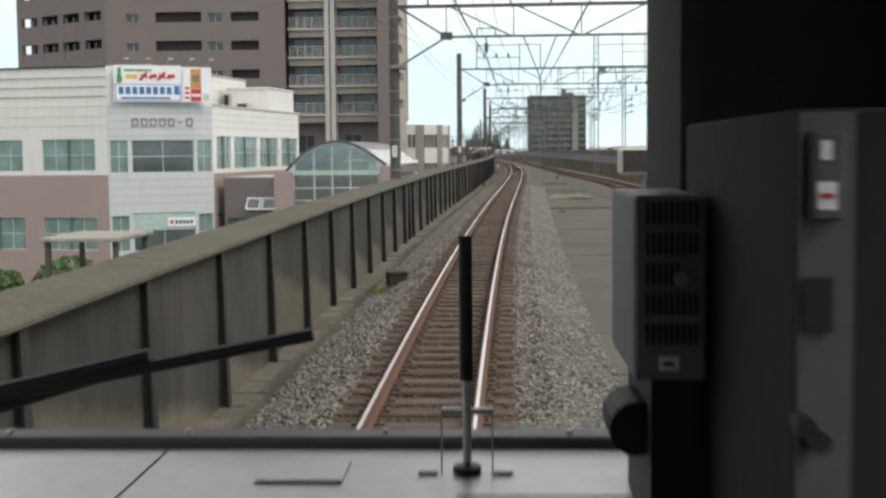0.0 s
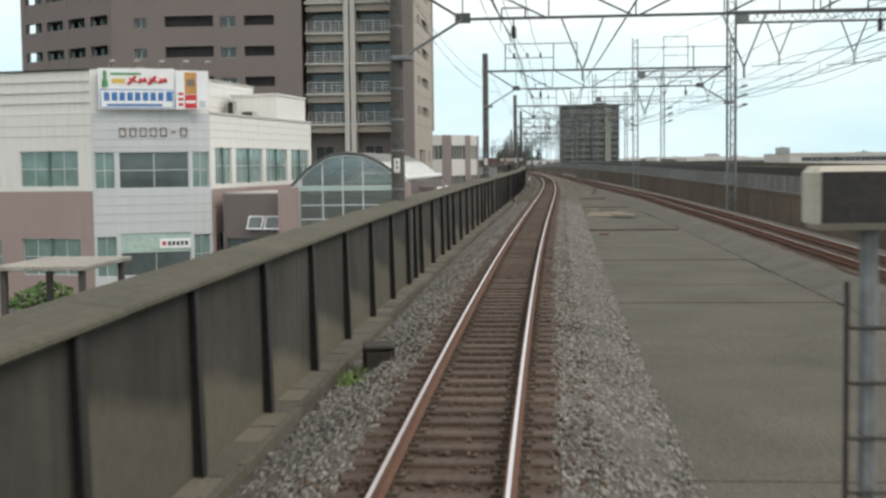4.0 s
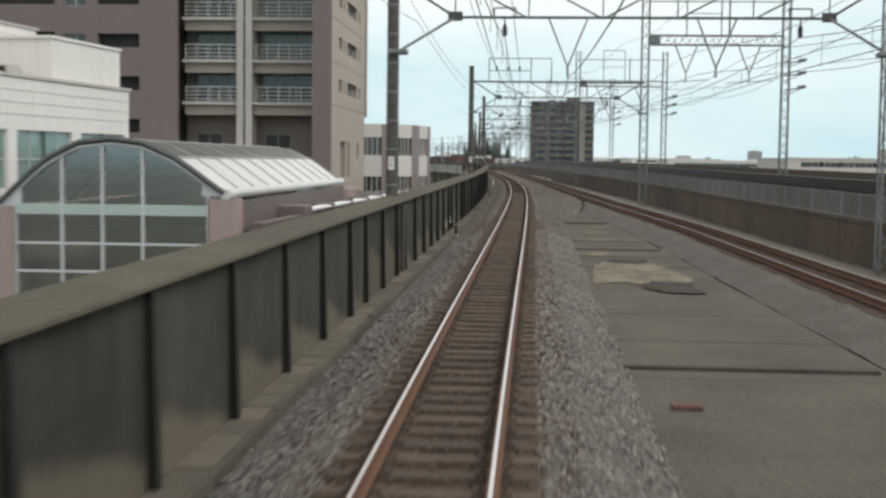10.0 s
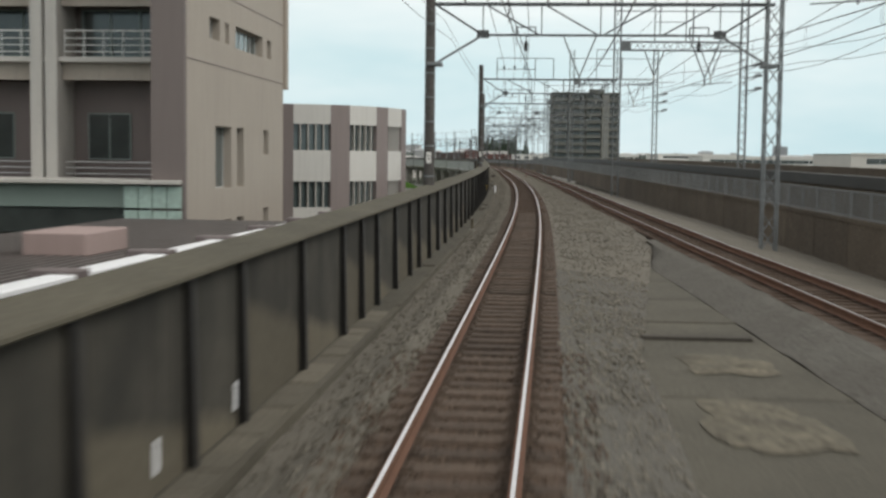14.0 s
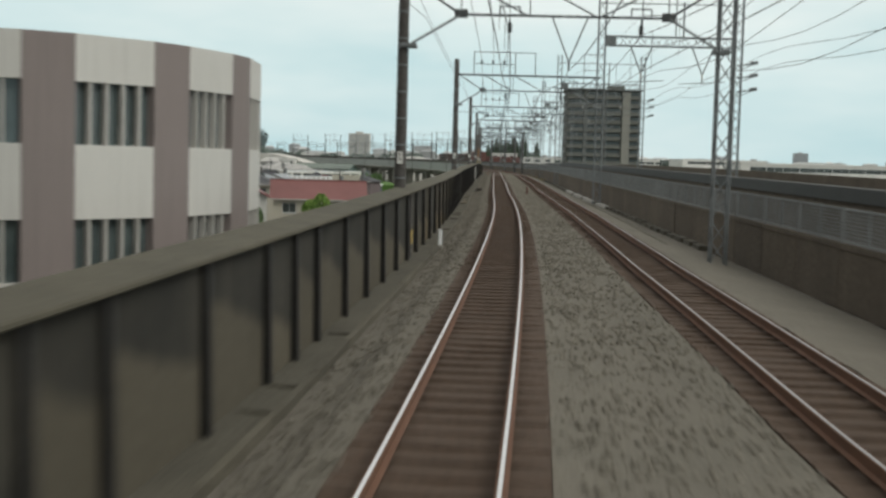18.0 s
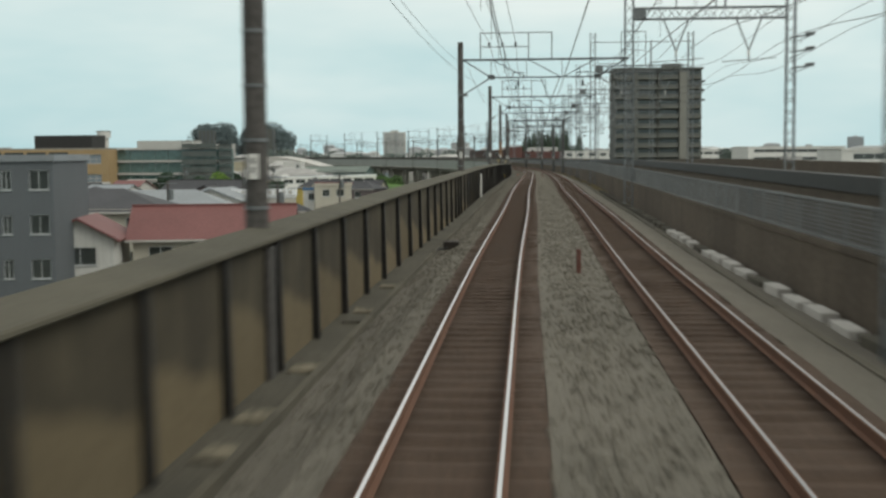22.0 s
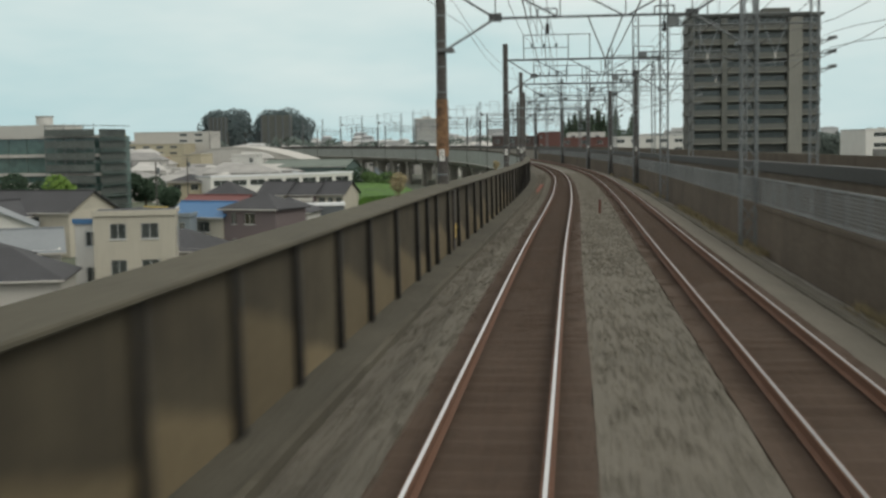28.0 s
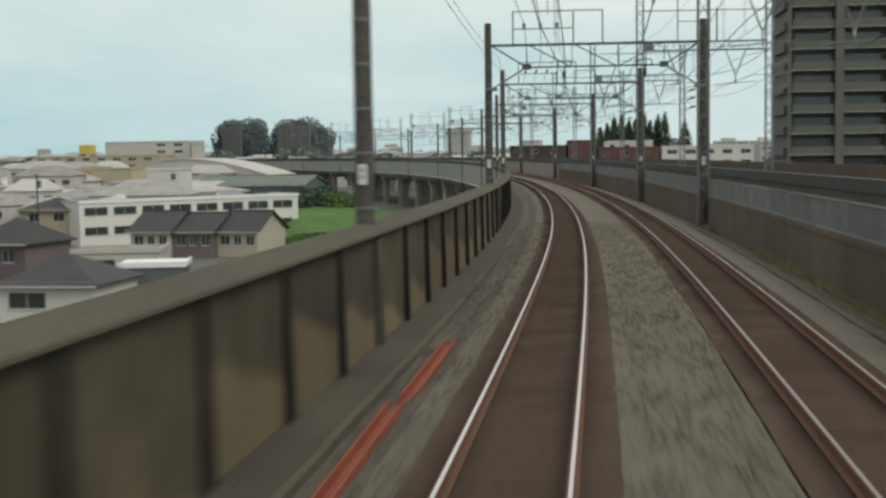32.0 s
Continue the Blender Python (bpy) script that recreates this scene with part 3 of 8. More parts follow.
M["fascia"] = mat("grey_green_fascia", (0.27, 0.285, 0.265), 0.85, 0.3, 5, 0.25, 0.1, streak=0.3)
setting("viaduct_fascia", sweep([(-0.42, -1.5), (-0.37, -1.5), (-0.37, 1.3), (-0.42, 1.3)], 440, 1250, 6, WALL_SIDE), M["fascia"], "grey-green outer face of the viaduct where it swings left", "viaduct")
setting("viaduct_ledge", sweep([(-0.62, -1.62), (-0.36, -1.62), (-0.36, -1.5), (-0.62, -1.5)], 440, 1250, 6, WALL_SIDE), M["pale"], "pale ledge along the foot of the viaduct face", "viaduct")
setting("walkway_west", strip(-75, 900, [(lambda s: WALL_SIDE(s) + 0.05, -0.38), (lambda s: WALL_SIDE(s) + 0.3, -0.38), (fix(-2.22), -0.4)], 3.0, 0.004), M["slab"],
        "narrow grey concrete walkway along the parapet", "walkway")
M["kerb"] = mat("brown_kerb", (0.098, 0.088, 0.067), 0.92, 0.8, 12, 0.4, 0.2, tint=(0.08, 0.07, 0.05), each=0.2)
kerb = thing("kerb_west", Matrix(), "low dark concrete kerb between walkway and ballast", "kerb", kind="structure")
for i in range(0, 160):
    s = -60 + 3.0 * i
    part("kerb_stone", boxes((-0.05, 0.05, -1.49, 1.49, -0.5, -0.33 + random.uniform(-0.012, 0.012))), M["kerb"], kerb).matrix_world = tilt_pose(s, -2.19)
lids = thing("trough_cover", Matrix(), "row of worn concrete trough lids along the walkway", "trough", kind="structure")
lid_mesh = bpy.data.meshes.new("lid")
bm = boxes((-0.2, 0.2, -0.37, 0.37, -0.42, -0.362), bevel=0.008)
bm.to_mesh(lid_mesh)
bm.free()
M["lid"] = mat("worn_lid", (0.135, 0.12, 0.092), 0.92, 0.5, 16, 0.3, 0.15, tint=(0.1, 0.09, 0.07), each=0.25)
lid_mesh.materials.append(M["lid"])
for i in range(140):
    ob = new("lid", lid_mesh)
    ob.parent = lids
    ob.matrix_world = tilt_pose(-33 + 0.78 * i, -2.44, random.uniform(-0.008, 0.012), random.uniform(-1.5, 1.5))
for i in range(14):
    s = random.uniform(80, 200)
    bm = boxes((-0.2, 0.2, -0.3, 0.3, -0.385, -0.345), bevel=0.008)
    tagged(part("trough_lid", bm, M["sand" if i % 3 == 0 else "slab"]), "loose pale concrete trough lid lying on the walkway", "trough lid", "trough lids").matrix_world = line_pose(s, -2.42, 0, random.uniform(-6, 6))


# ---- slab between the tracks by the station ----
slab_floor = thing("slab_floor", Matrix(), "old grey concrete slab between the tracks with joints and stains", "concrete slab", kind="structure")
s = -60.0
while s < 88:
    length = 3.9
    lo, hi = right_edge(s) - 0.35, RIGHT_TRACK(s + 2) - 1.75
    if hi - lo > 0.7:
        bm = boxes((lo, hi, -length / 2 + 0.02, length / 2 - 0.02, -0.64, -0.545 + random.uniform(-0.012, 0.012)))
        part("slab", bm, M["slab"], slab_floor).matrix_world = tilt_pose(s + length / 2)
    s += length


def patch(name, s, side, length, width, z, material, label, seed):
    """A thin uneven spread of mortar with a ragged rim."""
    rng = random.Random(seed)
    bm = bmesh.new()
    n = 44
    ring = []
    waves = [(f, rng.uniform(0, math.tau), h) for f, h in ((2, 0.1), (3, 0.09), (5, 0.07), (8, 0.05), (13, 0.04))]
    for i in range(n):
        a = i * math.tau / n
        k = 0.9 + sum(h * math.sin(f * a + ph) for f, ph, h in waves)
        ring.append((width / 2 * k * math.copysign(abs(math.cos(a)) ** 0.6, math.cos(a)), length / 2 * k * math.copysign(abs(math.sin(a)) ** 0.6, math.sin(a))))
    c = bm.verts.new((0, 0, 0.03))
    rim = [bm.verts.new((x, y, 0)) for x, y in ring]
    mid = [bm.verts.new((x * 0.7, y * 0.7, rng.uniform(0.015, 0.04))) for x, y in ring]
    for i in range(n):
        j = (i + 1) % n
        bm.faces.new((rim[i], rim[j], mid[j], mid[i]))
        bm.faces.new((mid[i], mid[j], c))
    ob = tagged(part(name, bm, material), label, "mortar patch")
    ob.matrix_world = line_pose(s, side, z)
    return ob


M["dirt"] = mat("dark_dirt", (0.05, 0.043, 0.034), 0.95, 1.5, 12, 0.5, 0.4)
M["slabpale"] = mat("faded_mortar", (0.15, 0.132, 0.096), 0.95, 1.5, 8, 0.62, 0.2, tint=(0.075, 0.067, 0.05))
patch("mortar_patch", 47.6, 3.85, 9.4, 2.5, -0.537, M["sand"], "spilled pale mortar patch on the slab", 3)
patch("mortar_patch", 43.2, 4.45, 3.2, 1.5, -0.513, M["dirt"], "dark dirt heap on the pale mortar patch", 5)
patch("mortar_patch", 51.0, 3.9, 1.3, 1.6, -0.516, M["dirt"], "dark damp stain on the pale mortar patch", 6)
patch("mortar_patch", 54.2, 3.0, 1.2, 1.0, -0.53, M["sand"], "thin pale mortar smear on the slab", 8)
patch("mortar_patch", 71.4, 3.6, 2.2, 1.5, -0.53, M["slabpale"], "thin pale mortar smear on the slab", 9)
patch("mortar_patch", 67.0, 3.5, 3.2, 1.7, -0.532, M["slabpale"], "faded mortar smear on the slab", 10)
patch("mortar_patch", 62.0, 3.9, 2.6, 2.4, -0.531, M["slabpale"], "faded mortar smear on the slab", 13)
patch("mortar_patch", 86.0, 3.05, 3.4, 0.9, -0.53, M["sand"], "thin pale mortar smear on the slab", 14)
patch("mortar_patch", 100.5, 2.5, 1.8, 1.0, -0.24, M["slabpale"], "pale mortar spill on the ballast", 11)
M["brickred"] = mat("brick_red", (0.12, 0.058, 0.047), 0.9, 2, 12, 0.3, 0.2)
tagged(part("brick", boxes((-0.2, 0.2, -0.1, 0.1, 0, 0.06), bevel=0.008), M["brickred"]), "loose red brick slab lying on the concrete", "brick").matrix_world = line_pose(27.3, 2.95, -0.545, 4)
step = thing("slab_curb", Matrix(), "low dark step across the slab", "step", kind="structure")
for s in (30.5, 56.2, 74.2):
    part("edge", boxes((2.35, RIGHT_TRACK(s) - 2.3, -0.09, 0.09, -0.6, -0.5)), M["dirt"], step).matrix_world = line_pose(s)


# ---- wall on the right ----
east = thing("wall_east", Matrix(), "grey concrete parapet with a wire-mesh screen above it", "wall", kind="structure")
wall_panel = bpy.data.meshes.new("wall_panel")
bm = boxes((-0.07, 0.07, -1.98, 1.98, -0.6, 0.86), (-0.1, 0.1, -1.98, 1.98, 0.78, 0.9))
bm.to_mesh(wall_panel)
bm.free()
M["eastwall"] = mat("brown_grey_parapet", (0.115, 0.092, 0.068), 0.9, 0.5, 8, 0.4, 0.2, streak=0.4, tint=(0.07, 0.055, 0.04), each=0.14)
wall_panel.materials.append(M["eastwall"])
screen_mesh = bpy.data.meshes.new("screen_panel")
bm = bmesh.new()
for z in (0.92, 1.66):
    box(bm, -0.025, 0.025, -1.96, 1.96, z, z + 0.05)
for y in (-1.99, -0.02):
    box(bm, -0.035, 0.035, y, y + 0.06, 0.86, 1.72)
for k in range(30):
    y = -1.94 + 0.13 * k
    box(bm, -0.006, 0.006, y - 0.007, y + 0.007, 0.96, 1.67)
for k in range(8):
    z = 1.0 + 0.085 * k
    box(bm, -0.006, 0.006, -1.94, 1.94, z - 0.007, z + 0.007)
bm.to_mesh(screen_mesh)
bm.free()
M["screen"] = mat("grey_screen", (0.17, 0.18, 0.18), 0.6, 0.8, 30, 0.3, 0.1, each=0.1)
screen_mesh.materials.append(M["screen"])
for i in range(150):
    s = -60 + 4.0 * i
    for name, me in (("wall_panel", wall_panel), ("screen_panel", screen_mesh)):
        ob = new(name, me)
        ob.parent = east
        lean = math.degrees(math.atan2(RIGHT_WALL(s + 2) - RIGHT_WALL(s - 2), 4))
        ob.matrix_world = tilt_pose(s, RIGHT_WALL(s), 0, -lean)
setting("wall_east_beyond", sweep([(-0.06, -0.55), (0.06, -0.55), (0.06, 1.5), (-0.06, 1.5)], 539, 1250, 5, RIGHT_WALL), M["concrete"], "grey parapet on the outer side further along", "wall")
marks = thing("cable_lids", Matrix(), "row of pale concrete cable-trough lids along the wall foot", "trough", kind="structure")
for i in range(90):
    s = 90 + 2.0 * i
    if s < 150:
        continue
    part("lid", boxes((-0.16, 0.16, -0.7, 0.7, -0.5, -0.33 + random.uniform(0, 0.06)), bevel=0.01), M["pale" if 46 < i < 66 and i % 5 else "slab"], marks).matrix_world = line_pose(s, RIGHT_WALL(s) - 0.45, 0, random.uniform(-3, 3))

kerb_east = thing("kerb_east", Matrix(), "low dark concrete kerb beside the second track", "kerb", kind="structure")
for i in range(56):
    s = 152 + 5.0 * i
    part("kerb_stone", boxes((-0.06, 0.06, -2.48, 2.48, -0.55, -0.3 + random.uniform(-0.012, 0.012))), M["kerb"], kerb_east).matrix_world = tilt_pose(s, 5.55 if s > 200 else 5.55 + (RIGHT_TRACK(s) - 3.62))
M["straw"] = islands("dry_grass", (0.12, 0.10, 0.055), (0.36, 0.30, 0.17))
dry = bmesh.new()
rng = random.Random(21)
for _ in range(5200):
    s = rng.uniform(262, 430)
    if math.sin(s * 0.31) + math.sin(s * 0.11 + 2) < -0.35:
        continue
    x, a, h = RIGHT_WALL(s) - 0.1 - abs(rng.gauss(0, 0.22)), rng.uniform(0, math.tau), rng.uniform(0.08, 0.26)
    p = on_line(s, x, -0.47)
    d = Vector((math.cos(a), math.sin(a), 0))
    dry.faces.new([dry.verts.new(q) for q in (p, p + d * 0.05, p + d * 0.1 + Vector((rng.uniform(-0.1, 0.1), rng.uniform(-0.1, 0.1), h)))])
tagged(part("dry_grass", dry, M["straw"]), "pale dry grass along the foot of the outer wall", "grass", kind="stuff")

# ---- masts and portal beams over the tracks ----
MASTS = [-40.0, 6.9, 46.1, 93.4, 142.8, 188.4, 242.0, 288.3, 327.2, 365.4, 394.9, 430.0, 462.0, 500.0, 540.0, 580.0, 620.0, 662.0, 704.0, 746.0, 788.0, 830.0, 872.0, 914.0, 956.0, 1000.0]
MAST_SIDE = lambda s: WALL_SIDE(s) - 0.36
MAST_RIGHT = lambda s: float(np.interp(s, [0, 46, 95, 143, 190], [11.6, 10.55, 7.9, 6.45, 6.2]))
BEAM = lambda s: float(np.interp(s, [7, 46, 94, 143, 288, 327, 366, 395, 430], [7.26, 7.6, 7.57, 7.88, 7.86, 7.8, 8.15, 8.1, 7.85]))


def mast(s, side, top, group, base=-2.4):
    m = thing("catenary_mast", line_pose(s, side), "dark weathered round concrete mast with steel bands behind the parapet", "mast", group)
    bm = bmesh.new()
    rod(bm, (0, 0, base), (0, 0, top), 0.19, 14, 0.155)
    part("shaft", bm, M["mast"], m)
    for z in (1.9, 2.9, 3.7, 4.5, 5.3, 6.1, 6.9):
        bm = bmesh.new()
        rod(bm, (0, 0, z), (0, 0, z + 0.05), 0.192 - 0.004 * z + 0.008, 14)
        part("band", bm, M["galv"], m)
    part("number_plate", boxes((-0.08, 0.08, -0.215, -0.19, 2.35, 2.72), bevel=0.005), M["white"], m, "small white plate with dark bars")
    for k in range(2):
        part("plate_bar", boxes((-0.02, 0.02, -0.222, -0.216, 2.45 + 0.13 * k, 2.53 + 0.13 * k)), M["mast"], m)
    return m


def portal(s):
    """One gantry: masts, a braced beam between them, a frame on top with insulators, hangers below."""
    left, right = MAST_SIDE(s), MAST_RIGHT(s)
    hi = BEAM(s)
    lo = hi - 1.0
    mast(s, left, hi + 1.0, "masts along the parapet")
    if s < 20 or s > 380:
        mast(s, right, hi + 1.0, "masts along the outer wall")
    g = thing("portal_beam", line_pose(s), "dark grey steel portal beam with diagonal bracing between two masts", "gantry", "portal beams over the tracks")
    part("top_chord", boxes((left, right, -0.05, 0.05, hi - 0.055, hi + 0.055)), M["beam"], g)
    part("bottom_chord", boxes((left + 1.7, right - 1.7, -0.035, 0.035, lo - 0.035, lo + 0.035)), M["beam"], g)
    for a, b in ((left + 0.15, left + 1.73), (right - 0.15, right - 1.73)):
        part("brace", rods(((a, 0, lo - 0.95), (b, 0, lo), 0.04)), M["galv"], g, "galvanised knee brace")
        part("hanger", rods(((a, 0, hi), (b, 0, lo), 0.038)), M["beam"], g)
        part("gusset", boxes((b - 0.2, b + 0.2, -0.02, 0.02, lo - 0.1, lo + 0.16), bevel=0.008), M["beam"], g)
        part("clamp", boxes((a - 0.26, a + 0.26, -0.24, 0.24, lo - 1.03, lo - 0.9), bevel=0.02), M["galv"], g)
    n = max(3, round((right - left - 3.46) / 2.04))
    w = (right - left - 3.46) / n
    for i in range(n + 1):
        x = left + 1.73 + w * i
        part("upright", rods(((x, 0, lo), (x, 0, hi), 0.018)), M["beam"], g)
        if i < n:
            tops = (x + 0.08, x + w - 0.06) if i < max(2, (n + 1) // 2 - 1) else (x + w - 0.08, x + 0.06)
            part("diagonal", rods(((tops[0], 0, hi), (tops[1], 0, lo), 0.028)), M["beam"], g)
    x0, x1, x2 = left + 1.13, left + 3.84, left + 5.15
    fr = part("feeder_frame", rods(((x0, 0, hi), (x0, 0, hi + 1.5), 0.03), ((x1, 0, hi), (x1, 0, hi + 1.5), 0.03), ((x2, 0, hi), (x2, 0, hi + 1.5), 0.03), ((x0, 0, hi + 1.5), (x2, 0, hi + 1.5), 0.028),
                                   ((x0, 0, hi + 0.72), (x1, 0, hi + 0.72), 0.026)), M["beam"], g)
    for k in range(3):
        x = x0 + 0.5 + 0.74 * k
        part("insulator", rods(((x, 0, hi + 0.73), (x, 0, hi + 0.98), 0.045), ((x, 0, hi + 0.8), (x, 0, hi + 0.84), 0.085), ((x, 0, hi + 0.89), (x, 0, hi + 0.93), 0.085)), M["post"], fr)
    for c in ((1.75, 5.8) if s < 100 else (1.8,)):
        part("drop_arm", rods(((c - 0.54, 0, lo), (c, 0, lo - 1.35), 0.026), ((c + 0.54, 0, lo), (c, 0, lo - 1.35), 0.026), ((c, 0, lo - 1.3), (c, 0, lo - 1.62), 0.03)), M["galv"], g, "galvanised vee-shaped drop arm")
    if 150 < s < 200:
        part("span_rod", rods(((left, 0, lo - 1.45), (right, 0, lo - 1.45), 0.013), ((left + 1.5, 0, lo - 1.45), (left + 1.85, 0, lo - 1.45), 0.05), ((right - 1.6, 0, lo - 1.45), (right - 1.3, 0, lo - 1.45), 0.05)), M["beam"], g, "thin span rod with black insulators")
    for c in (0.0, RIGHT_TRACK(s)):
        part("wire_bracket", rods(((c - 0.3, 0, lo), (c - 0.3, 0, lo + 0.26), 0.022), ((c + 0.3, 0, lo), (c + 0.3, 0, lo + 0.26), 0.022), ((c - 0.3, 0, lo + 0.26), (c + 0.3, 0, lo + 0.26), 0.022), ((c, 0, lo), (c, 0, lo - 0.2), 0.02)), M["beam"], g)
        part("insulator", rods(((c, 0, lo - 0.2), (c, 0, lo - 0.52), 0.05), ((c, 0, lo - 0.28), (c, 0, lo - 0.31), 0.085), ((c, 0, lo - 0.36), (c, 0, lo - 0.39), 0.085), ((c, 0, lo - 0.44), (c, 0, lo - 0.47), 0.085)), M["post"], g)


for s in MASTS:
    portal(s)
    if s < 470:
        pil = tagged(part("wall_pilaster", boxes((0.07, 0.15, -0.2, 0.2, -0.5, 1.45), bevel=0.01), M["mast"]), "dark broad pilaster on the parapet in front of a mast", "pilaster", "pilasters on the parapet", "structure")
        pil.matrix_world = line_pose(s - 1.4, WALL_SIDE(s))


def wire(name, label, points, r):
    cu = bpy.data.curves.new(name, "CURVE")
    cu.dimensions, cu.bevel_depth, cu.bevel_resolution = "3D", r, 0
    for pts in points:
        sp = cu.splines.new("POLY")
        sp.points.add(len(pts) - 1)
        for p, q in zip(sp.points, pts):
            p.co = (*q, 1)
    cu.materials.append(M["wire"])
    return tagged(new(name, cu), label, "wire", "overhead wires")


def hung(side, z, sag, wiggle=0.0):
    lines = []
    for a, b in zip(MASTS, MASTS[1:]):
        lines.append([on_line(a + (b - a) * t, side(a + (b - a) * t) + wiggle * (1 if MASTS.index(a) % 2 else -1) * (1 - 2 * t), (z + (BEAM(a) * (1 - t) + BEAM(b) * t if z < 3 else 0)) - 4 * sag * t * (1 - t)) for t in np.linspace(0, 1, 9)])
    return lines


for centre in (LEFT_TRACK, RIGHT_TRACK):
    wire("contact_wire", "thin dark contact wire over the track", hung(centre, 5.15, 0.03, 0.2), 0.011)
    wire("messenger_wire", "sagging dark messenger wire over the track", hung(centre, -1.52, 0.6), 0.012)
    drops = []
    for a, b in zip(MASTS[:16], MASTS[1:]):
        for t in np.arange(0.06, 1, 0.11):
            s = a + (b - a) * t
            drops.append([on_line(s, centre(s), 5.13), on_line(s, centre(s), BEAM(a) * (1 - t) + BEAM(b) * t - 1.52 - 2.4 * t * (1 - t))])
    wire("dropper_wire", "short thin dropper wires between messenger and contact wire", drops, 0.006)
for k in range(3):
    wire("feeder_wire", "dark feeder wire on insulators above the portal beams", hung(lambda s: MAST_SIDE(s) + 1.63 + 0.74 * k, 1.0, 0.6), 0.014)
wire("feeder_wire", "dark feeder wire beside the masts", hung(lambda s: MAST_SIDE(s) + 0.45, -0.5, 0.5), 0.009)
wire("feeder_wire", "dark feeder wire beside the masts", hung(lambda s: MAST_SIDE(s) + 0.7, -1.15, 0.5), 0.009)
wire("messenger_wire", "sagging dark wire over the gap between the tracks", hung(fix(1.8), -2.6, 0.4), 0.012)

# ---- second viaduct further right with lattice gantries ----
HIGH = lambda s: RIGHT_WALL(s) + 2.4
setting("second_viaduct", sweep([(0.0, -1.6), (10.0, -1.6), (10.0, 2.0), (9.7, 2.0), (9.7, 0.0), (0.35, 0.0), (0.35, 1.95), (0.0, 1.95)], 20, 1200, 8, HIGH), M["eastwall"],
        "grey concrete viaduct of the neighbouring line behind the wall", "viaduct")
setting("second_viaduct_rim", sweep([(-0.06, 1.6), (0.40, 1.6), (0.40, 2.02), (-0.06, 2.02)], 20, 1200, 8, HIGH), M["post"], "dark noise-barrier rim on the neighbouring viaduct", "barrier")
pier2 = thing("viaduct_pier", line_pose(40, HIGH(40) + 5.0), "broad grey concrete pier of the neighbouring viaduct", "pier", "neighbouring viaduct piers")
part("column", boxes((-1.6, 1.6, -1.0, 1.0, GROUND - 2, -1.6), bevel=0.15), M["concrete"], pier2)
part("head", boxes((-4.6, 4.6, -1.1, 1.1, -2.8, -1.58), bevel=0.1), M["concrete"], pier2)
for s in range(65, 1180, 25):
    copy_thing(pier2, line_pose(s, HIGH(s) + 5.0))


def lattice_bars(p, q, w, n):
    """Four corner angles and crossing laces between p and q, w wide."""
    p, q = Vector(p), Vector(q)
    d = (q - p).normalized()
    u = d.orthogonal().normalized()
    if abs(d.z) > 0.9:
        u = Vector((1, 0, 0))
    else:
        u = Vector((0, 0, 1))
    v = d.cross(u)
    corner = [(u * a + v * b) * w / 2 for a, b in ((1, 1), (1, -1), (-1, -1), (-1, 1))]
    bars = [(p + c, q + c, 0.035) for c in corner]
    for i in range(n):
        a, b = p.lerp(q, i / n), p.lerp(q, (i + 1) / n)
        for k in range(4):
            c, e = corner[k], corner[(k + 1) % 4]
            bars.append((a + (c if i % 2 else e), b + (e if i % 2 else c), 0.018))
    return bars


tower_proto = thing("lattice_gantry", line_pose(93.4, MAST_RIGHT(93.4)), "tall galvanised lattice gantry of the neighbouring line", "gantry", "lattice gantries")
for x, foot in ((0.0, -2.4), (8.9, 0.0)):
    part("lattice_column", rods(*lattice_bars((x, 0, foot), (x, 0, 13.6), 0.46, 24), sides=4), M["galv"], tower_proto)
part("lattice_beam", rods(*lattice_bars((0.2, 0, 10.3), (8.7, 0, 10.3), 0.6, 18), sides=4), M["galv"], tower_proto)
part("beam_end", boxes((0.22, 0.9, -0.3, 0.3, 9.98, 10.62)), M["galv"], tower_proto, "solid plated end of the beam")
part("upper_rail", rods(((-0.1, 0, 12.75), (8.9, 0, 12.75), 0.04), ((5.3, 0, 10.6), (5.3, 0, 12.9), 0.06), ((2.6, 0, 10.6), (2.6, 0, 13.7), 0.04), ((4.8, 0, 10.6), (4.8, 0, 13.7), 0.04), ((2.6, 0, 13.7), (4.8, 0, 13.7), 0.04), ((2.6, 0, 12.0), (4.8, 0, 12.0), 0.03)), M["galv"], tower_proto)
for x in (2.6, 6.6):
    part("drop_arm", rods(((x - 0.7, 0, 10.0), (x, 0, 8.2), 0.045), ((x + 0.7, 0, 10.0), (x, 0, 8.2), 0.045), ((x, 0, 8.2), (x, 0, 7.6), 0.04), ((x - 1.5, 0, 7.6), (x + 1.5, 0, 7.8), 0.028)), M["galv"], tower_proto)
    part("insulator", rods(((x, 0, 7.95), (x, 0, 8.3), 0.06)), M["pale"], tower_proto)
for z in (8.9, 8.1, 7.2):
    part("outrigger", rods(((8.9, 0, z), (10.2, 0, z + 0.15), 0.05), ((8.9, 0, z - 0.35), (10.0, 0, z + 0.12), 0.03), ((9.7, 0, z + 0.2), (10.2, 0, z + 0.25), 0.08)), M["galv"], tower_proto)
for s in MASTS[2:3] + MASTS[4:22]:
    copy_thing(tower_proto, line_pose(s, MAST_RIGHT(s)))
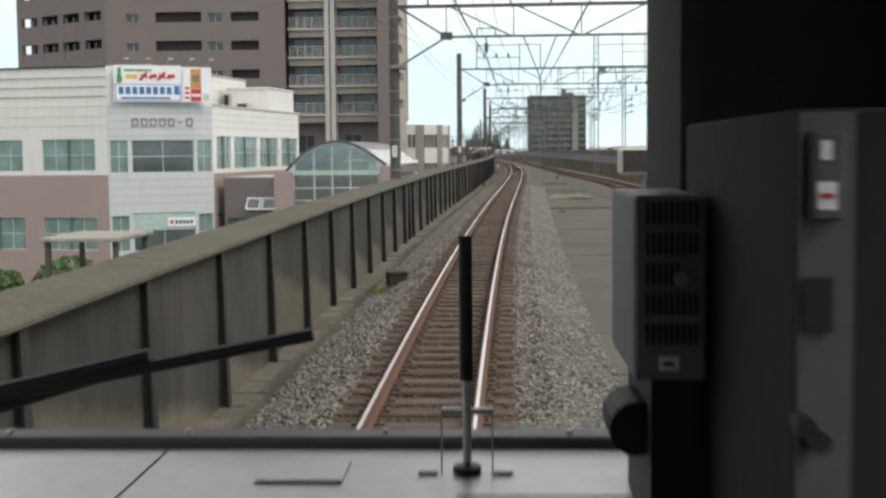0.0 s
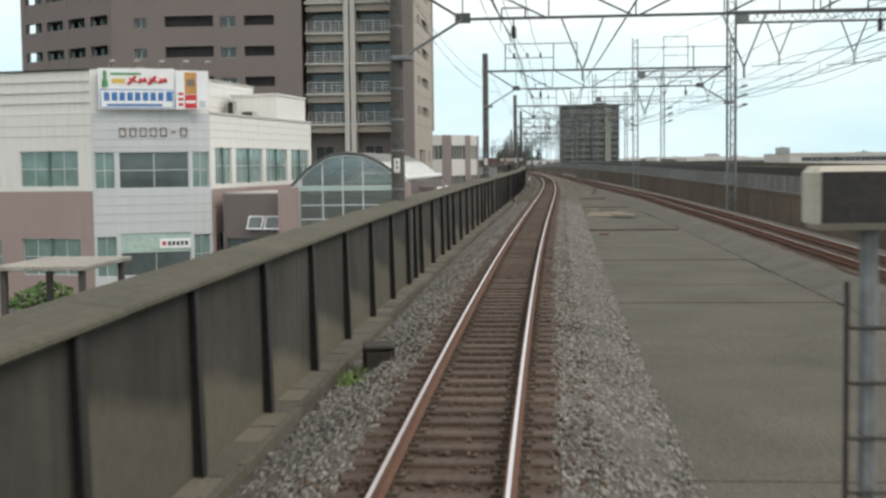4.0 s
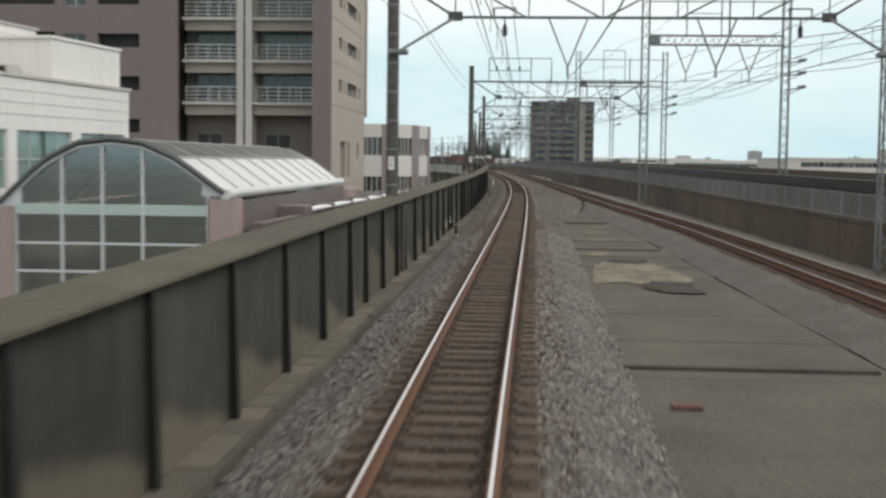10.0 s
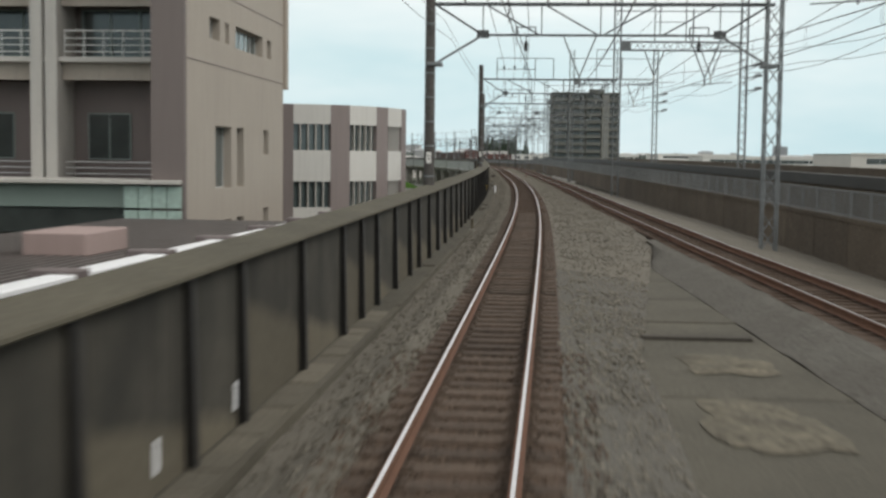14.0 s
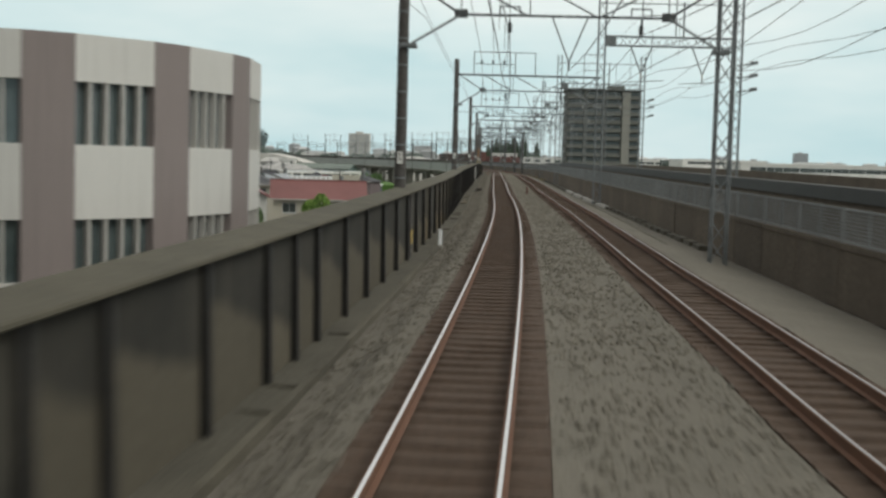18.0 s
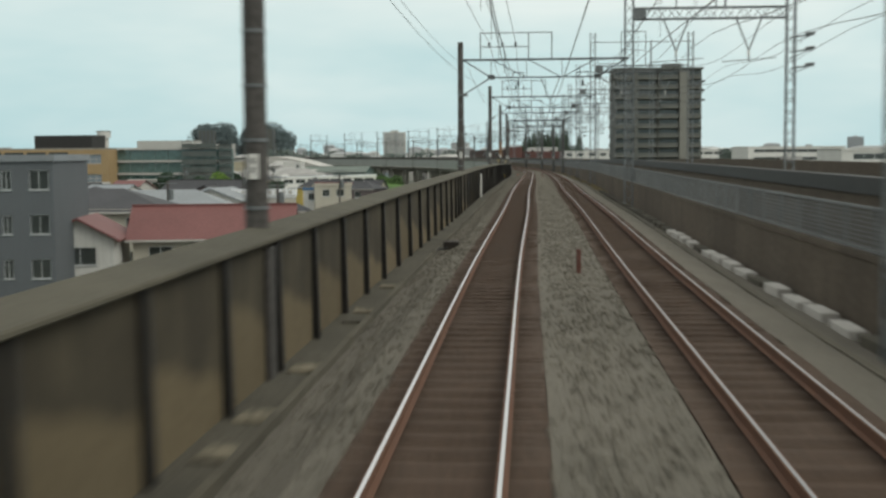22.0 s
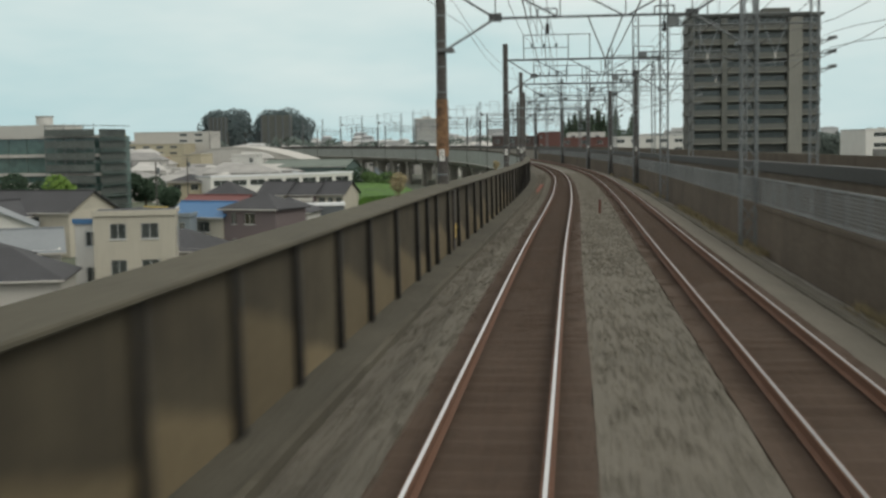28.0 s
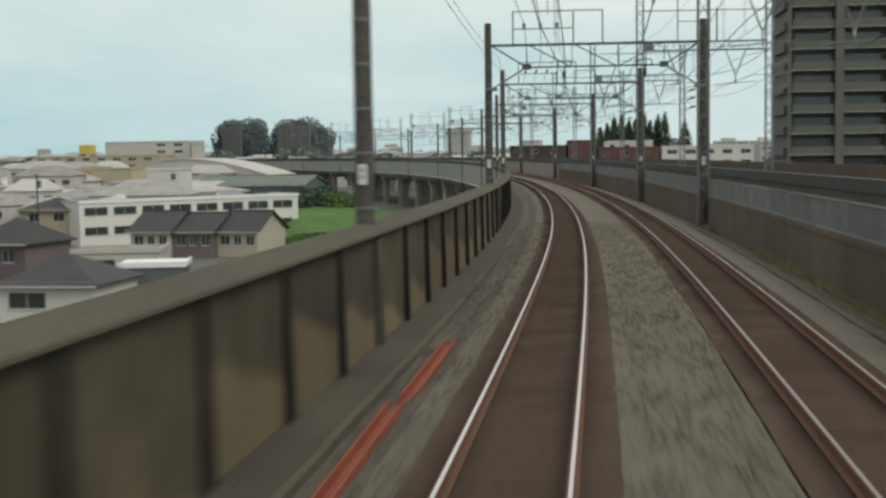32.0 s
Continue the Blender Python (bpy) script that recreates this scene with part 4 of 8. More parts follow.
wire("feeder_wire", "wires of the neighbouring line strung between lattice gantries",
     [[on_line(s, MAST_RIGHT(s) + x, z + 0.4 * math.cos(s / 46 * math.tau)) for s in range(24, 800, 6)] for x, z in ((2.6, 7.5), (2.6, 8.9), (6.6, 7.5), (6.6, 8.9), (10.1, 9.1), (10.1, 8.2), (3.7, 13.4))], 0.016)


# ---- buildings: local x runs along the front, -y looks out of it, z is height over the datum ----
def holed(bm, x0, x1, z0, z1, holes, y0=0.0, y1=0.25):
    """A wall with rectangular openings (x0, x1, z0, z1) right through it, as one closed mesh."""
    xs = sorted({x0, x1, *[min(max(v, x0), x1) for h in holes for v in h[:2]]})
    zs = sorted({z0, z1, *[min(max(v, z0), z1) for h in holes for v in h[2:]]})
    solid = {}
    for i in range(len(xs) - 1):
        for j in range(len(zs) - 1):
            cx, cz = (xs[i] + xs[i + 1]) / 2, (zs[j] + zs[j + 1]) / 2
            if not any(h[0] < cx < h[1] and h[2] < cz < h[3] for h in holes):
                solid[i, j] = True
    made = {}

    def at(i, j, k):
        if (i, j, k) not in made:
            made[i, j, k] = bm.verts.new((xs[i], (y0, y1)[k], zs[j]))
        return made[i, j, k]

    for i, j in solid:
        bm.faces.new((at(i, j, 0), at(i + 1, j, 0), at(i + 1, j + 1, 0), at(i, j + 1, 0)))
        bm.faces.new((at(i, j + 1, 1), at(i + 1, j + 1, 1), at(i + 1, j, 1), at(i, j, 1)))
        for di, dj, p, q in ((-1, 0, (i, j + 1), (i, j)), (1, 0, (i + 1, j), (i + 1, j + 1)), (0, -1, (i, j), (i + 1, j)), (0, 1, (i + 1, j + 1), (i, j + 1))):
            if (i + di, j + dj) not in solid:
                bm.faces.new((at(*p, 0), at(*p, 1), at(*q, 1), at(*q, 0)))
    return bm


def front(p, q):
    """The pose of a wall from plan point p to q, seen with p on the left."""
    a = math.atan2(q[1] - p[1], q[0] - p[0])
    return Matrix.Translation((p[0], p[1], 0)) @ Matrix.Rotation(a, 4, "Z"), math.hypot(q[0] - p[0], q[1] - p[1])


def under(ob, parent, m=None):
    ob.parent = parent
    ob.matrix_parent_inverse = Matrix()
    if m is not None:
        ob.matrix_basis = m
    return ob


def window(parent, m, x0, x1, z0, z1, cols=2, rows=1, frame=None, pane=None, depth=0.14, bar=0.05):
    """A framed window set back in its opening: frame with mullions, one pane behind."""
    frame, pane = frame or M["alu"], pane or M["glass"]
    lights = []
    for i in range(cols):
        for j in range(rows):
            a, b = x0 + (x1 - x0) * i / cols, x0 + (x1 - x0) * (i + 1) / cols
            c, d = z0 + (z1 - z0) * j / rows, z0 + (z1 - z0) * (j + 1) / rows
            lights.append((a + (bar if i == 0 else bar / 2), b - (bar if i == cols - 1 else bar / 2), c + (bar if j == 0 else bar / 2), d - (bar if j == rows - 1 else bar / 2)))
    bm = holed(bmesh.new(), x0, x1, z0, z1, lights, depth - 0.03, depth + 0.03)
    w = under(part("window", bm, frame), parent, m)
    under(part("pane", boxes((x0, x1, depth + 0.004, depth + 0.02, z0, z1)), pane), w)
    return w


def wall(parent, m, x0, x1, z0, z1, holes, material, name="wall", thick=0.25, label=""):
    return under(part(name, holed(bmesh.new(), x0, x1, z0, z1, holes, 0.0, thick), material, None, label), parent, m)


def block(parent, m, size, material, name, label="", bevel=0.0):
    return under(part(name, boxes(size, bevel=bevel), material, None, label), parent, m)


def name_bars(parent, m):
    """The building's name as plain upright bronze shapes and one dash."""
    for k in range(7):
        x = 0.57 * (k - 3)
        size = (x - 0.12, x + 0.12, -0.03, 0.03, -0.04, 0.04) if k == 5 else (x - 0.27, x + 0.27, -0.03, 0.03, -0.31, 0.31)
        bm = boxes(size) if k == 5 else holed(bmesh.new(), x - 0.19, x + 0.19, -0.26, 0.26, [(x - 0.125, x + 0.125, -0.19, 0.19)], -0.03, 0.03)
        under(part("name_bar", bm, M["bronze"], None, "plain bronze shape of the building's name"), parent, m)


# shopping building with a chamfered corner
M["bronze"] = mat("bronze_letters", (0.23, 0.19, 0.16), 0.5, 1, 10, 0.2, 0)
M["signwhite"] = mat("sign_white", (0.82, 0.83, 0.84), 0.5, 0.8, 6, 0.06, 0)
M["signblue"] = mat("sign_blue", (0.05, 0.17, 0.42), 0.5, 0.8, 6, 0.1, 0)
M["signred"] = mat("sign_red", (0.55, 0.045, 0.05), 0.5, 0.8, 6, 0.1, 0)
M["signgreen"] = mat("sign_green", (0.10, 0.30, 0.12), 0.5, 0.8, 6, 0.1, 0)
M["signyellow"] = mat("sign_yellow", (0.72, 0.5, 0.12), 0.5, 0.8, 6, 0.1, 0)
M["signorange"] = mat("sign_orange", (0.58, 0.30, 0.10), 0.5, 0.8, 6, 0.25, 0)
M["curtain"] = mat("curtain", (0.45, 0.44, 0.40), 0.9, 0.8, 6, 0.2, 0)
mall = thing("shopping_building", Matrix(), "white and pink shopping building with a silver corner and signs", "building")
C0, C1, C2, C3, CE = (-25.0, 44.0), (-23.7, 44.4), (-19.9, 46.1), (-19.0, 47.1), (-16.8, 66.7)
CL = (-58.0, 50.5)
BASE = GROUND
# body behind the fronts
deck = [(CL[0], CL[1] + 30), (CL[0], CL[1] + 0.3), (C0[0] - 0.1, C0[1] + 0.35), (C1[0], C1[1] + 0.35), (C2[0] - 0.3, C2[1] + 0.3), (C3[0] - 0.3, C3[1] + 0.1), (CE[0] - 0.3, CE[1] - 0.02), (CE[0] - 12, CE[1] + 8)]
under(part("roof", prism(deck, 5.2, 5.45), M["pale"]), mall)
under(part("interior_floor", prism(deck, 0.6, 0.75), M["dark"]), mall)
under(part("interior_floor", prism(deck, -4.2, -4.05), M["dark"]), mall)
inner = [(CL[0], CL[1] + 29), (CL[0], CL[1] + 4.3), (C0[0] - 0.6, C0[1] + 4.6), (C2[0] - 4.5, C2[1] + 4.0), (CE[0] - 4.6, CE[1] - 1.0)]
under(part("interior_core", prism(inner, BASE, 5.2), M["curtain"]), mall)
m, w = front(C3, CE)
bays = [(0.7, 3.5), (4.15, 9.05), (9.75, 14.2), (15.0, 19.2)]
holes = [(a, b, 1.55, 3.75) for a, b in bays] + [(a, b, -3.4, -1.3) for a, b in bays]
wall(mall, m, 0, w, 1.3, 5.7, holes, M["white"], label="white panel wall")
wall(mall, m, 0, w, BASE, 1.295, holes, M["pink"], label="pink tiled wall")
for a, b in bays:
    window(mall, m, a, b, 1.55, 3.75, 4, 2, M["alu"], M["greenglass"])
    window(mall, m, a, b, -3.4, -1.3, 4, 2, M["alu"], M["glass"])
    block(mall, m, ((a + b) / 2 - 0.06, (a + b) / 2 + 0.06, 0.02, 0.1, 1.55, 3.75), M["teal"], "mullion", "green mullion")
for z in (4.3, 4.75, 5.2):
    block(mall, m, (0, w, -0.012, 0.0, z, z + 0.025), M["seam"], "seam")
for z in (0.75, 0.2, -0.4):
    block(mall, m, (0, w, -0.012, 0.0, z, z + 0.025), M["brown"], "seam")
block(mall, m, (0, w + 0.1, -0.08, 0.3, 5.7, 5.82), M["pale"], "coping")
wall(mall, m @ Matrix.Translation((w, 0.25, 0)) @ Matrix.Rotation(radians(90), 4, "Z"), 0, 9, BASE, 5.7, [], M["white"], label="white end wall")
# upper tier over the right front, then the roof box
block(mall, m, (0, 19.5, 4.3, 9.0, 5.46, 8.4), M["white"], "upper_wall", "white upper tier set back on the roof")
block(mall, m, (-0.05, 19.6, 4.2, 9.1, 8.4, 8.5), M["seam"], "coping")
for z in (6.6, 7.3, 8.0):
    block(mall, m, (0, 19.5, 4.288, 4.3, z, z + 0.025), M["seam"], "seam")
block(mall, m, (13.2, 19.55, 0.35, 3.7, 5.46, 7.45), M["white"], "roof_house", "white roof house")
block(mall, m, (13.1, 19.62, 0.28, 3.78, 7.45, 7.56), M["white"], "roof_house_cap")
block(mall, m, (12.2, 13.0, 1.7, 2.6, 5.46, 6.35), M["pale"], "cooling_unit", "grey cooling unit")
block(mall, m, (12.18, 12.2, 1.8, 2.5, 5.9, 6.28), M["dark"], "grille")
block(mall, m, (12.7, 13.18, 3.3, 3.75, 5.46, 7.1), M["seam"], "cooling_unit", "tall grey cooling unit")
block(mall, m, (12.68, 12.7, 3.36, 3.7, 6.0, 7.0), M["dark"], "grille")
# corner bay in three facets
for (p, q), wide in (((C0, C1), False), ((C1, C2), True), ((C2, C3), False)):
    m, w = front(p, q)
    a, b = (0.12, w - 0.12)
    holes = [(a, b, 1.4, 3.5), (a, b, -3.6, -1.15 if wide else -1.3)]
    wall(mall, m, 0, w, BASE, 5.7, holes, M["silver"], label="silver panelled corner")
    window(mall, m, a, b, 1.4, 3.5, 2 if wide else 2, 2, M["alu"], M["glass"] if wide else M["greenglass"])
    if wide:
        block(mall, m, (a, b, 0.05, 0.12, -2.25, -1.15), M["palegreen"], "shop_fascia", "pale green shop fascia")
        block(mall, m, (w * 0.55, w * 0.97, 0.0, 0.05, -2.05, -1.5), M["signwhite"], "shop_sign", "white shop sign with dark bars")
        for k in range(5):
            block(mall, m, (w * (0.66 + 0.058 * k), w * (0.70 + 0.058 * k), -0.012, 0.0, -1.9, -1.66), M["post"], "sign_bar")
        block(mall, m, (w * 0.58, w * 0.635, -0.012, 0.0, -1.88, -1.66), M["signred"], "sign_bar")
        window(mall, m, a, b, -3.6, -2.25, 2, 1, M["alu"], M["glass"])
    else:
        window(mall, m, a, b, -3.6, -1.3, 2, 2, M["alu"], M["greenglass"])
    for z in (5.2, 4.7, 4.2, 3.75, 0.95, 0.45, -0.05, -0.55):
        block(mall, m, (0, w, -0.012, 0.0, z, z + 0.03), M["seam"], "seam")
    block(mall, m, (0, w, 0.02, 2.0, 5.7, 8.15), M["white"], "upper_wall", "white upper tier")
    if wide:
        name_bars(mall, m @ Matrix.Translation((w / 2, -0.03, 4.62)))
# roof sign boards above the corner
m, w = front((-24.6, 43.95), (-19.5, 46.0))
m = m @ Matrix.Diagonal((1.12, 1, 1, 1))
sign = under(part("sign_board", boxes((0.1, 3.85, -0.25, -0.1, 5.9, 8.2)), M["signwhite"], None, "white and blue advertising board with plain shapes"), mall, m)
for size, k in (((0.15, 3.8, -0.262, -0.25, 5.95, 7.02), "signblue"), ((0.2, 3.75, -0.27, -0.262, 6.0, 6.97), "signwhite")):
    under(part("sign_field", boxes(size), M[k]), sign)
for i in range(8):
    under(part("sign_bar", boxes((0.35 + 0.38 * i, 0.35 + 0.38 * i + 0.27, -0.285, -0.27, 6.38, 6.85)), M["signblue"]), sign)
under(part("sign_bar", boxes((0.5, 3.2, -0.285, -0.27, 6.07, 6.2)), M["signblue"]), sign)
under(part("sign_bar", boxes((3.42, 3.72, -0.285, -0.27, 6.35, 6.9)), M["signblue"]), sign)
for i, x in enumerate((1.55, 2.05, 2.55, 3.05)):
    under(part("sign_bar", rods(((x, -0.265, 7.3 + 0.1 * (i % 2)), (x + 0.38, -0.265, 7.75 - 0.12 * (i % 2)), 0.09), ((x + 0.05, -0.265, 7.62), (x + 0.42, -0.265, 7.45), 0.06)), M["signred"]), sign)
under(part("sign_bar", boxes((0.75, 1.4, -0.262, -0.25, 7.35, 7.62)), M["signyellow"]), sign)
under(part("sign_bar", boxes((0.7, 2.2, -0.262, -0.25, 7.82, 7.95)), M["signgreen"]), sign)
under(part("sign_bar", rods(((0.42, -0.255, 7.15), (0.42, -0.255, 7.55), 0.14), ((0.42, -0.255, 7.55), (0.42, -0.255, 8.05), 0.09)), M["signgreen"]), sign)
side = under(part("sign_board", boxes((3.9, 5.5, -0.25, -0.1, 5.9, 8.1)), M["signwhite"], None, "orange, red and white advertising board"), mall, m)
under(part("sign_field", boxes((4.35, 4.95, -0.262, -0.25, 6.75, 8.0)), M["signorange"]), side)
under(part("sign_bar", boxes((4.45, 4.85, -0.27, -0.262, 7.2, 7.6)), M["bronze"]), side)
for k in range(3):
    under(part("sign_bar", boxes((4.02, 4.28, -0.262, -0.25, 6.1 + 0.3 * k, 6.25 + 0.3 * k)), M["signred"]), side)
under(part("sign_field", boxes((4.35, 4.95, -0.262, -0.25, 5.95, 6.72)), M["signred"]), side)
under(part("sign_bar", boxes((4.4, 4.9, -0.27, -0.262, 6.25, 6.4)), M["signwhite"]), side)
under(part("sign_bar", boxes((5.05, 5.4, -0.262, -0.25, 6.0, 6.4)), M["silver"]), side)
for x in (0.6, 1.8, 3.0, 4.2, 5.3):
    lamp = under(part("sign_lamp", rods(((x, -0.2, 8.2), (x + 0.15, -1.1, 8.55), 0.03)), M["seam"]), mall, m)
    under(part("lamp_head", boxes((x + 0.02, x + 0.3, -1.35, -1.0, 8.5, 8.58), bevel=0.02), M["pale"]), lamp)
# long left front
m, w = front(CL, C0)
bays = [(w - 4.7 - 5.2 * i, w - 0.9 - 5.2 * i) for i in range(6)]
holes = [(a, b, 1.55, 3.6) for a, b in bays] + [(a, b, -3.5, -1.4) for a, b in bays]
wall(mall, m, 0, w - 0.02, 1.3, 5.7, holes, M["white"], label="white panel wall")
wall(mall, m, 0, w - 0.02, BASE, 1.295, holes, M["pink"], label="pink tiled wall")
block(mall, m, (0, w, 0.05, 5.0, 5.7, 8.1), M["white"], "upper_wall", "white upper tier")
block(mall, m, (0, w, -0.03, 5.1, 8.1, 8.2), M["post"], "coping")
for a, b in bays:
    window(mall, m, a, b, 1.55, 3.6, 4, 2, M["alu"], M["greenglass"])
    window(mall, m, a, b, -3.5, -1.4, 4, 2, M["alu"], M["greenglass"])
    block(mall, m, ((a + b) / 2 - 0.06, (a + b) / 2 + 0.06, 0.02, 0.1, 1.55, 3.6), M["teal"], "mullion", "green mullion")
    block(mall, m, ((a + b) / 2 - 0.06, (a + b) / 2 + 0.06, 0.02, 0.1, -3.5, -1.4), M["teal"], "mullion", "green mullion")
for z in (4.4, 5.0, 5.65, 6.3, 6.9, 7.5):
    block(mall, m, (0, w, -0.012, 0.0 if z < 5.7 else 0.05, z, z + 0.03), M["seam"], "seam")

M["framegrey"] = mat("grey_green_frame", (0.24, 0.285, 0.27), 0.5, 0.6, 10, 0.15, 0.02)
M["roofglass"] = mat("dusty_roof_glass", (0.115, 0.13, 0.118), 0.3, 0.5, 3, 0.45, 0.02, tint=(0.055, 0.068, 0.06), spec=0.5)
M["mauvepink"] = mat("mauve_pink_panel", (0.17, 0.142, 0.138), 0.6, 0.4, 8, 0.2, 0.03)
# glazed arcade with an arched roof
arcade = thing("glazed_arcade", Matrix(), "glass-fronted arcade with an arched pale metal and glass roof", "building")
m, w = front((-13.95, 45.7), (-7.5, 45.7))
LONG = 22.6


def arch_z(x, top=3.3, spring=1.45, wide=6.44):
    t = x / wide * 2 - 1
    spring += 0.36 * x / wide
    return spring + (top - spring) * float(np.interp(abs(t), [0, 0.30, 0.62, 1.0], [1.0, 0.93, 0.62, 0.0]))


N = 14
xs = [w * i / N for i in range(N + 1)]
for i in range(N):
    a, b = xs[i], xs[i + 1]
    for k in range(7):
        y0, y1 = LONG * k / 7, LONG * (k + 1) / 7 - 0.06
        bm = bmesh.new()
        v = [bm.verts.new(p) for p in ((a, y0, arch_z(a)), (b, y0, arch_z(b)), (b, y1, arch_z(b)), (a, y1, arch_z(a)))]
        lo = [bm.verts.new(p.co - Vector((0, 0, 0.08))) for p in v]
        bm.faces.new(v)
        bm.faces.new(lo[::-1])
        for e in range(4):
            bm.faces.new((v[e], lo[e], lo[(e + 1) % 4], v[(e + 1) % 4]))
        shiny = i >= 11 or i <= 1
        under(part("roof_panel", bm, M["metalroof"] if shiny else M["roofglass"], None, "pale metal roof panel" if shiny else "grey glass roof panel"), arcade, m)
for k in range(11):
    y = LONG * k / 10
    under(part("roof_rib", rods(*[((xs[i], y, arch_z(xs[i]) + 0.03), (xs[i + 1], y, arch_z(xs[i + 1]) + 0.03), 0.022) for i in range(N)]), M["seam"]), arcade, m)
for k in range(N):
    if k in (2, 11):
        under(part("purlin", rods(((xs[k], 0, arch_z(xs[k]) + 0.03), (xs[k], LONG, arch_z(xs[k]) + 0.03), 0.03)), M["seam"]), arcade, m)
under(part("gutter", rods(((w + 0.06, 0.0, 1.78), (w + 0.06, LONG, 1.78), 0.15), sides=14), M["metalroof"], None, "rounded pale metal gutter"), arcade, m)
bm = bmesh.new()
for i in range(N):
    v = [bm.verts.new(p) for p in ((xs[i], 0.12, -0.5), (xs[i + 1], 0.12, -0.5), (xs[i + 1], 0.12, arch_z(xs[i + 1]) - 0.1), (xs[i], 0.12, arch_z(xs[i]) - 0.1))]
    bm.faces.new(v)
M["clear"] = see_through("arcade_glass", (0.82, 0.88, 0.84), 0.1, 0.22)
under(part("front_glass", bm, M["clear"], None, "arched glass front"), arcade, m)
under(part("front_glass", boxes((0.5, w - 0.5, 0.1, 0.13, GROUND, -0.5)), M["clear"], None, "tall glass front"), arcade, m)
bars = [((xs[i], 0.0, arch_z(xs[i])), (xs[i + 1], 0.0, arch_z(xs[i + 1])), 0.09) for i in range(N)]
M["framedark"] = mat("dark_grey_frame", (0.085, 0.092, 0.09), 0.5, 0.6, 10, 0.15, 0.02)
under(part("arch_rim", rods(*[((a[0], 0.02, a[2] - 0.14), (b[0], 0.02, b[2] - 0.14), 0.05) for a, b, r in bars]), M["silver"], None, "silver inner rim of the arch"), arcade, m)
under(part("arch_rim", rods(*bars), M["framedark"], None, "dark grey arched rim"), arcade, m)
for f in (0.07, 0.28, 0.46, 0.64, 0.93):
    x = w * f
    under(part("mullion", boxes((x - 0.035, x + 0.035, 0.0, 0.1, GROUND, arch_z(x) - 0.12)), M["silver"]), arcade, m)
for z, h in ((1.15, 0.3), (0.3, 0.06), (-0.5, 0.06), (-1.4, 0.06), (-2.3, 0.06), (-3.2, 0.06)):
    under(part("transom", boxes((0.45, w - 0.45, 0.01, 0.11, z, z + h)), M["mint" if h > 0.2 else "silver"]), arcade, m)
for x0, x1, z in ((-0.8, 0.45, 1.35), (w - 0.45, w + 0.35, 1.64)):
    under(part("pier", boxes((x0, x1, 0.0, 0.9, GROUND, z)), M["pink"], None, "pink tiled pier"), arcade, m)
for x0, x1, xa in ((0.0, 0.62, 0.62), (w, w - 0.62, w - 0.62)):
    bm = bmesh.new()
    v = [bm.verts.new((x, y, z)) for y in (0.02, 0.1) for x, z in ((x0, arch_z(x0) - 0.09), (x1, arch_z(x0) - 0.09), (xa, arch_z(xa) - 0.06))]
    for f in ((0, 1, 2), (5, 4, 3), (0, 3, 4, 1), (1, 4, 5, 2), (2, 5, 3, 0)):
        bm.faces.new([v[i] for i in f])
    under(part("corner_panel", bm, M["silver"], None, "silver corner panel of the arch"), arcade, m)
under(part("side_wall", boxes((w - 0.05, w + 0.2, 0.9, LONG, GROUND, 1.56)), M["mauvepink"], None, "mauve-pink side wall"), arcade, m)
under(part("side_wall", boxes((0.0, 0.25, 0.9, LONG, GROUND, 1.3)), M["pink"]), arcade, m)
under(part("interior", boxes((0.3, w - 0.1, 7.5, LONG - 0.2, GROUND, 0.4)), M["curtain"], None, "dim shop storeys behind the glass"), arcade, m)
for k in range(5):
    y = 1.5 + 1.3 * k
    under(part("inner_arch", rods(*[((xs[i], y, arch_z(xs[i]) - 0.35), (xs[i + 1], y, arch_z(xs[i + 1]) - 0.35), 0.03) for i in range(N)]), M["signwhite"], None, "white roof truss"), arcade, m)
for y in (3.0, 6.5, 12.0):
    bars = [((xs[i], y, arch_z(xs[i]) - 0.9), (xs[i + 1], y, arch_z(xs[i + 1]) - 0.9), 0.035) for i in range(2, N - 2)]
    bars += [((xs[i], y, arch_z(xs[i]) - 0.3), (xs[i + 1], y, arch_z(xs[i + 1]) - 0.9), 0.025) for i in range(2, N - 2, 2)]
    bars += [((xs[i + 1], y, arch_z(xs[i + 1]) - 0.9), (xs[i + 2], y, arch_z(xs[i + 2]) - 0.3), 0.025) for i in range(2, N - 3, 2)]
    under(part("truss", rods(*bars), M["pale"], None, "pale lattice truss under the roof"), arcade, m)
for z in (0.2, -3.4):
    under(part("gallery_floor", boxes((0.4, w - 0.4, 4.5, 7.4, z - 0.25, z)), M["pale"], None, "gallery floor edge"), arcade, m)
# annex between the two, with tilted windows
annex = thing("annex", Matrix(), "small brown-pink annex with two tilted windows", "building")
m2, w2 = front((-18.4, 47.4), (-14.5, 46.4))
wall(annex, m2, 0, w2, BASE, 1.0, [(1.75, 2.75, -1.2, -0.35), (2.87, 3.87, -1.2, -0.35), (0.2, 3.7, -4.0, -1.6)], M["brown"], label="brown-pink wall")
under(part("roof", boxes((0, w2, 0.25, 6, 0.8, 1.08)), M["pale"]), annex, m2)
window(annex, m2, 0.2, 3.7, -4.0, -1.6, 4, 2, M["teal"], M["glass"])
for a, b in ((1.75, 2.75), (2.87, 3.87)):
    sash = m2 @ Matrix.Translation((0, 0, -0.35)) @ Matrix.Rotation(radians(-28), 4, "X") @ Matrix.Translation((0, -0.1, 0.35))
    window(annex, sash, a, b, -1.2, -0.35, 1, 1, M["signwhite"], M["glass"], depth=0.0, bar=0.07)
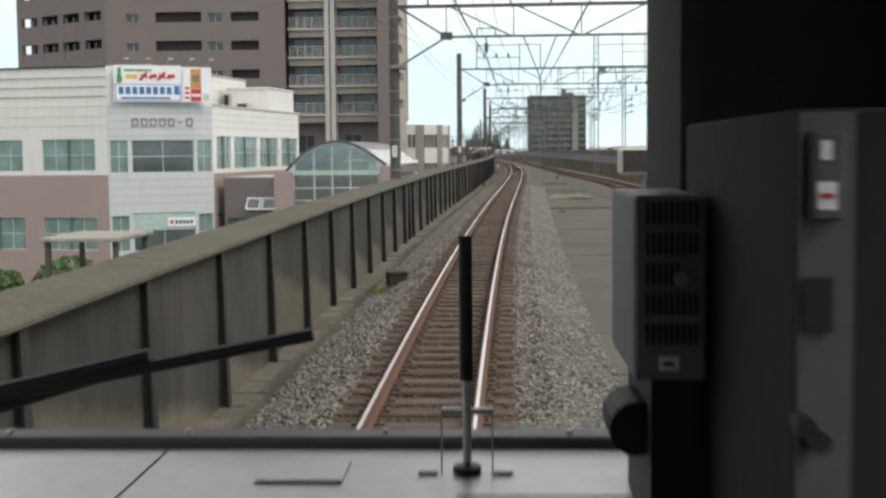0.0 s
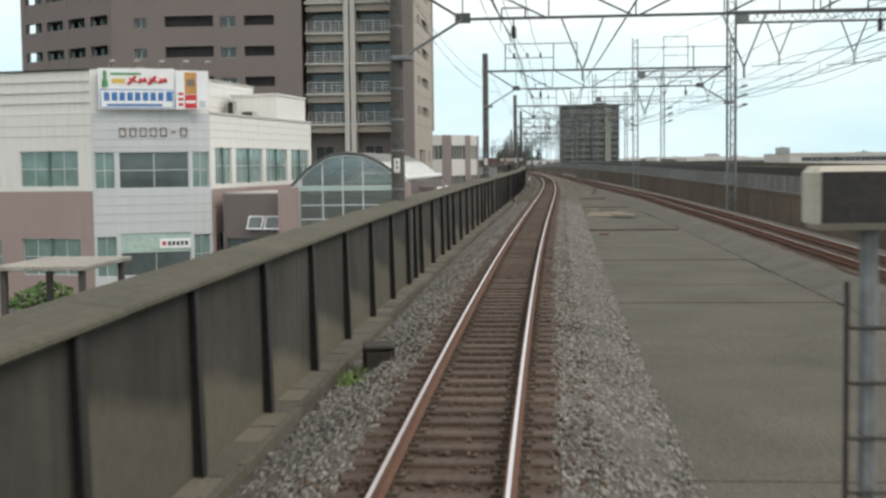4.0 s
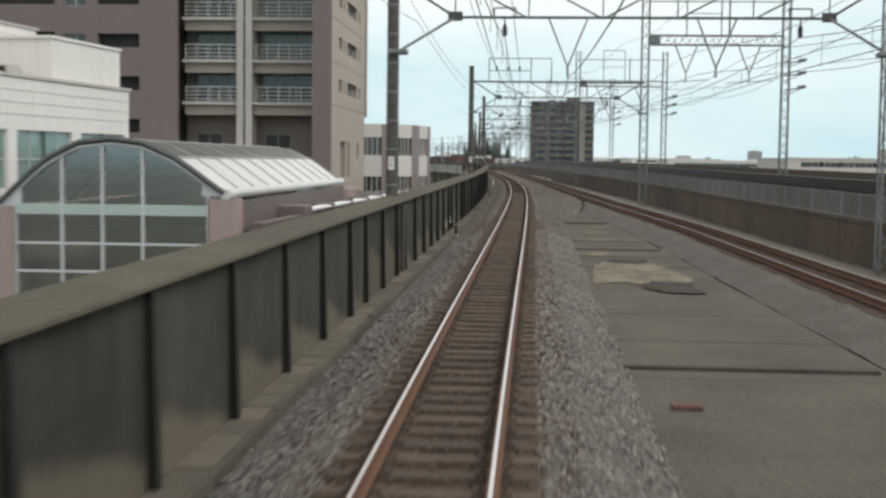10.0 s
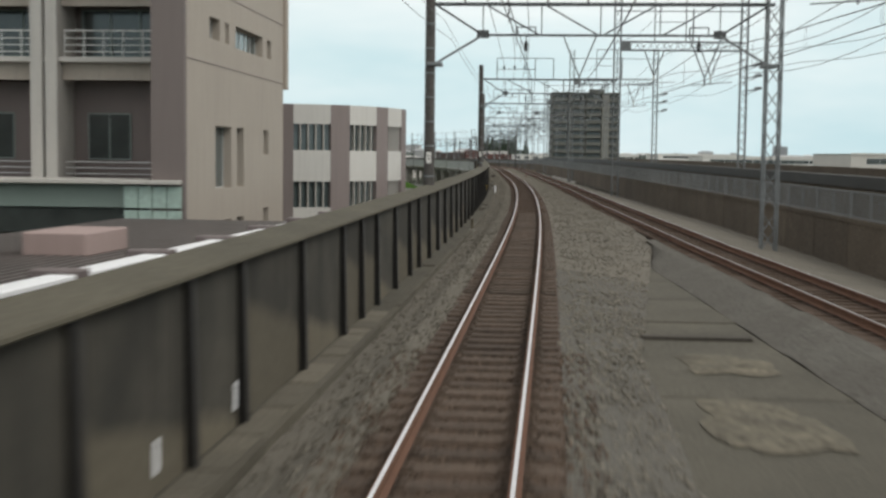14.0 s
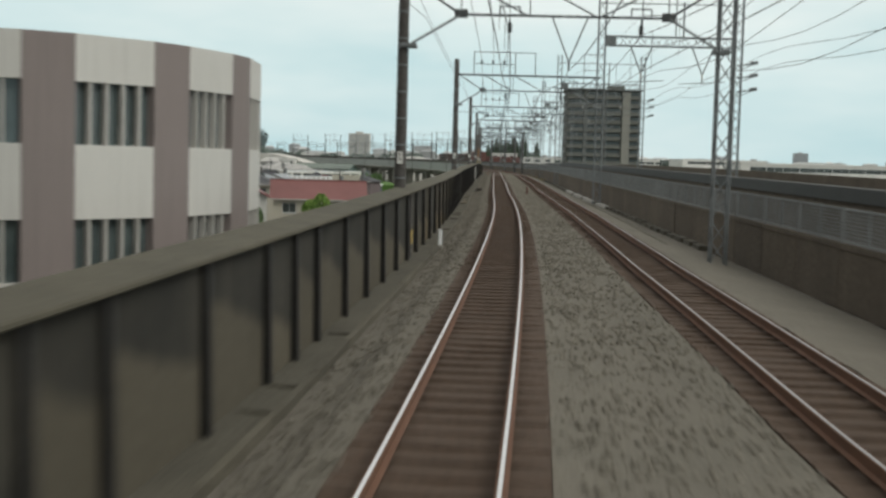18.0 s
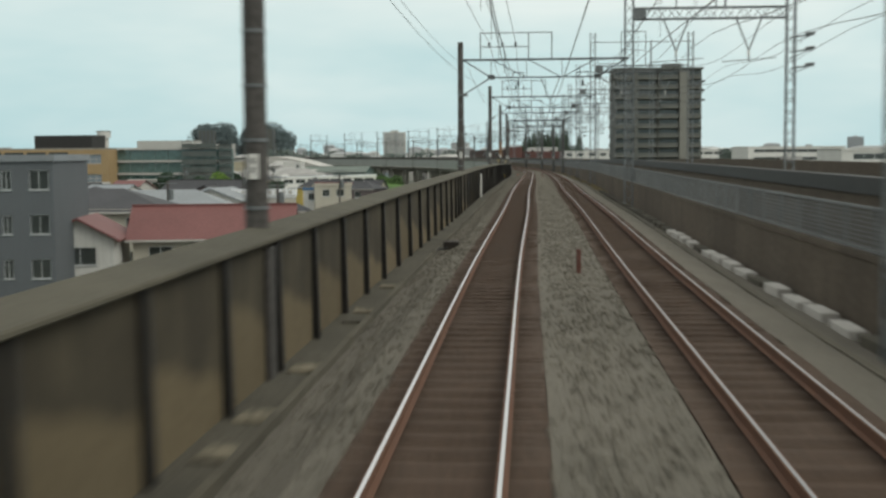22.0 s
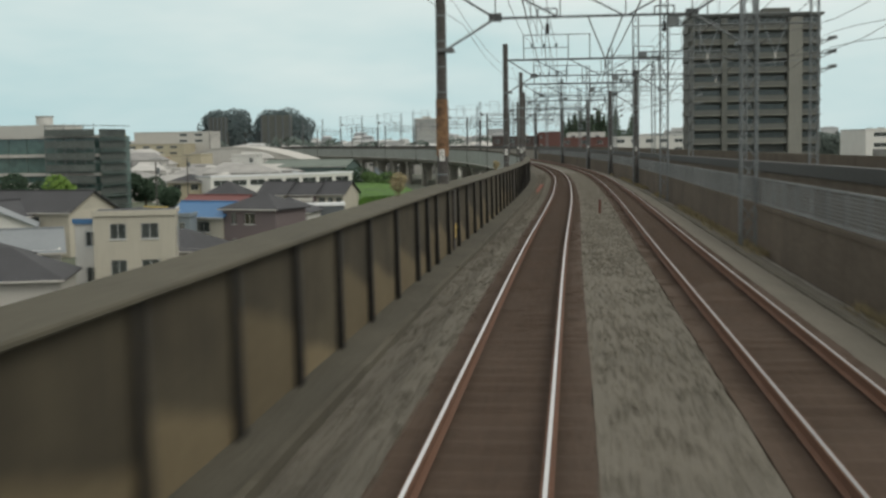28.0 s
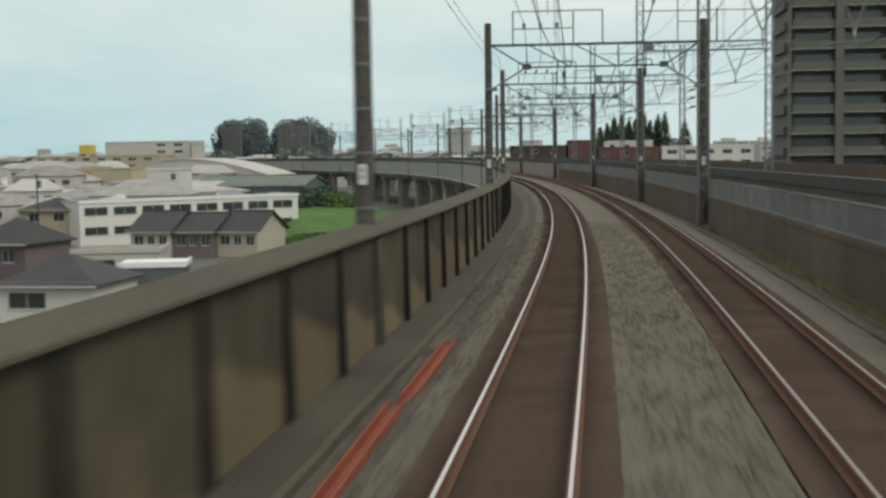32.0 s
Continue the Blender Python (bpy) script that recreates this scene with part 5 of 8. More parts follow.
# low roofs between the arcade and the line
M["lowroof"] = mat("brown_grey_sheet", (0.13, 0.115, 0.108), 0.35, 0.4, 8, 0.4, 0.06)
low = thing("low_shop_roof", Matrix(), "flat low shop roof with pink parapet and white coping", "roof")
m3, w3 = front((-6.9, 47.0), (-5.2, 92.0))
under(part("roof", boxes((0, w3, 0.1, 7.5, GROUND, 0.75)), M["lowroof"], None, "brown-grey flat roof"), low, m3)
for k in range(26):
    under(part("roof_batten", boxes((0.4, w3 - 0.4, 0.4 + 0.27 * k, 0.47 + 0.27 * k, 0.75, 0.79)), M["lowroof"]), low, m3)
under(part("parapet", boxes((6.2, w3, -0.2, 0.1, GROUND, 1.0)), M["lowroof"], None, "brown-grey parapet"), low, m3)
under(part("parapet", boxes((0, 6.18, -0.25, 0.1, GROUND, 0.92)), M["mauvepink"], None, "mauve panelled parapet"), low, m3)
for k in range(4):
    under(part("parapet_panel", boxes((0.25 + 1.2 * k, 1.2 + 1.2 * k, -0.27, -0.25, -0.6, 0.72), bevel=0.004), M["mauvepink"], None, "darker pink infill panel"), low, m3)
under(part("roof_unit", boxes((5.4, 6.7, -0.34, 0.7, 0.7, 1.24), bevel=0.03), M["mauvepink"], None, "pink box over the end of the coping"), low, m3)
for k in range(9):
    a = 7.0 + 4.1 * k
    under(part("coping", boxes((a, a + 3.55, -0.28, 0.16, 1.0, 1.1), bevel=0.02), M["signwhite"], None, "white coping length"), low, m3)
    under(part("coping_block", boxes((a + 3.6, a + 4.05, -0.3, 0.5, 0.76, 1.16), bevel=0.02), M["mauvepink"], None, "mauve block between coping lengths"), low, m3)
for x, y, h in ((14, 3.0, 0.4), (30, 2.5, 0.5)):
    under(part("roof_unit", boxes((x, x + 2.4, y, y + 1.4, 0.75, 0.75 + h), bevel=0.03), M["pink"], None, "low roof unit"), low, m3)

# apartment tower
tower = thing("apartment_tower", Matrix(), "tall brown and beige tiled apartment tower with recessed balconies", "building")
M["dimglass"] = glass("dim_glass", (0.045, 0.052, 0.05), 0.12)
M["railwhite"] = mat("white_painted_rail", (0.62, 0.62, 0.60), 0.5, 1, 20, 0.1, 0.01)
F0, FH, FLOORS = 6.9, 3.1, 12
PX0, PX1, PY = -24.6, -14.2, 103.8
T = Matrix()
share = {}


def shared(name, key, make, material, parent, m, label=""):
    """A part that reuses one mesh for all its repeats."""
    if key not in share:
        me = bpy.data.meshes.new(name)
        bm = make()
        bm.to_mesh(me)
        bm.free()
        me.materials.append(material)
        share[key] = me
    ob = new(name, share[key])
    if label:
        tagged(ob, label)
    return under(ob, parent, m)


def railing():
    bm = bmesh.new()
    for z in (0.22, 0.5, 0.78, 1.1):
        rod(bm, (0.1, 0, z), (4.35, 0, z), 0.034 if z > 1 else 0.026, 5)
    for i in range(6):
        rod(bm, (0.12 + 0.84 * i, 0, 0.0), (0.12 + 0.84 * i, 0, 1.12), 0.028, 5)
    return bm


for k in range(-1, FLOORS):
    z = F0 + FH * k
    at = Matrix.Translation((PX0, PY, z))
    if k >= 0:
        shared("balcony_slab", "slab", lambda: boxes((0.2, PX1 - PX0 + 0.1, -0.15, 1.9, -0.22, 0.0), bevel=0.02), M["pale"], tower, at, "pale balcony slab")
        shared("fascia", "fascia", lambda: boxes((0.3, PX1 - PX0, 0.25, 0.4, -0.95, -0.22)), M["beige"], tower, at)
        for x in (0.3, 5.55):
            shared("balcony_railing", "railing", railing, M["railwhite"], tower, at @ Matrix.Translation((x, 0, 0)), "horizontal metal bars")
    for x in (0.55, 5.75) if k >= 0 else ():
        shared("window", "tower_frame", lambda: holed(bmesh.new(), 0, 3.9, 0, 2.08, [(0.08, 1.25, 0.08, 2.0), (1.33, 2.55, 0.08, 2.0), (2.63, 3.82, 0.08, 2.0)], 0, 0.06), M["framegrey"], tower, at @ Matrix.Translation((x, 1.82, 0.1)))
        shared("pane", "tower_pane", lambda: boxes((0, 3.9, 0.02, 0.04, 0.0, 2.08)), M["dimglass"], tower, at @ Matrix.Translation((x, 1.85, 0.1)))
    shared("back_wall", "back", lambda: boxes((0.0, PX1 - PX0, 1.92, 2.1, 0.0, FH)), M["brown"], tower, at)
under(part("recess_wall", boxes((PX0 + 0.1, PX1, PY + 1.6, PY + 1.8, 1.5, F0 - 0.95)), M["brown"], None, "plain brown recess wall"), tower)
for x in (0.9, 6.1):
    window(tower, Matrix.Translation((PX0 + x, PY + 1.5, 2.6)), 0, 1.9, 0, 2.0, 2, 1, M["framegrey"], M["dimglass"], depth=0.04)
    under(part("recess_rail", rods(*[((PX0 + x - 0.5, PY + 0.2, 2.0 + 0.25 * i), (PX0 + x + 3.5, PY + 0.2, 2.0 + 0.25 * i), 0.02) for i in range(3)]), M["alu"]), tower)
for k in (2, 3):
    for x in (0.4, 5.6):
        under(part("balcony_screen", boxes((PX0 + x, PX0 + x + 3.6, PY + 0.3, PY + 0.36, F0 + FH * (k + 2) + 0.1, F0 + FH * (k + 2) + 2.4)), M["pale"], None, "pale roller screen closing the balcony"), tower) if k == 2 else None
for x in (-20.05, -19.4):
    under(part("pillar", boxes((x - 0.25, x + 0.25, PY - 0.35, PY + 1.9, GROUND, F0 + FH * FLOORS)), M["pale"], None, "pale balcony pillar"), tower)
TOPZ = F0 + FH * FLOORS
# right-hand pier and the beige flank
under(part("corner_pier", boxes((-14.15, -13.42, 100.6, 106.0, GROUND, TOPZ), (-14.15, -12.8, 100.3, 100.59, GROUND, TOPZ)), M["brown"], None, "brown tiled corner"), tower)
flank = Matrix.Translation((-12.8, 100.6, 0)) @ Matrix.Rotation(radians(90), 4, "Z")
holes, wins = [], []
for k in range(0, FLOORS):
    z = F0 + FH * k
    for a, b, lo, hi in ((3.5, 5.2, 0.85, 1.75), (6.1, 6.8, 0.85, 1.75), (8.0, 13.6, 0.8, 1.8), (14.6, 15.6, 0.85, 1.75)):
        wins.append((a, b, z + lo, z + hi))
wins += [(4.4, 7.2, 1.4, 4.1), (8.2, 9.6, 1.4, 4.1), (13.8, 15.0, 2.9, 4.1), (4.4, 7.2, -1.2, 0.0), (8.2, 9.6, -1.2, 0.0), (13.8, 15.0, -1.0, 0.2)]
wall(tower, flank, 0, 18.6, GROUND, TOPZ, wins, M["beige"], thick=0.6, label="beige tiled flank")
for a, b, lo, hi in wins:
    window(tower, flank, a, b, lo, hi, max(1, round((b - a) / 1.2)), 1, M["alu"], M["glass"], depth=0.4)
for k in range(0, FLOORS + 1):
    under(part("seam", boxes((0, 18.6, -0.012, 0.0, F0 + FH * k - 0.25, F0 + FH * k - 0.2)), M["brown"]), tower, flank)
under(part("flank_step", boxes((-14.6, -12.65, 119.22, 119.9, 6.4, TOPZ)), M["beige"], None, "beige stepped-out flank"), tower)
# brown front left of the balconies, with slots and small windows
m, w = front((-44.3, 102.6), (-24.5, 102.6))
wins = []
for k in range(-3, FLOORS):
    z = F0 + FH * k
    wins += [(2.4, 3.7, z + 0.7, z + 1.7), (5.6, 10.7, z + 0.75, z + 1.85), (11.4, 13.0, z + 0.65, z + 1.7), (13.9, 17.0, z + 0.75, z + 1.75)]
wall(tower, m, 0, w, GROUND, TOPZ, wins, M["brown"], thick=0.5, label="brown tiled front")
# wide balcony slots are closed with near-black panes in place of shade
for i, (a, b, lo, hi) in enumerate(wins):
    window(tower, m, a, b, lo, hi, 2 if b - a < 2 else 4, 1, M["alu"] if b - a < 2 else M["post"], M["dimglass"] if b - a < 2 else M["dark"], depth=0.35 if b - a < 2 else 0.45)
m, w = front((-57.5, 111.0), (-44.3, 102.6))
wins = []
for k in range(-3, FLOORS):
    z = F0 + FH * k
    wins += [(0.9 + 3.75 * i, 3.8 + 3.75 * i, z + 0.3, z + 2.2) for i in range(4)]
wall(tower, m, 0, w - 0.05, GROUND, TOPZ, wins, M["brown"], thick=0.5, label="brown tiled wing with open balconies")
for a, b, lo, hi in wins:
    under(part("balcony_wall", boxes((a, b, 0.05, 0.2, lo, lo + 0.9)), M["brown"]), tower, m)
    under(part("pane", boxes((a, b, 1.4, 1.45, lo, hi)), M["glass"]), tower, m)
under(part("core", prism([(-56.5, 112.6), (-44.0, 104.6), (-25.0, 105.0), (-24.6, 106.2), (-13.6, 106.2), (-13.6, 118.9), (-56.5, 130)], GROUND, TOPZ - 0.2), M["dark"], None, "near-black block standing for unlit rooms behind the windows"), tower)
under(part("roof", prism([(-57.5, 111.5), (-44.3, 103.0), (-24.6, 103.0), (-24.6, 104.2), (-12.8, 101.0), (-12.8, 119.2), (-57.0, 131)], TOPZ, TOPZ + 0.4), M["concrete"]), tower)
M["greypanel"] = mat("grey_green_panel", (0.23, 0.285, 0.26), 0.4, 0.5, 20, 0.15, 0.02)
podium = thing("glass_podium", Matrix(), "low teal glass podium at the foot of the tower", "building")
under(part("wall", boxes((-26.0, -15.25, 100.4, 103.4, 0.75, 1.65)), M["greypanel"], None, "grey-green panel band"), podium)
under(part("wall", boxes((-26.0, -15.25, 100.5, 103.4, -0.3, 0.72)), M["dimglass"], None, "dark glass band"), podium)
under(part("base", boxes((-26.0, -13.0, 100.6, 103.4, GROUND, -0.34)), M["concrete"]), podium)
under(part("cap", boxes((-26.1, -12.9, 99.9, 103.5, 1.68, 1.85), bevel=0.02), M["pale"]), podium)
for i in range(4):
    for z0, z1 in ((0.75, 1.6), (-0.3, 0.65)):
        under(part("light_panel", boxes((-15.2 + 0.58 * i, -14.66 + 0.58 * i, 100.15, 100.3, z0, z1)), M["palegreen"], None, "pale green glass panel"), podium)

# curved office building with white bands between pinkish piers
M["mauve"] = mat("mauve_tile", (0.255, 0.215, 0.205), 0.75, 0.3, 30, 0.12, 0.02, streak=0.12)
M["offwhite"] = mat("off_white_band", (0.62, 0.605, 0.57), 0.7, 0.3, 30, 0.1, 0.02, streak=0.14)
office = thing("curved_office", Matrix(), "curved office building with off-white bands, mauve piers and finned windows", "building")
bow = [(-34.0, 137.6), (-27.0, 137.3), (-24.6, 137.2), (-21.2, 137.2), (-17.6, 137.2), (-15.9, 137.5), (-13.4, 138.6), (-12.3, 139.5), (-10.65, 141.8), (-10.05, 143.2), (-9.35, 146.0), (-9.2, 147.6), (-9.6, 151.0), (-11.5, 155.0), (-16.0, 158.0)]
kinds = "wpwwpwpwpwpwww"
OZ = 6.35
under(part("core", prism([(-34, 160), (-34, 138.2), (-17.5, 138.0), (-13.8, 139.3), (-11.6, 142.4), (-10.2, 147.6), (-11.0, 152.0), (-16.0, 157.0)], GROUND, OZ - 0.4), M["dark"], None, "near-black block standing for unlit rooms behind the windows"), office)
under(part("roof", prism([(-33.9, 160), (-33.9, 138.0), (-17.5, 137.8), (-13.6, 139.1), (-11.3, 142.3), (-9.8, 147.6), (-10.6, 152.0), (-15.8, 157.2)], OZ - 0.39, OZ - 0.15), M["concrete"]), office)
for (p, q), kind in zip(zip(bow, bow[1:]), kinds):
    m, w = front(p, q)
    if kind == "p":
        wall(office, m, -0.05, w + 0.05, GROUND, OZ, [], M["mauve"], "pier", 0.5, "mauve tiled pier")
        continue
    holes = [(0.02, w - 0.02, 3.2, 5.0), (0.02, w - 0.02, -0.75, 1.05), (0.02, w - 0.02, -4.65, -2.85)]
    wall(office, m, 0, w, GROUND, OZ, holes, M["offwhite"], "band", 0.35, "off-white rendered band")
    for _, _, lo, hi in holes:
        n = max(4, round(w / 0.55))
        under(part("pane", boxes((0, w, 0.28, 0.31, lo, hi)), M["glass"]), office, m)
        for i in range(1, n):
            x = w * i / n
            under(part("fin", boxes((x - 0.045, x + 0.045, 0.02, 0.24, lo, hi)), M["pale"]), office, m)


# ---- houses beside the line ----
M["roofdark"] = mat("dark_tile_roof", (0.055, 0.055, 0.06), 0.75, 0.4, 10, 0.3, 0.2, each=0.2)
M["roofred"] = mat("red_metal_roof", (0.185, 0.075, 0.07), 0.6, 0.3, 8, 0.2, 0.08, streak=0.15)
M["roofgrey"] = mat("grey_metal_roof", (0.25, 0.27, 0.285), 0.55, 0.3, 8, 0.2, 0.08, each=0.12)
M["metalgrey"] = mat("pale_grey_sheet_roof", (0.25, 0.268, 0.28), 0.5, 0.3, 8, 0.2, 0.06, streak=0.15)
M["roofblue"] = mat("blue_metal_roof", (0.07, 0.17, 0.33), 0.5, 0.4, 8, 0.15, 0.05)
M["plaster"] = mat("cream_plaster", (0.46, 0.43, 0.36), 0.85, 0.4, 25, 0.15, 0.08, streak=0.15, each=0.12)
M["plasterwhite"] = mat("white_plaster", (0.60, 0.59, 0.56), 0.85, 0.4, 10, 0.12, 0.06, streak=0.18, each=0.08)
M["slate"] = mat("blue_grey_render", (0.122, 0.134, 0.144), 0.8, 0.3, 10, 0.12, 0.06, streak=0.1)
M["paleblue"] = mat("pale_blue_render", (0.22, 0.26, 0.29), 0.8, 0.3, 10, 0.12, 0.06, streak=0.15)
M["roofgreen"] = mat("grey_green_roof", (0.16, 0.19, 0.165), 0.7, 0.4, 10, 0.25, 0.1)
M["tan"] = mat("mauve_siding", (0.165, 0.135, 0.137), 0.8, 0.3, 10, 0.15, 0.06, each=0.15)
M["ochreyellow"] = mat("yellow_cream_paint", (0.43, 0.385, 0.28), 0.8, 0.3, 8, 0.15, 0.05, streak=0.15)
M["yellowwall"] = mat("yellow_wall", (0.50, 0.38, 0.11), 0.8, 0.3, 8, 0.15, 0.05, streak=0.15)
M["ochre"] = mat("ochre_tile", (0.36, 0.255, 0.135), 0.75, 0.3, 10, 0.15, 0.05)
M["brick"] = mat("red_brick", (0.13, 0.062, 0.055), 0.85, 0.3, 10, 0.2, 0.08)
M["brickdark"] = mat("dark_brown_brick", (0.075, 0.055, 0.052), 0.85, 0.3, 10, 0.2, 0.08)
M["conifer"] = islands("conifer_needles", (0.035, 0.06, 0.038), (0.075, 0.115, 0.065))
M["leaf"] = islands("leaves", (0.025, 0.055, 0.018), (0.10, 0.17, 0.05))
M["leafdark"] = islands("dark_leaves", (0.018, 0.036, 0.02), (0.05, 0.085, 0.05))
# leaves of far trees: distance haze put into paler, greyer tints
M["leafhaze"] = islands("hazed_leaves", (0.07, 0.09, 0.08), (0.135, 0.165, 0.145))
# bluer still: haze painted into the crowns of the wooded blocks
M["leafbluehaze"] = islands("blue_haze_leaves", (0.088, 0.117, 0.12), (0.14, 0.176, 0.18))
M["lime"] = islands("fresh_leaves", (0.06, 0.13, 0.02), (0.19, 0.29, 0.06))
M["bark"] = mat("bark", (0.09, 0.07, 0.05), 0.95, 1, 10, 0.3, 0.4)
M["grass"] = mat("meadow", (0.09, 0.185, 0.028), 0.95, 0.25, 3, 0.7, 0.5, tint=(0.045, 0.095, 0.022))


def slab_roof(parent, m, quad, t=0.14, material=None, name="roof", label=""):
    """One sloping roof plane with thickness, from four corners."""
    bm = bmesh.new()
    top = [bm.verts.new(p) for p in quad]
    low = [bm.verts.new(Vector(p) - Vector((0, 0, t))) for p in quad]
    bm.faces.new(top)
    bm.faces.new(low[::-1])
    k = len(quad)
    for i in range(k):
        bm.faces.new((top[i], low[i], low[(i + 1) % k], top[(i + 1) % k]))
    bmesh.ops.recalc_face_normals(bm, faces=bm.faces[:])
    return under(part(name, bm, material, None, label), parent, m)


def house(p, q, deep, eave, ridge, kind, walls, roof, label, wins=((0.25, 0.4), (0.65, 0.8)), storeys=2, name="house", group="", trim=None, sills=True):
    m, w = front(p, q)
    h = thing(name, m, label, "house", group)
    I = Matrix()
    holes = []
    for k in range(storeys):
        top = eave - 0.7 - 2.8 * k
        holes += [(w * a, w * b, top - 1.2, top) for a, b in wins]
    holes = [x for x in holes if x[2] > GROUND + 0.3]
    wall(h, I, 0, w, GROUND, eave, holes, walls, thick=0.2)
    for x in holes:
        window(h, I, *x, 2, 1, M["alu"], M["dimglass"], depth=0.1)
        if sills:
            block(h, I, (x[0] - 0.05, x[1] + 0.05, -0.06, 0.02, x[2] - 0.07, x[2]), M["alu"], "sill")
    for a in (0.0, w - 0.2):
        block(h, I, (a, a + 0.2, 0.2, deep - 0.2, GROUND, eave), walls, "wall")
    block(h, I, (0, w, deep - 0.2, deep, GROUND, eave), walls, "wall")
    o = 0.45
    if kind == "flat":
        block(h, I, (-0.1, w + 0.1, -0.1, deep + 0.1, eave, eave + 0.15), roof, "roof", bevel=0.02)
        block(h, I, (-0.12, w + 0.12, -0.14, -0.04, eave - 0.12, eave + 0.3), trim or walls, "fascia")
        block(h, I, (w + 0.02, w + 0.14, -0.12, deep, eave - 0.12, eave + 0.3), trim or walls, "fascia")
    elif kind == "long":
        for y0, y1 in ((-o, deep / 2), (deep + o, deep / 2)):
            e = eave - 0.2
            slab_roof(h, I, [(-o, y0, e), (w + o, y0, e), (w + o, y1, ridge), (-o, y1, ridge)], 0.14, roof)
        for x in (0.1, w - 0.1):
            bm = bmesh.new()
            v = [bm.verts.new((x + d, y, z)) for d in (-0.1, 0.1) for y, z in ((0, eave), (deep, eave), (deep / 2, ridge - 0.15))]
            for f in ((0, 1, 2), (5, 4, 3), (0, 3, 4, 1), (1, 4, 5, 2), (2, 5, 3, 0)):
                bm.faces.new([v[i] for i in f])
            under(part("gable", bm, walls), h, I)
        block(h, I, (-o, w + o, -o - 0.1, -o, eave - 0.36, eave - 0.22), M["pale"], "gutter")
        block(h, I, (-o, w + o, deep / 2 - 0.12, deep / 2 + 0.12, ridge - 0.03, ridge + 0.1), roof, "ridge_cap")
    elif kind == "gable":
        for x0, x1 in ((-o, w / 2), (w + o, w / 2)):
            slab_roof(h, I, [(x0, -o, eave - 0.2), (x0, deep + o, eave - 0.2), (x1, deep + o, ridge), (x1, -o, ridge)], 0.14, roof)
        for y in (0.0, deep - 0.2):
            bm = bmesh.new()
            v = [bm.verts.new((x, y + d, z)) for d in (0.0, 0.2) for x, z in ((0, eave), (w, eave), (w / 2, ridge - 0.15))]
            for f in ((0, 1, 2), (5, 4, 3), (0, 3, 4, 1), (1, 4, 5, 2), (2, 5, 3, 0)):
                bm.faces.new([v[i] for i in f])
            under(part("gable", bm, walls), h, I)
    else:
        i = min(deep, w) / 2 * 0.96
        a, b = (i, deep / 2, ridge), (w - i, deep / 2, ridge)
        e = eave - 0.2
        c = [(-o, -o, e), (w + o, -o, e), (w + o, deep + o, e), (-o, deep + o, e)]
        for quad in ([c[0], c[1], b, a], [c[1], c[2], b], [c[2], c[3], a, b], [c[3], c[0], a]):
            slab_roof(h, I, quad, 0.14, roof)
        block(h, I, (-o, w + o, -o - 0.1, -o, e - 0.16, e - 0.02), M["pale"], "gutter")
    return h


house((-44.1, 244.4), (-34.1, 246.0), 9, 3.2, 3.2, "flat", M["slate"], M["concrete"], "blue-grey rendered three-storey house with a corrugated roof edge", ((0.13, 0.3), (0.47, 0.53), (0.68, 0.74), (0.85, 0.97)), 4, trim=M["roofgrey"])
house((-47.3, 244.6), (-44.15, 245.0), 8, 3.1, 3.1, "flat", M["paleblue"], M["concrete"], "pale blue-grey house wing beside the darker house", ((0.5, 0.62), (0.72, 0.84)), 3)
house((-51.5, 233.4), (-43.0, 234.8), 7, -1.3, 0.3, "hip", M["tan"], M["roofgreen"], "low house with a grey-green hipped roof", ((0.7, 0.85),), 2)
house((-32.15, 254.2), (-21.55, 256.4), 6.4, -2.2, -0.2, "long", M["plaster"], M["roofred"], "cream house with a long dull red metal roof", ((0.1, 0.25), (0.4, 0.6), (0.75, 0.9)), 2)
house((-36.9, 250.2), (-32.3, 251.2), 7, -2.0, -0.7, "gable", M["plasterwhite"], M["roofred"], "white gabled house with a red roof edge", ((0.3, 0.75),), 2)
house((-92.0, 352.0), (-66.0, 356.0), 14, -4.8, -2.2, "hip", M["tan"], M["roofdark"], "large house with a dark hipped tile roof")
house((-52.0, 268.0), (-35.5, 271.0), 9, -1.0, 0.6, "hip", M["plaster"], M["roofdark"], "broad cream house with a dark hipped tile roof", ((0.1, 0.2), (0.5, 0.65), (0.8, 0.92)))
house((-57.0, 302.8), (-40.2, 306.8), 9.5, -2.5, -0.5, "hip", M["plasterwhite"], M["metalgrey"], "large white house with a pale grey metal roof", ((0.3, 0.38), (0.72, 0.77), (0.84, 0.96)))
house((-50.2, 319.4), (-43.0, 318.8), 7, -1.95, -0.6, "gable", M["plasterwhite"], M["metalgrey"], "white gabled house with a grey metal roof", ((0.6, 0.76),))
house((-90.0, 392.0), (-79.0, 394.0), 12, -5.4, -3.3, "gable", M["plasterwhite"], M["roofgrey"], "white house with a pale grey metal roof")
house((-77.5, 388.0), (-68.0, 391.0), 11, -5.6, -3.6, "gable", M["plaster"], M["roofgrey"], "cream house with a pale grey metal roof")
house((-62.0, 383.0), (-54.0, 387.0), 8, -5.2, -3.6, "long", M["plasterwhite"], M["roofgrey"], "small white house with a grey roof")
boxy = house((-47.0, 378.0), (-41.2, 379.9), 6.0, -1.8, -1.8, "flat", M["plaster"], M["roofdark"], "boxy cream house with a blue roof edge and dark windows", ((0.2, 0.4), (0.58, 0.8)), 2, trim=M["plaster"])
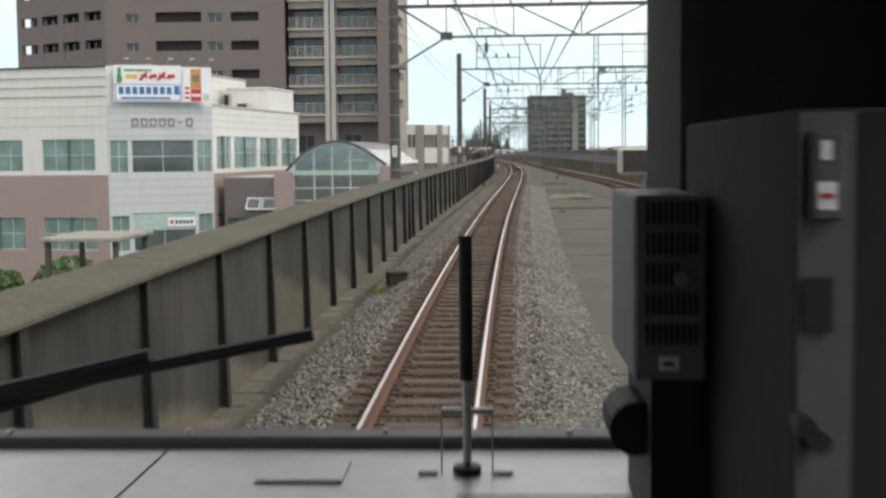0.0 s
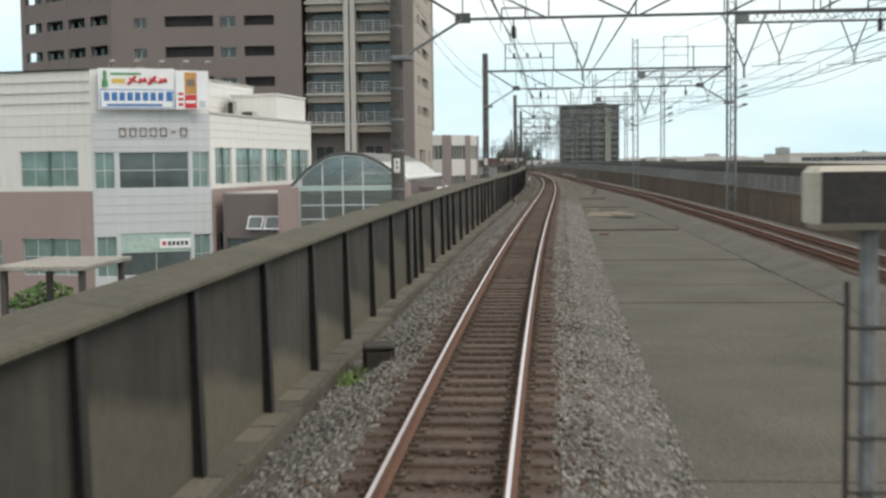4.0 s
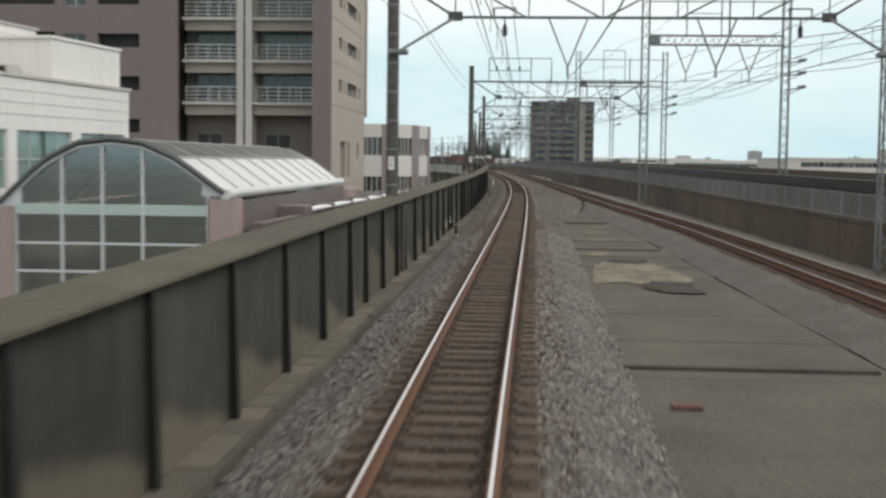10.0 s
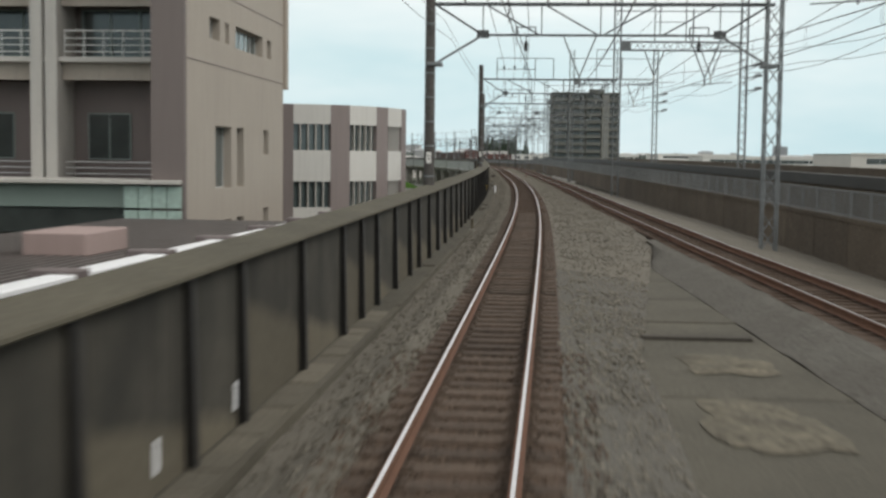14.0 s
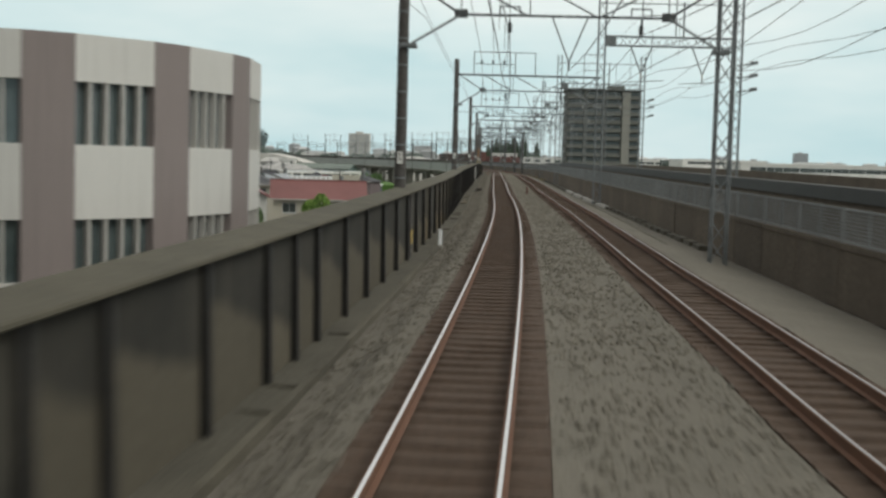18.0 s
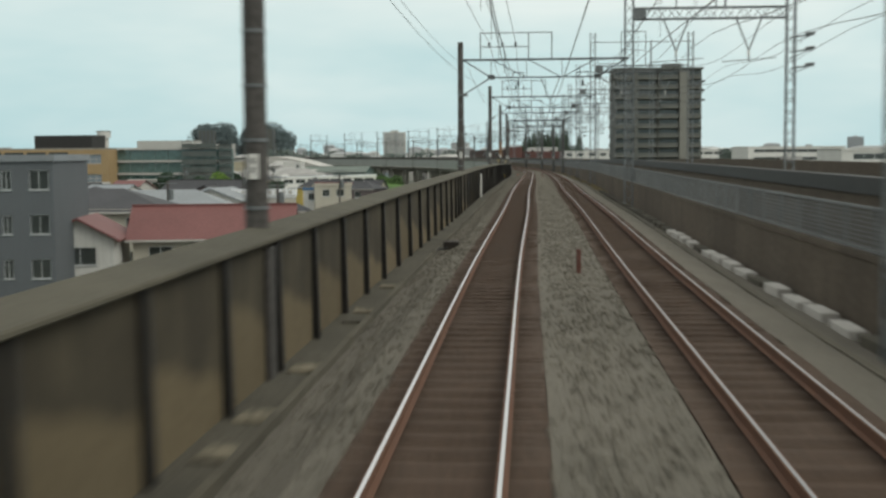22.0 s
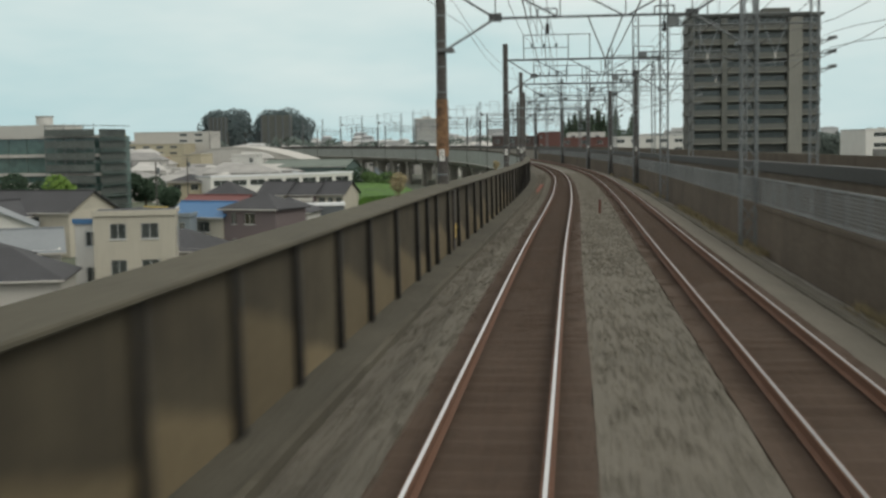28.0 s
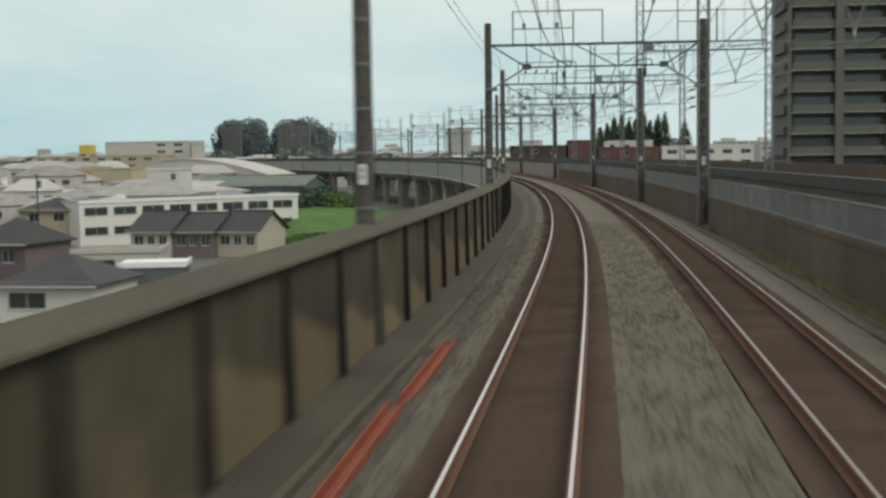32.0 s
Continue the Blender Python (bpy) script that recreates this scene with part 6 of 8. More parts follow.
window(boxy, Matrix.Translation((6.1, 0, 0)) @ Matrix.Rotation(radians(90), 4, "Z"), 2.6, 3.9, -4.6, -2.9, 1, 1, M["alu"], M["dimglass"], depth=-0.06)
house((-49.6, 380.4), (-46.65, 380.0), 6.0, -2.5, -2.5, "flat", M["plasterwhite"], M["roofdark"], "low white house wing with a bright blue roof edge", ((0.3, 0.65),), 2, trim=M["roofblue"])
terrace = house((-45.2, 323.7), (-37.8, 325.3), 8, -1.9, -1.9, "flat", M["pale"], M["roofred"], "pale grey house with a white balustraded roof terrace", ((0.1, 0.2), (0.55, 0.7)), 2, trim=M["signwhite"])
for size in ((-0.15, 7.75, -0.3, -0.2, -1.72, -1.0), (7.6, 7.75, -0.2, 7.5, -1.72, -1.0), (-0.2, 7.8, -0.34, -0.16, -0.98, -0.88)):
    block(terrace, Matrix(), size, M["signwhite"], "balustrade", "white terrace balustrade")
for k in range(9):
    block(terrace, Matrix(), (0.1 + 0.84 * k, 0.55 + 0.84 * k, -0.312, -0.302, -1.6, -1.1), M["pale"], "balustrade_panel")
block(terrace, Matrix(), (6.4, 7.6, -0.55, 0.0, GROUND, -2.2), M["plaster"], "bay", "cream projecting bay")
house((-55.5, 366.0), (-45.6, 369.0), 8, -5.5, -3.7, "hip", M["pale"], M["roofdark"], "house with a broad dark hipped tile roof", ((0.3, 0.5),), 1)
house((-92.0, 430.0), (-72.0, 427.0), 10, -4.1, -1.9, "long", M["plaster"], M["roofdark"], "large house with a long dark tile roof", ((0.1, 0.2), (0.4, 0.5), (0.7, 0.8)), 1)
house((-57.6, 422.4), (-51.0, 420.2), 4.6, -4.35, -2.95, "long", M["plaster"], M["roofblue"], "cream house with a bright blue metal roof", ((0.5, 0.75),), 2)
house((-57.0, 411.3), (-55.1, 414.5), 4, -3.35, -3.35, "flat", M["yellowwall"], M["roofdark"], "narrow house with a bright yellow wall and dark windows", ((0.1, 0.22), (0.36, 0.58)), 2)
house((-50.9, 420.4), (-44.4, 418.4), 6, -3.4, -2.1, "hip", M["tan"], M["roofdark"], "mauve two-storey house with a dark hipped roof", ((0.15, 0.25), (0.4, 0.6)), 2)
house((-50.0, 393.0), (-43.6, 392.4), 7, -5.6, -4.1, "hip", M["pale"], M["roofdark"], "low house with a dark grey hipped tile roof", ((0.3, 0.6),), 1)
house((-55.6, 417.0), (-53.6, 417.2), 3, -4.2, -4.2, "flat", M["paleblue"], M["roofdark"], "narrow pale blue-white house beside the yellow wall", ((0.4, 0.7),), 2)
house((-73.0, 476.0), (-67.0, 475.2), 7, -4.4, -2.4, "hip", M["tan"], M["roofdark"], "dark mauve house with a dark pyramid roof", ((0.2, 0.4), (0.6, 0.8)), 2)
house((-59.6, 430.5), (-52.0, 428.5), 5, -3.9, -2.6, "long", M["pale"], M["roofred"], "house with a dull maroon roof behind the blue-roofed one", ((0.3, 0.6),), 2)
house((-57.5, 454.0), (-50.4, 454.2), 8, -5.8, -4.1, "hip", M["plasterwhite"], M["roofdark"], "white house with a grey hipped roof", ((0.1, 0.5),), 2)
house((-52.5, 463.0), (-47.7, 464.5), 5, -5.5, -5.5, "flat", M["slate"], M["signwhite"], "small grey outbuilding with a white roof", (), 1, trim=M["signwhite"])
house((-93.0, 538.0), (-69.3, 565.0), 9, -3.4, -3.4, "flat", M["white"], M["roofgrey"], "long white two-storey apartment row", tuple((0.02 + 0.122 * i, 0.118 + 0.122 * i) for i in range(8)), 2, "apartment_row", trim=M["signwhite"])
for x, d, k in ((-77.8, 0.15, "pale"), (-72.1, -0.1, "tan"), (-66.4, 0.1, "plaster")):
    house((x, 521.0 + d), (x + 5.5, 520.2 + d), 8, -6.2, -4.1 + d, "long", M[k], M["roofdark"], "two-storey row house with a dark grey tile roof", ((0.08, 0.32), (0.42, 0.6), (0.72, 0.92)), 2, "row_house", "row houses before the white apartment row")
house((-64.0, 478.0), (-56.5, 480.0), 7, -5.6, -4.2, "flat", M["pale"], M["concrete"], "low pale flat-roofed workshop among the houses", ((0.2, 0.5),), 1)
house((-104.0, 610.0), (-80.5, 606.0), 10, -2.6, -1.0, "long", M["teal"], M["roofgreen"], "long shed with a dull green roof", ((0.1, 0.3),), 1, "green_shed")
M["orangepanel"] = mat("orange_panel", (0.42, 0.21, 0.09), 0.7, 0.5, 6, 0.2, 0.03)
lowblock = house((-152.0, 640.0), (-131.0, 640.0), 10, 0.4, 0.4, "flat", M["ochreyellow"], M["concrete"], "yellow-cream low block with an orange panel", ((0.1, 0.2), (0.4, 0.5)), 2, "low_block")
block(lowblock, Matrix(), (7.2, 11.4, -0.16, -0.02, -4.0, -0.2), M["orangepanel"], "panel", "orange wall panel")
house((-105.4, 590.0), (-99.2, 590.5), 7, 0.6, 0.6, "flat", M["plasterwhite"], M["concrete"], "white box-shaped house with a square window", ((0.7, 0.85),), 1)

# school and office blocks further off
ochre = thing("ochre_building", Matrix(), "ochre tiled office block with large dark windows and a dark penthouse", "building")
m, w = front((-175.5, 503.0), (-131.0, 499.5))
holes = [(0.7 + 6.6 * i, 6.5 + 6.6 * i, z, z + 4.3) for i in range(5) for z in (0.1, -4.6, -9.3)] + [(37.6, 42.6, 1.2, 3.8), (37.6, 42.6, -3.8, -1.6)]
wall(ochre, m, 0, w, GROUND, 5.1, holes, M["ochre"], thick=0.4)
for x in holes:
    window(ochre, m, *x, 3, 2, M["post"] if x[0] < 35 else M["pale"], M["dimglass"] if x[0] < 35 else M["paleblue"], depth=0.25, bar=0.14)
block(ochre, m, (0, w, 0.4, 14, GROUND, 5.0), M["dark"], "core")
block(ochre, m, (0, w, 0.1, 14.2, 5.1, 5.5), M["concrete"], "roof")
block(ochre, m, (22, 39, 2.0, 10, 5.5, 9.0), M["post"], "penthouse", "dark clad penthouse")
under(part("side_wall", boxes((w - 0.3, w + 0.02, 0.42, 14, GROUND, 5.05)), M["ochre"]), ochre, m)
M["bandglass"] = glass("dark_green_glass", (0.075, 0.125, 0.115))
school = thing("school_block", Matrix(), "long block with green glass bands and pale balcony edges", "building")
m, w = front((-130.5, 505.0), (-101.5, 503.5))
for k in range(5):
    z = 4.9 - 3.4 * k
    block(school, m, (0, w, -0.6, 0.4, z, z + 0.55), M["pale"], "balcony_edge", "pale balcony edge")
    for i in range(8):
        block(school, m, (w * i / 8 + 0.1, w * (i + 1) / 8 - 0.1, 0.1, 0.25, z - 2.75, z - 0.05), M["bandglass"], "window_band", "green glass band")
        block(school, m, (w * i / 8 - 0.1, w * i / 8 + 0.1, 0.0, 0.3, z - 2.8, z), M["teal"], "mullion")
block(school, m, (0, w, 0.3, 12, GROUND, 5.2), M["teal"], "core")
block(school, m, (4, 20, 4, 11, 5.2, 7.4), M["pale"], "roof_house", "pale roof house")
M["mesh"] = mat("scaffold_mesh", (0.115, 0.13, 0.122), 0.9, 0.4, 5, 0.4, 0.1)
scaf = thing("scaffolding", m @ Matrix.Translation((w - 9.5, -2.2, 0)), "grey netted scaffolding standing against the block", "scaffolding")
for i in range(6):
    part("standard", rods(((1.9 * i, 0, GROUND), (1.9 * i, 0, 7.5), 0.06)), M["galv"], scaf)
for k in range(8):
    part("platform", boxes((-0.2, 9.7, 0.05, 1.2, GROUND + 2.1 * k + 1.9, GROUND + 2.1 * k + 2.0)), M["mesh"], scaf)
for k in range(8):
    part("netting", boxes((-0.1, 9.6, -0.12, -0.1, GROUND + 2.1 * k + 0.1, GROUND + 2.1 * k + 1.35)), M["mesh"], scaf, "dark netting")
for k in range(8):
    part("netting", boxes((9.75, 9.77, 1.4, 12.0, GROUND + 2.1 * k + 0.1, GROUND + 2.1 * k + 1.35)), M["mesh"], scaf, "dark netting")
    part("platform", boxes((9.8, 10.8, 1.4, 12.0, GROUND + 2.1 * k + 1.9, GROUND + 2.1 * k + 2.0)), M["mesh"], scaf)
hall = thing("sports_hall", front((-158.0, 682.0), (-112.0, 676.0))[0], "large pale hall with a shallow curved roof", "building")
bm = bmesh.new()
ring = [[bm.verts.new((48 * i / 12, y, -1.9 + 4.4 * math.sin(math.pi * i / 12))) for i in range(13)] for y in (0, 16)]
base = [[bm.verts.new((48 * i / 12, y, -2.2 + 4.4 * math.sin(math.pi * i / 12))) for i in range(13)] for y in (0, 16)]
for i in range(12):
    bm.faces.new((ring[0][i], ring[0][i + 1], ring[1][i + 1], ring[1][i]))
    bm.faces.new((base[0][i + 1], base[0][i], base[1][i], base[1][i + 1]))
    bm.faces.new((base[0][i], base[0][i + 1], ring[0][i + 1], ring[0][i]))
part("roof", bm, M["pale"], hall, "pale curved roof")
part("wall", boxes((0.2, 47.8, 0.3, 15.7, GROUND, -2.2)), M["pale"], hall)
bm = bmesh.new()
for i in range(12):
    v = [bm.verts.new(p) for p in ((48 * i / 12, 0.25, -2.3), (48 * (i + 1) / 12, 0.25, -2.3), (48 * (i + 1) / 12, 0.25, -2.15 + 4.4 * math.sin(math.pi * (i + 1) / 12)), (48 * i / 12, 0.25, -2.15 + 4.4 * math.sin(math.pi * i / 12)))]
    bm.faces.new(v)
part("end_wall", bm, M["pale"], hall)
tank = thing("water_tower", Matrix.Translation((-231, 747, -1.2)), "pale water tower on a roof far off", "water tower")
part("shaft", rods(((0, 0, GROUND), (0, 0, 13.0), 2.2), sides=14), M["pale"], tank)
part("tank", rods(((0, 0, 13.0), (0, 0, 16.0), 3.2), sides=16), M["plasterwhite"], tank)
part("rim", rods(((0, 0, 15.9), (0, 0, 16.3), 3.5), sides=16), M["seam"], tank)

house((-270.0, 853.0), (-214.0, 851.0), 16, 3.6, 3.6, "flat", M["ochreyellow"], M["concrete"], "long pale cream factory with dark windows far off", tuple((0.04 + 0.12 * i, 0.1 + 0.12 * i) for i in range(8)), 2, "factory", sills=False)
house((-244.0, 866.0), (-206.0, 865.0), 14, 9.2, 9.2, "flat", M["pale"], M["concrete"], "pale grey taller factory block far off", ((0.6, 0.7), (0.8, 0.9)), 2, "factory", sills=False)
ytank = thing("rooftop_tank", Matrix.Translation((-248.0, 858.0, 3.75)), "bright yellow square rooftop tank", "tank")
part("tank", boxes((-2.6, 2.6, -2.4, 2.4, 0.6, 4.6), bevel=0.2), mat("tank_yellow", (0.55, 0.45, 0.09), 0.6, 0.4, 6, 0.2, 0.03), ytank)
for x in (-2.3, 1.9):
    part("stand", boxes((x, x + 0.4, -2.2, 2.2, 0, 0.6)), M["galv"], ytank)

# apartment block on the right
M["blockpale"] = mat("block_pale_grey", (0.23, 0.225, 0.20), 0.8, 0.2, 6, 0.15, 0.05, streak=0.2)
M["blockgrey"] = mat("block_grey", (0.125, 0.128, 0.115), 0.8, 0.2, 6, 0.15, 0.05, streak=0.2)
flats = thing("apartment_block", front((4.8, 553.0), (30.6, 555.0))[0], "twelve-storey grey apartment block with rows of balconies", "building")
for k in range(12):
    z = -6.6 + 2.87 * k
    part("balcony_slab", boxes((0, 25.8, -1.4, 0.2, z - 0.2, z)), M["blockpale"], flats)
    for i in range(4):
        part("balcony_parapet", boxes((0.3 + 6.45 * i, 6.15 + 6.45 * i, -1.4, -1.28, z, z + 1.0)), M["blockgrey"], flats)
        part("window", boxes((0.7 + 6.45 * i, 5.7 + 6.45 * i, 0.1, 0.16, z + 0.05, z + 2.05)), M["dimglass"], flats)
        part("divider", boxes((6.45 * i - 0.1, 6.45 * i + 0.1, -1.35, 0.18, z, z + 2.6)), M["blockgrey"], flats)
    part("side_balcony", boxes((-0.5, 0.0, 1.5, 12.0, z - 0.2, z + 0.9)), M["blockgrey"], flats)
part("core", boxes((0, 25.8, 0.2, 15, GROUND, 27.6)), M["blockgrey"], flats)
part("stair_tower", boxes((19.2, 21.9, -1.75, 0.3, GROUND, 27.2)), M["blockpale"], flats, "pale vertical stair tower")
part("stair_tower", boxes((5.9, 7.0, -1.7, 0.3, GROUND, 27.2)), M["blockgrey"], flats, "grey vertical stair tower")
part("roof", boxes((-0.4, 26.2, -1.5, 15.3, 27.6, 28.1)), M["blockgrey"], flats)
part("roof_house", boxes((15, 20.5, 4, 9, 28.1, 29.6)), M["blockgrey"], flats)

# red brick works and white sheds ahead
for p, q, deep, top, k, label in (((-30.5, 702), (-15, 704), 12, 3.5, "brick", "red brick building far ahead"), ((-38, 700), (-31, 701), 10, 5.4, "brick", "taller red brick block with a small roof house"),
                                  ((-53, 699), (-38.6, 700), 10, 4.2, "brickdark", "low dark brown brick building far ahead"), ((-29, 716), (-17, 718), 8, 5.2, "plasterwhite", "pale flat-roofed building behind the brick works"),
                                 
                                  ((-14.4, 706), (9, 711), 12, 3.6, "plasterwhite", "low white shed far ahead"), ((18, 700), (50, 708), 16, 3.9, "plasterwhite", "low white factory building"),
                                  ((54, 640), (90, 650), 16, 4.6, "plasterwhite", "low white factory building"), ((48, 430), (86, 436), 15, 3.4, "plasterwhite", "long white low building beyond the wall"),
                                  ((60, 300), (110, 310), 18, 4.0, "pale", "pale flat-roofed building beyond the wall"), ((150, 520), (190, 530), 20, 9.0, "pale", "pale grey block beyond the wall")):
    n = int(math.hypot(q[0] - p[0], q[1] - p[1]) / 4)
    house(p, q, deep, top, top, "flat", M[k], M["concrete"], label, tuple((i / n + 0.06, i / n + 0.17) for i in range(n)), 2, "works_building", sills=False)

# ---- trees ----
def crown(rng, count, centre, radii, size, lobes=7):
    """Many small leaf pieces gathered in uneven lobes."""
    at = [(Vector((rng.uniform(-0.6, 0.6), rng.uniform(-0.6, 0.6), rng.uniform(-0.55, 0.6))), rng.uniform(0.35, 0.62)) for _ in range(lobes)]
    verts, faces = [], []
    for _ in range(count):
        c, r = rng.choice(at)
        d = Vector((rng.gauss(0, 1), rng.gauss(0, 1), rng.gauss(0, 1))).normalized() * r * rng.uniform(0.55, 1.0) ** 0.4
        p = Vector(((c.x + d.x) * radii[0], (c.y + d.y) * radii[1], (c.z + d.z) * radii[2])) + Vector(centre)
        u = Vector((rng.gauss(0, 1), rng.gauss(0, 1), rng.gauss(0, 1))).normalized()
        v = u.orthogonal().normalized()
        s = size * rng.uniform(0.6, 1.5)
        k = len(verts)
        verts += [p - u * s, p + v * s * 0.6, p + u * s, p - v * s * 0.6]
        faces.append((k, k + 1, k + 2, k + 3))
    me = bpy.data.meshes.new("crown")
    me.from_pydata(verts, [], faces)
    return me


def tree(x, y, height, radii, leaf, label, seed, size=0.3, count=1400, name="tree", base=GROUND, bush=False):
    rng = random.Random(seed)
    t = thing(name, Matrix.Translation((x, y, base)), label, name)
    top = height - radii[2]
    bm = bmesh.new()
    rod(bm, (0, 0, 0), (0.1, 0.05, top), 0.05 * radii[0] + 0.08, 8, 0.04)
    part("trunk", bm, M["bark"], t)
    for i in range(5):
        a = i * 1.26 + rng.random()
        bm = bmesh.new()
        rod(bm, (0, 0, top * 0.6), (radii[0] * 0.6 * math.cos(a), radii[1] * 0.6 * math.sin(a), top + radii[2] * rng.uniform(-0.2, 0.4)), 0.07, 6, 0.02)
        part("limb", bm, M["bark"], t)
    me = crown(rng, count, (0, 0, height * 0.5 if bush else top), (radii[0], radii[1], height * 0.5) if bush else radii, size, 14 if bush else 8)
    me.materials.append(M[leaf])
    ob = new("crown", me)
    ob.parent = t
    return t


tree(-26.5, 41.0, 5.9, (2.2, 2.0, 1.5), "leaf", "round green street tree beside the shopping building", 1, 0.16, 1800)
tree(-31.0, 40.0, 5.2, (1.8, 1.6, 1.2), "leaf", "small green street tree", 2, 0.16, 1400)
tree(-16.6, 198.5, 9.9, (1.7, 1.7, 2.6), "lime", "bright green leafy tree standing close below the parapet", 5, 0.15, 4200)
tree(-21.4, 193.0, 9.5, (2.1, 2.0, 2.8), "leaf", "broad green tree beside the viaduct", 3, 0.16, 4600)
tree(-25.5, 190.5, 9.2, (2.0, 2.0, 3.0), "leafdark", "dark evergreen tree beside the viaduct", 7, 0.16, 4200)
tree(-19.4, 187.5, 7.2, (1.6, 1.5, 1.6), "lime", "low yellow-green bush beside the viaduct", 4, 0.14, 2600)
tree(-40.2, 321.0, 7.0, (1.9, 1.7, 2.1), "leafdark", "dark garden shrub by the white terrace house", 8, 0.16, 3000)
tree(-43.3, 320.0, 8.0, (0.85, 0.85, 3.0), "leafdark", "narrow dark garden conifer", 9, 0.15, 2200)
tree(-42.0, 320.2, 7.4, (0.8, 0.8, 2.8), "leafdark", "narrow dark garden conifer", 13, 0.15, 2000)
tree(-99.4, 518.5, 7.8, (3.6, 3.3, 3.0), "leafdark", "round dark tree beside the scaffolded block", 14, 0.28, 3000)
tree(-79.0, 478.0, 6.4, (2.4, 2.2, 2.0), "leafdark", "low dark tree between houses", 15, 0.24, 2200)
tree(-80.0, 604.0, 6.0, (6.0, 4.0, 3.0), "leafdark", "dark bushes at the far end of the grassy bank", 31, 0.4, 1800, bush=True)
tree(-71.0, 603.0, 5.6, (5.0, 4.0, 3.0), "leaf", "green bushes at the far end of the grassy bank", 32, 0.4, 1800, bush=True)
tree(-86.0, 455.0, 8.6, (3.0, 3.0, 2.6), "lime", "round bright green tree in front of the school block", 10, 0.24, 3200)
tree(-112.0, 492.0, 8.0, (3.6, 3.4, 2.8), "leafdark", "dark round tree between houses", 11, 0.24, 3000)
tree(-96.0, 470.0, 7.4, (3.2, 3.0, 2.4), "leafdark", "dark round tree between houses", 12, 0.24, 3000)


def conifer(x, y, height, wide, seed):
    rng = random.Random(seed)
    t = thing("conifer", Matrix.Translation((x, y, GROUND)), "dark green conifer in a dense row far ahead", "tree", "row of conifers")
    part("trunk", rods(((0, 0, 0), (0, 0, height * 0.95), 0.3)), M["bark"], t)
    verts, faces = [], []
    for _ in range(1500):
        z = height * (1 - rng.random() ** 0.6 * 0.9)
        r = wide * (1 - z / height) * rng.uniform(0.5, 1.1) + 0.1
        a = rng.uniform(0, math.tau)
        p = Vector((r * math.cos(a), r * math.sin(a), z))
        out_ = Vector((math.cos(a), math.sin(a), -0.5)) * 0.7
        sidew = Vector((-math.sin(a), math.cos(a), 0)) * 0.45
        k = len(verts)
        verts += [p - sidew, p + out_, p + sidew, p - out_ * 0.4]
        faces.append((k, k + 1, k + 2, k + 3))
    me = bpy.data.meshes.new("crown")
    me.from_pydata(verts, [], faces)
    me.materials.append(M["conifer"])
    ob = new("crown", me)
    ob.parent = t


for i in range(14):
    conifer(-33 + 1.42 * i + (i * 7 % 3) * 0.4, 752 + (i * 5 % 7), 20.0 + (i * 11 % 5) * 0.7 + 0.14 * i, 5.4, 40 + i)
conifer(-8.3, 757, 21.5, 6.2, 56)
for i, (x, y) in enumerate(((46, 770), (62, 760), (74, 740), (-18, 780), (110, 640), (128, 655), (118, 470), (140, 480))):
    tree(x, y, 13 + i % 4, (9.0, 6.0, 4.2), "leafhaze", "broad tree far beyond the wall, leaves paled for haze", 60 + i, 0.5, 3000)

# two wooded clumps with slabs of flats in front, far off on the left
for i, (x, y, w, top) in enumerate(((-410, 1500, 44, 44), (-351, 1500, 56, 45))):
    clump = thing("wooded_block", Matrix.Translation((x, y, GROUND)), "wooded block of flats far off, rounded tree crowns blued for haze", "far block")
    part("wall", boxes((-w / 2 + 9, w / 2 - 17, -11, -6, 0, top - 5)), M["blockgrey"], clump)
    for k in range(5):
        part("pier", boxes((-w / 2 + 9 + (w - 27.2) / 4 * k, -w / 2 + 10.2 + (w - 27.2) / 4 * k, -12.2, -11, 0, top - 5)), M["slate"], clump)
    me = crown(random.Random(70 + i), 14000, (0, 4, top * 0.52), (w * 0.58, 12, top * 0.54), 1.2, 34)
    me.materials.append(M["leafbluehaze"])
    ob = new("crown", me)
    ob.parent = clump

# ---- the town beyond: many small houses, roofs and woods in a few joined meshes ----
rng = random.Random(11)
KEEP = [(-40, 250, 14), (-46, 238, 9), (-27, 258, 12), (-78, 358, 24), (-48, 304, 15), (-41, 318, 9), (-43, 331, 9), (-44, 274, 12), (-84, 398, 16), (-72, 395, 13), (-58, 388, 10), (-45, 374, 10), (-45, 380, 9), (-54, 424, 10), (-44, 430, 12), (-33, 426, 9), (-33, 448, 8), (-85, 554, 22),
        (-70, 522, 16), (-52, 525, 14), (-60, 560, 22), (-66, 590, 20), (-53, 456, 10), (-51, 465, 7), (-60, 481, 8), (-62, 440, 9), (-53, 439, 10), (-44, 394, 9), (-54, 414, 8), (-68, 478, 8), (-66, 451, 8), (-99, 518, 7), (-140, 505, 36), (-110, 508, 26), (-90, 640, 40), (-21, 193, 9)]
made = 0
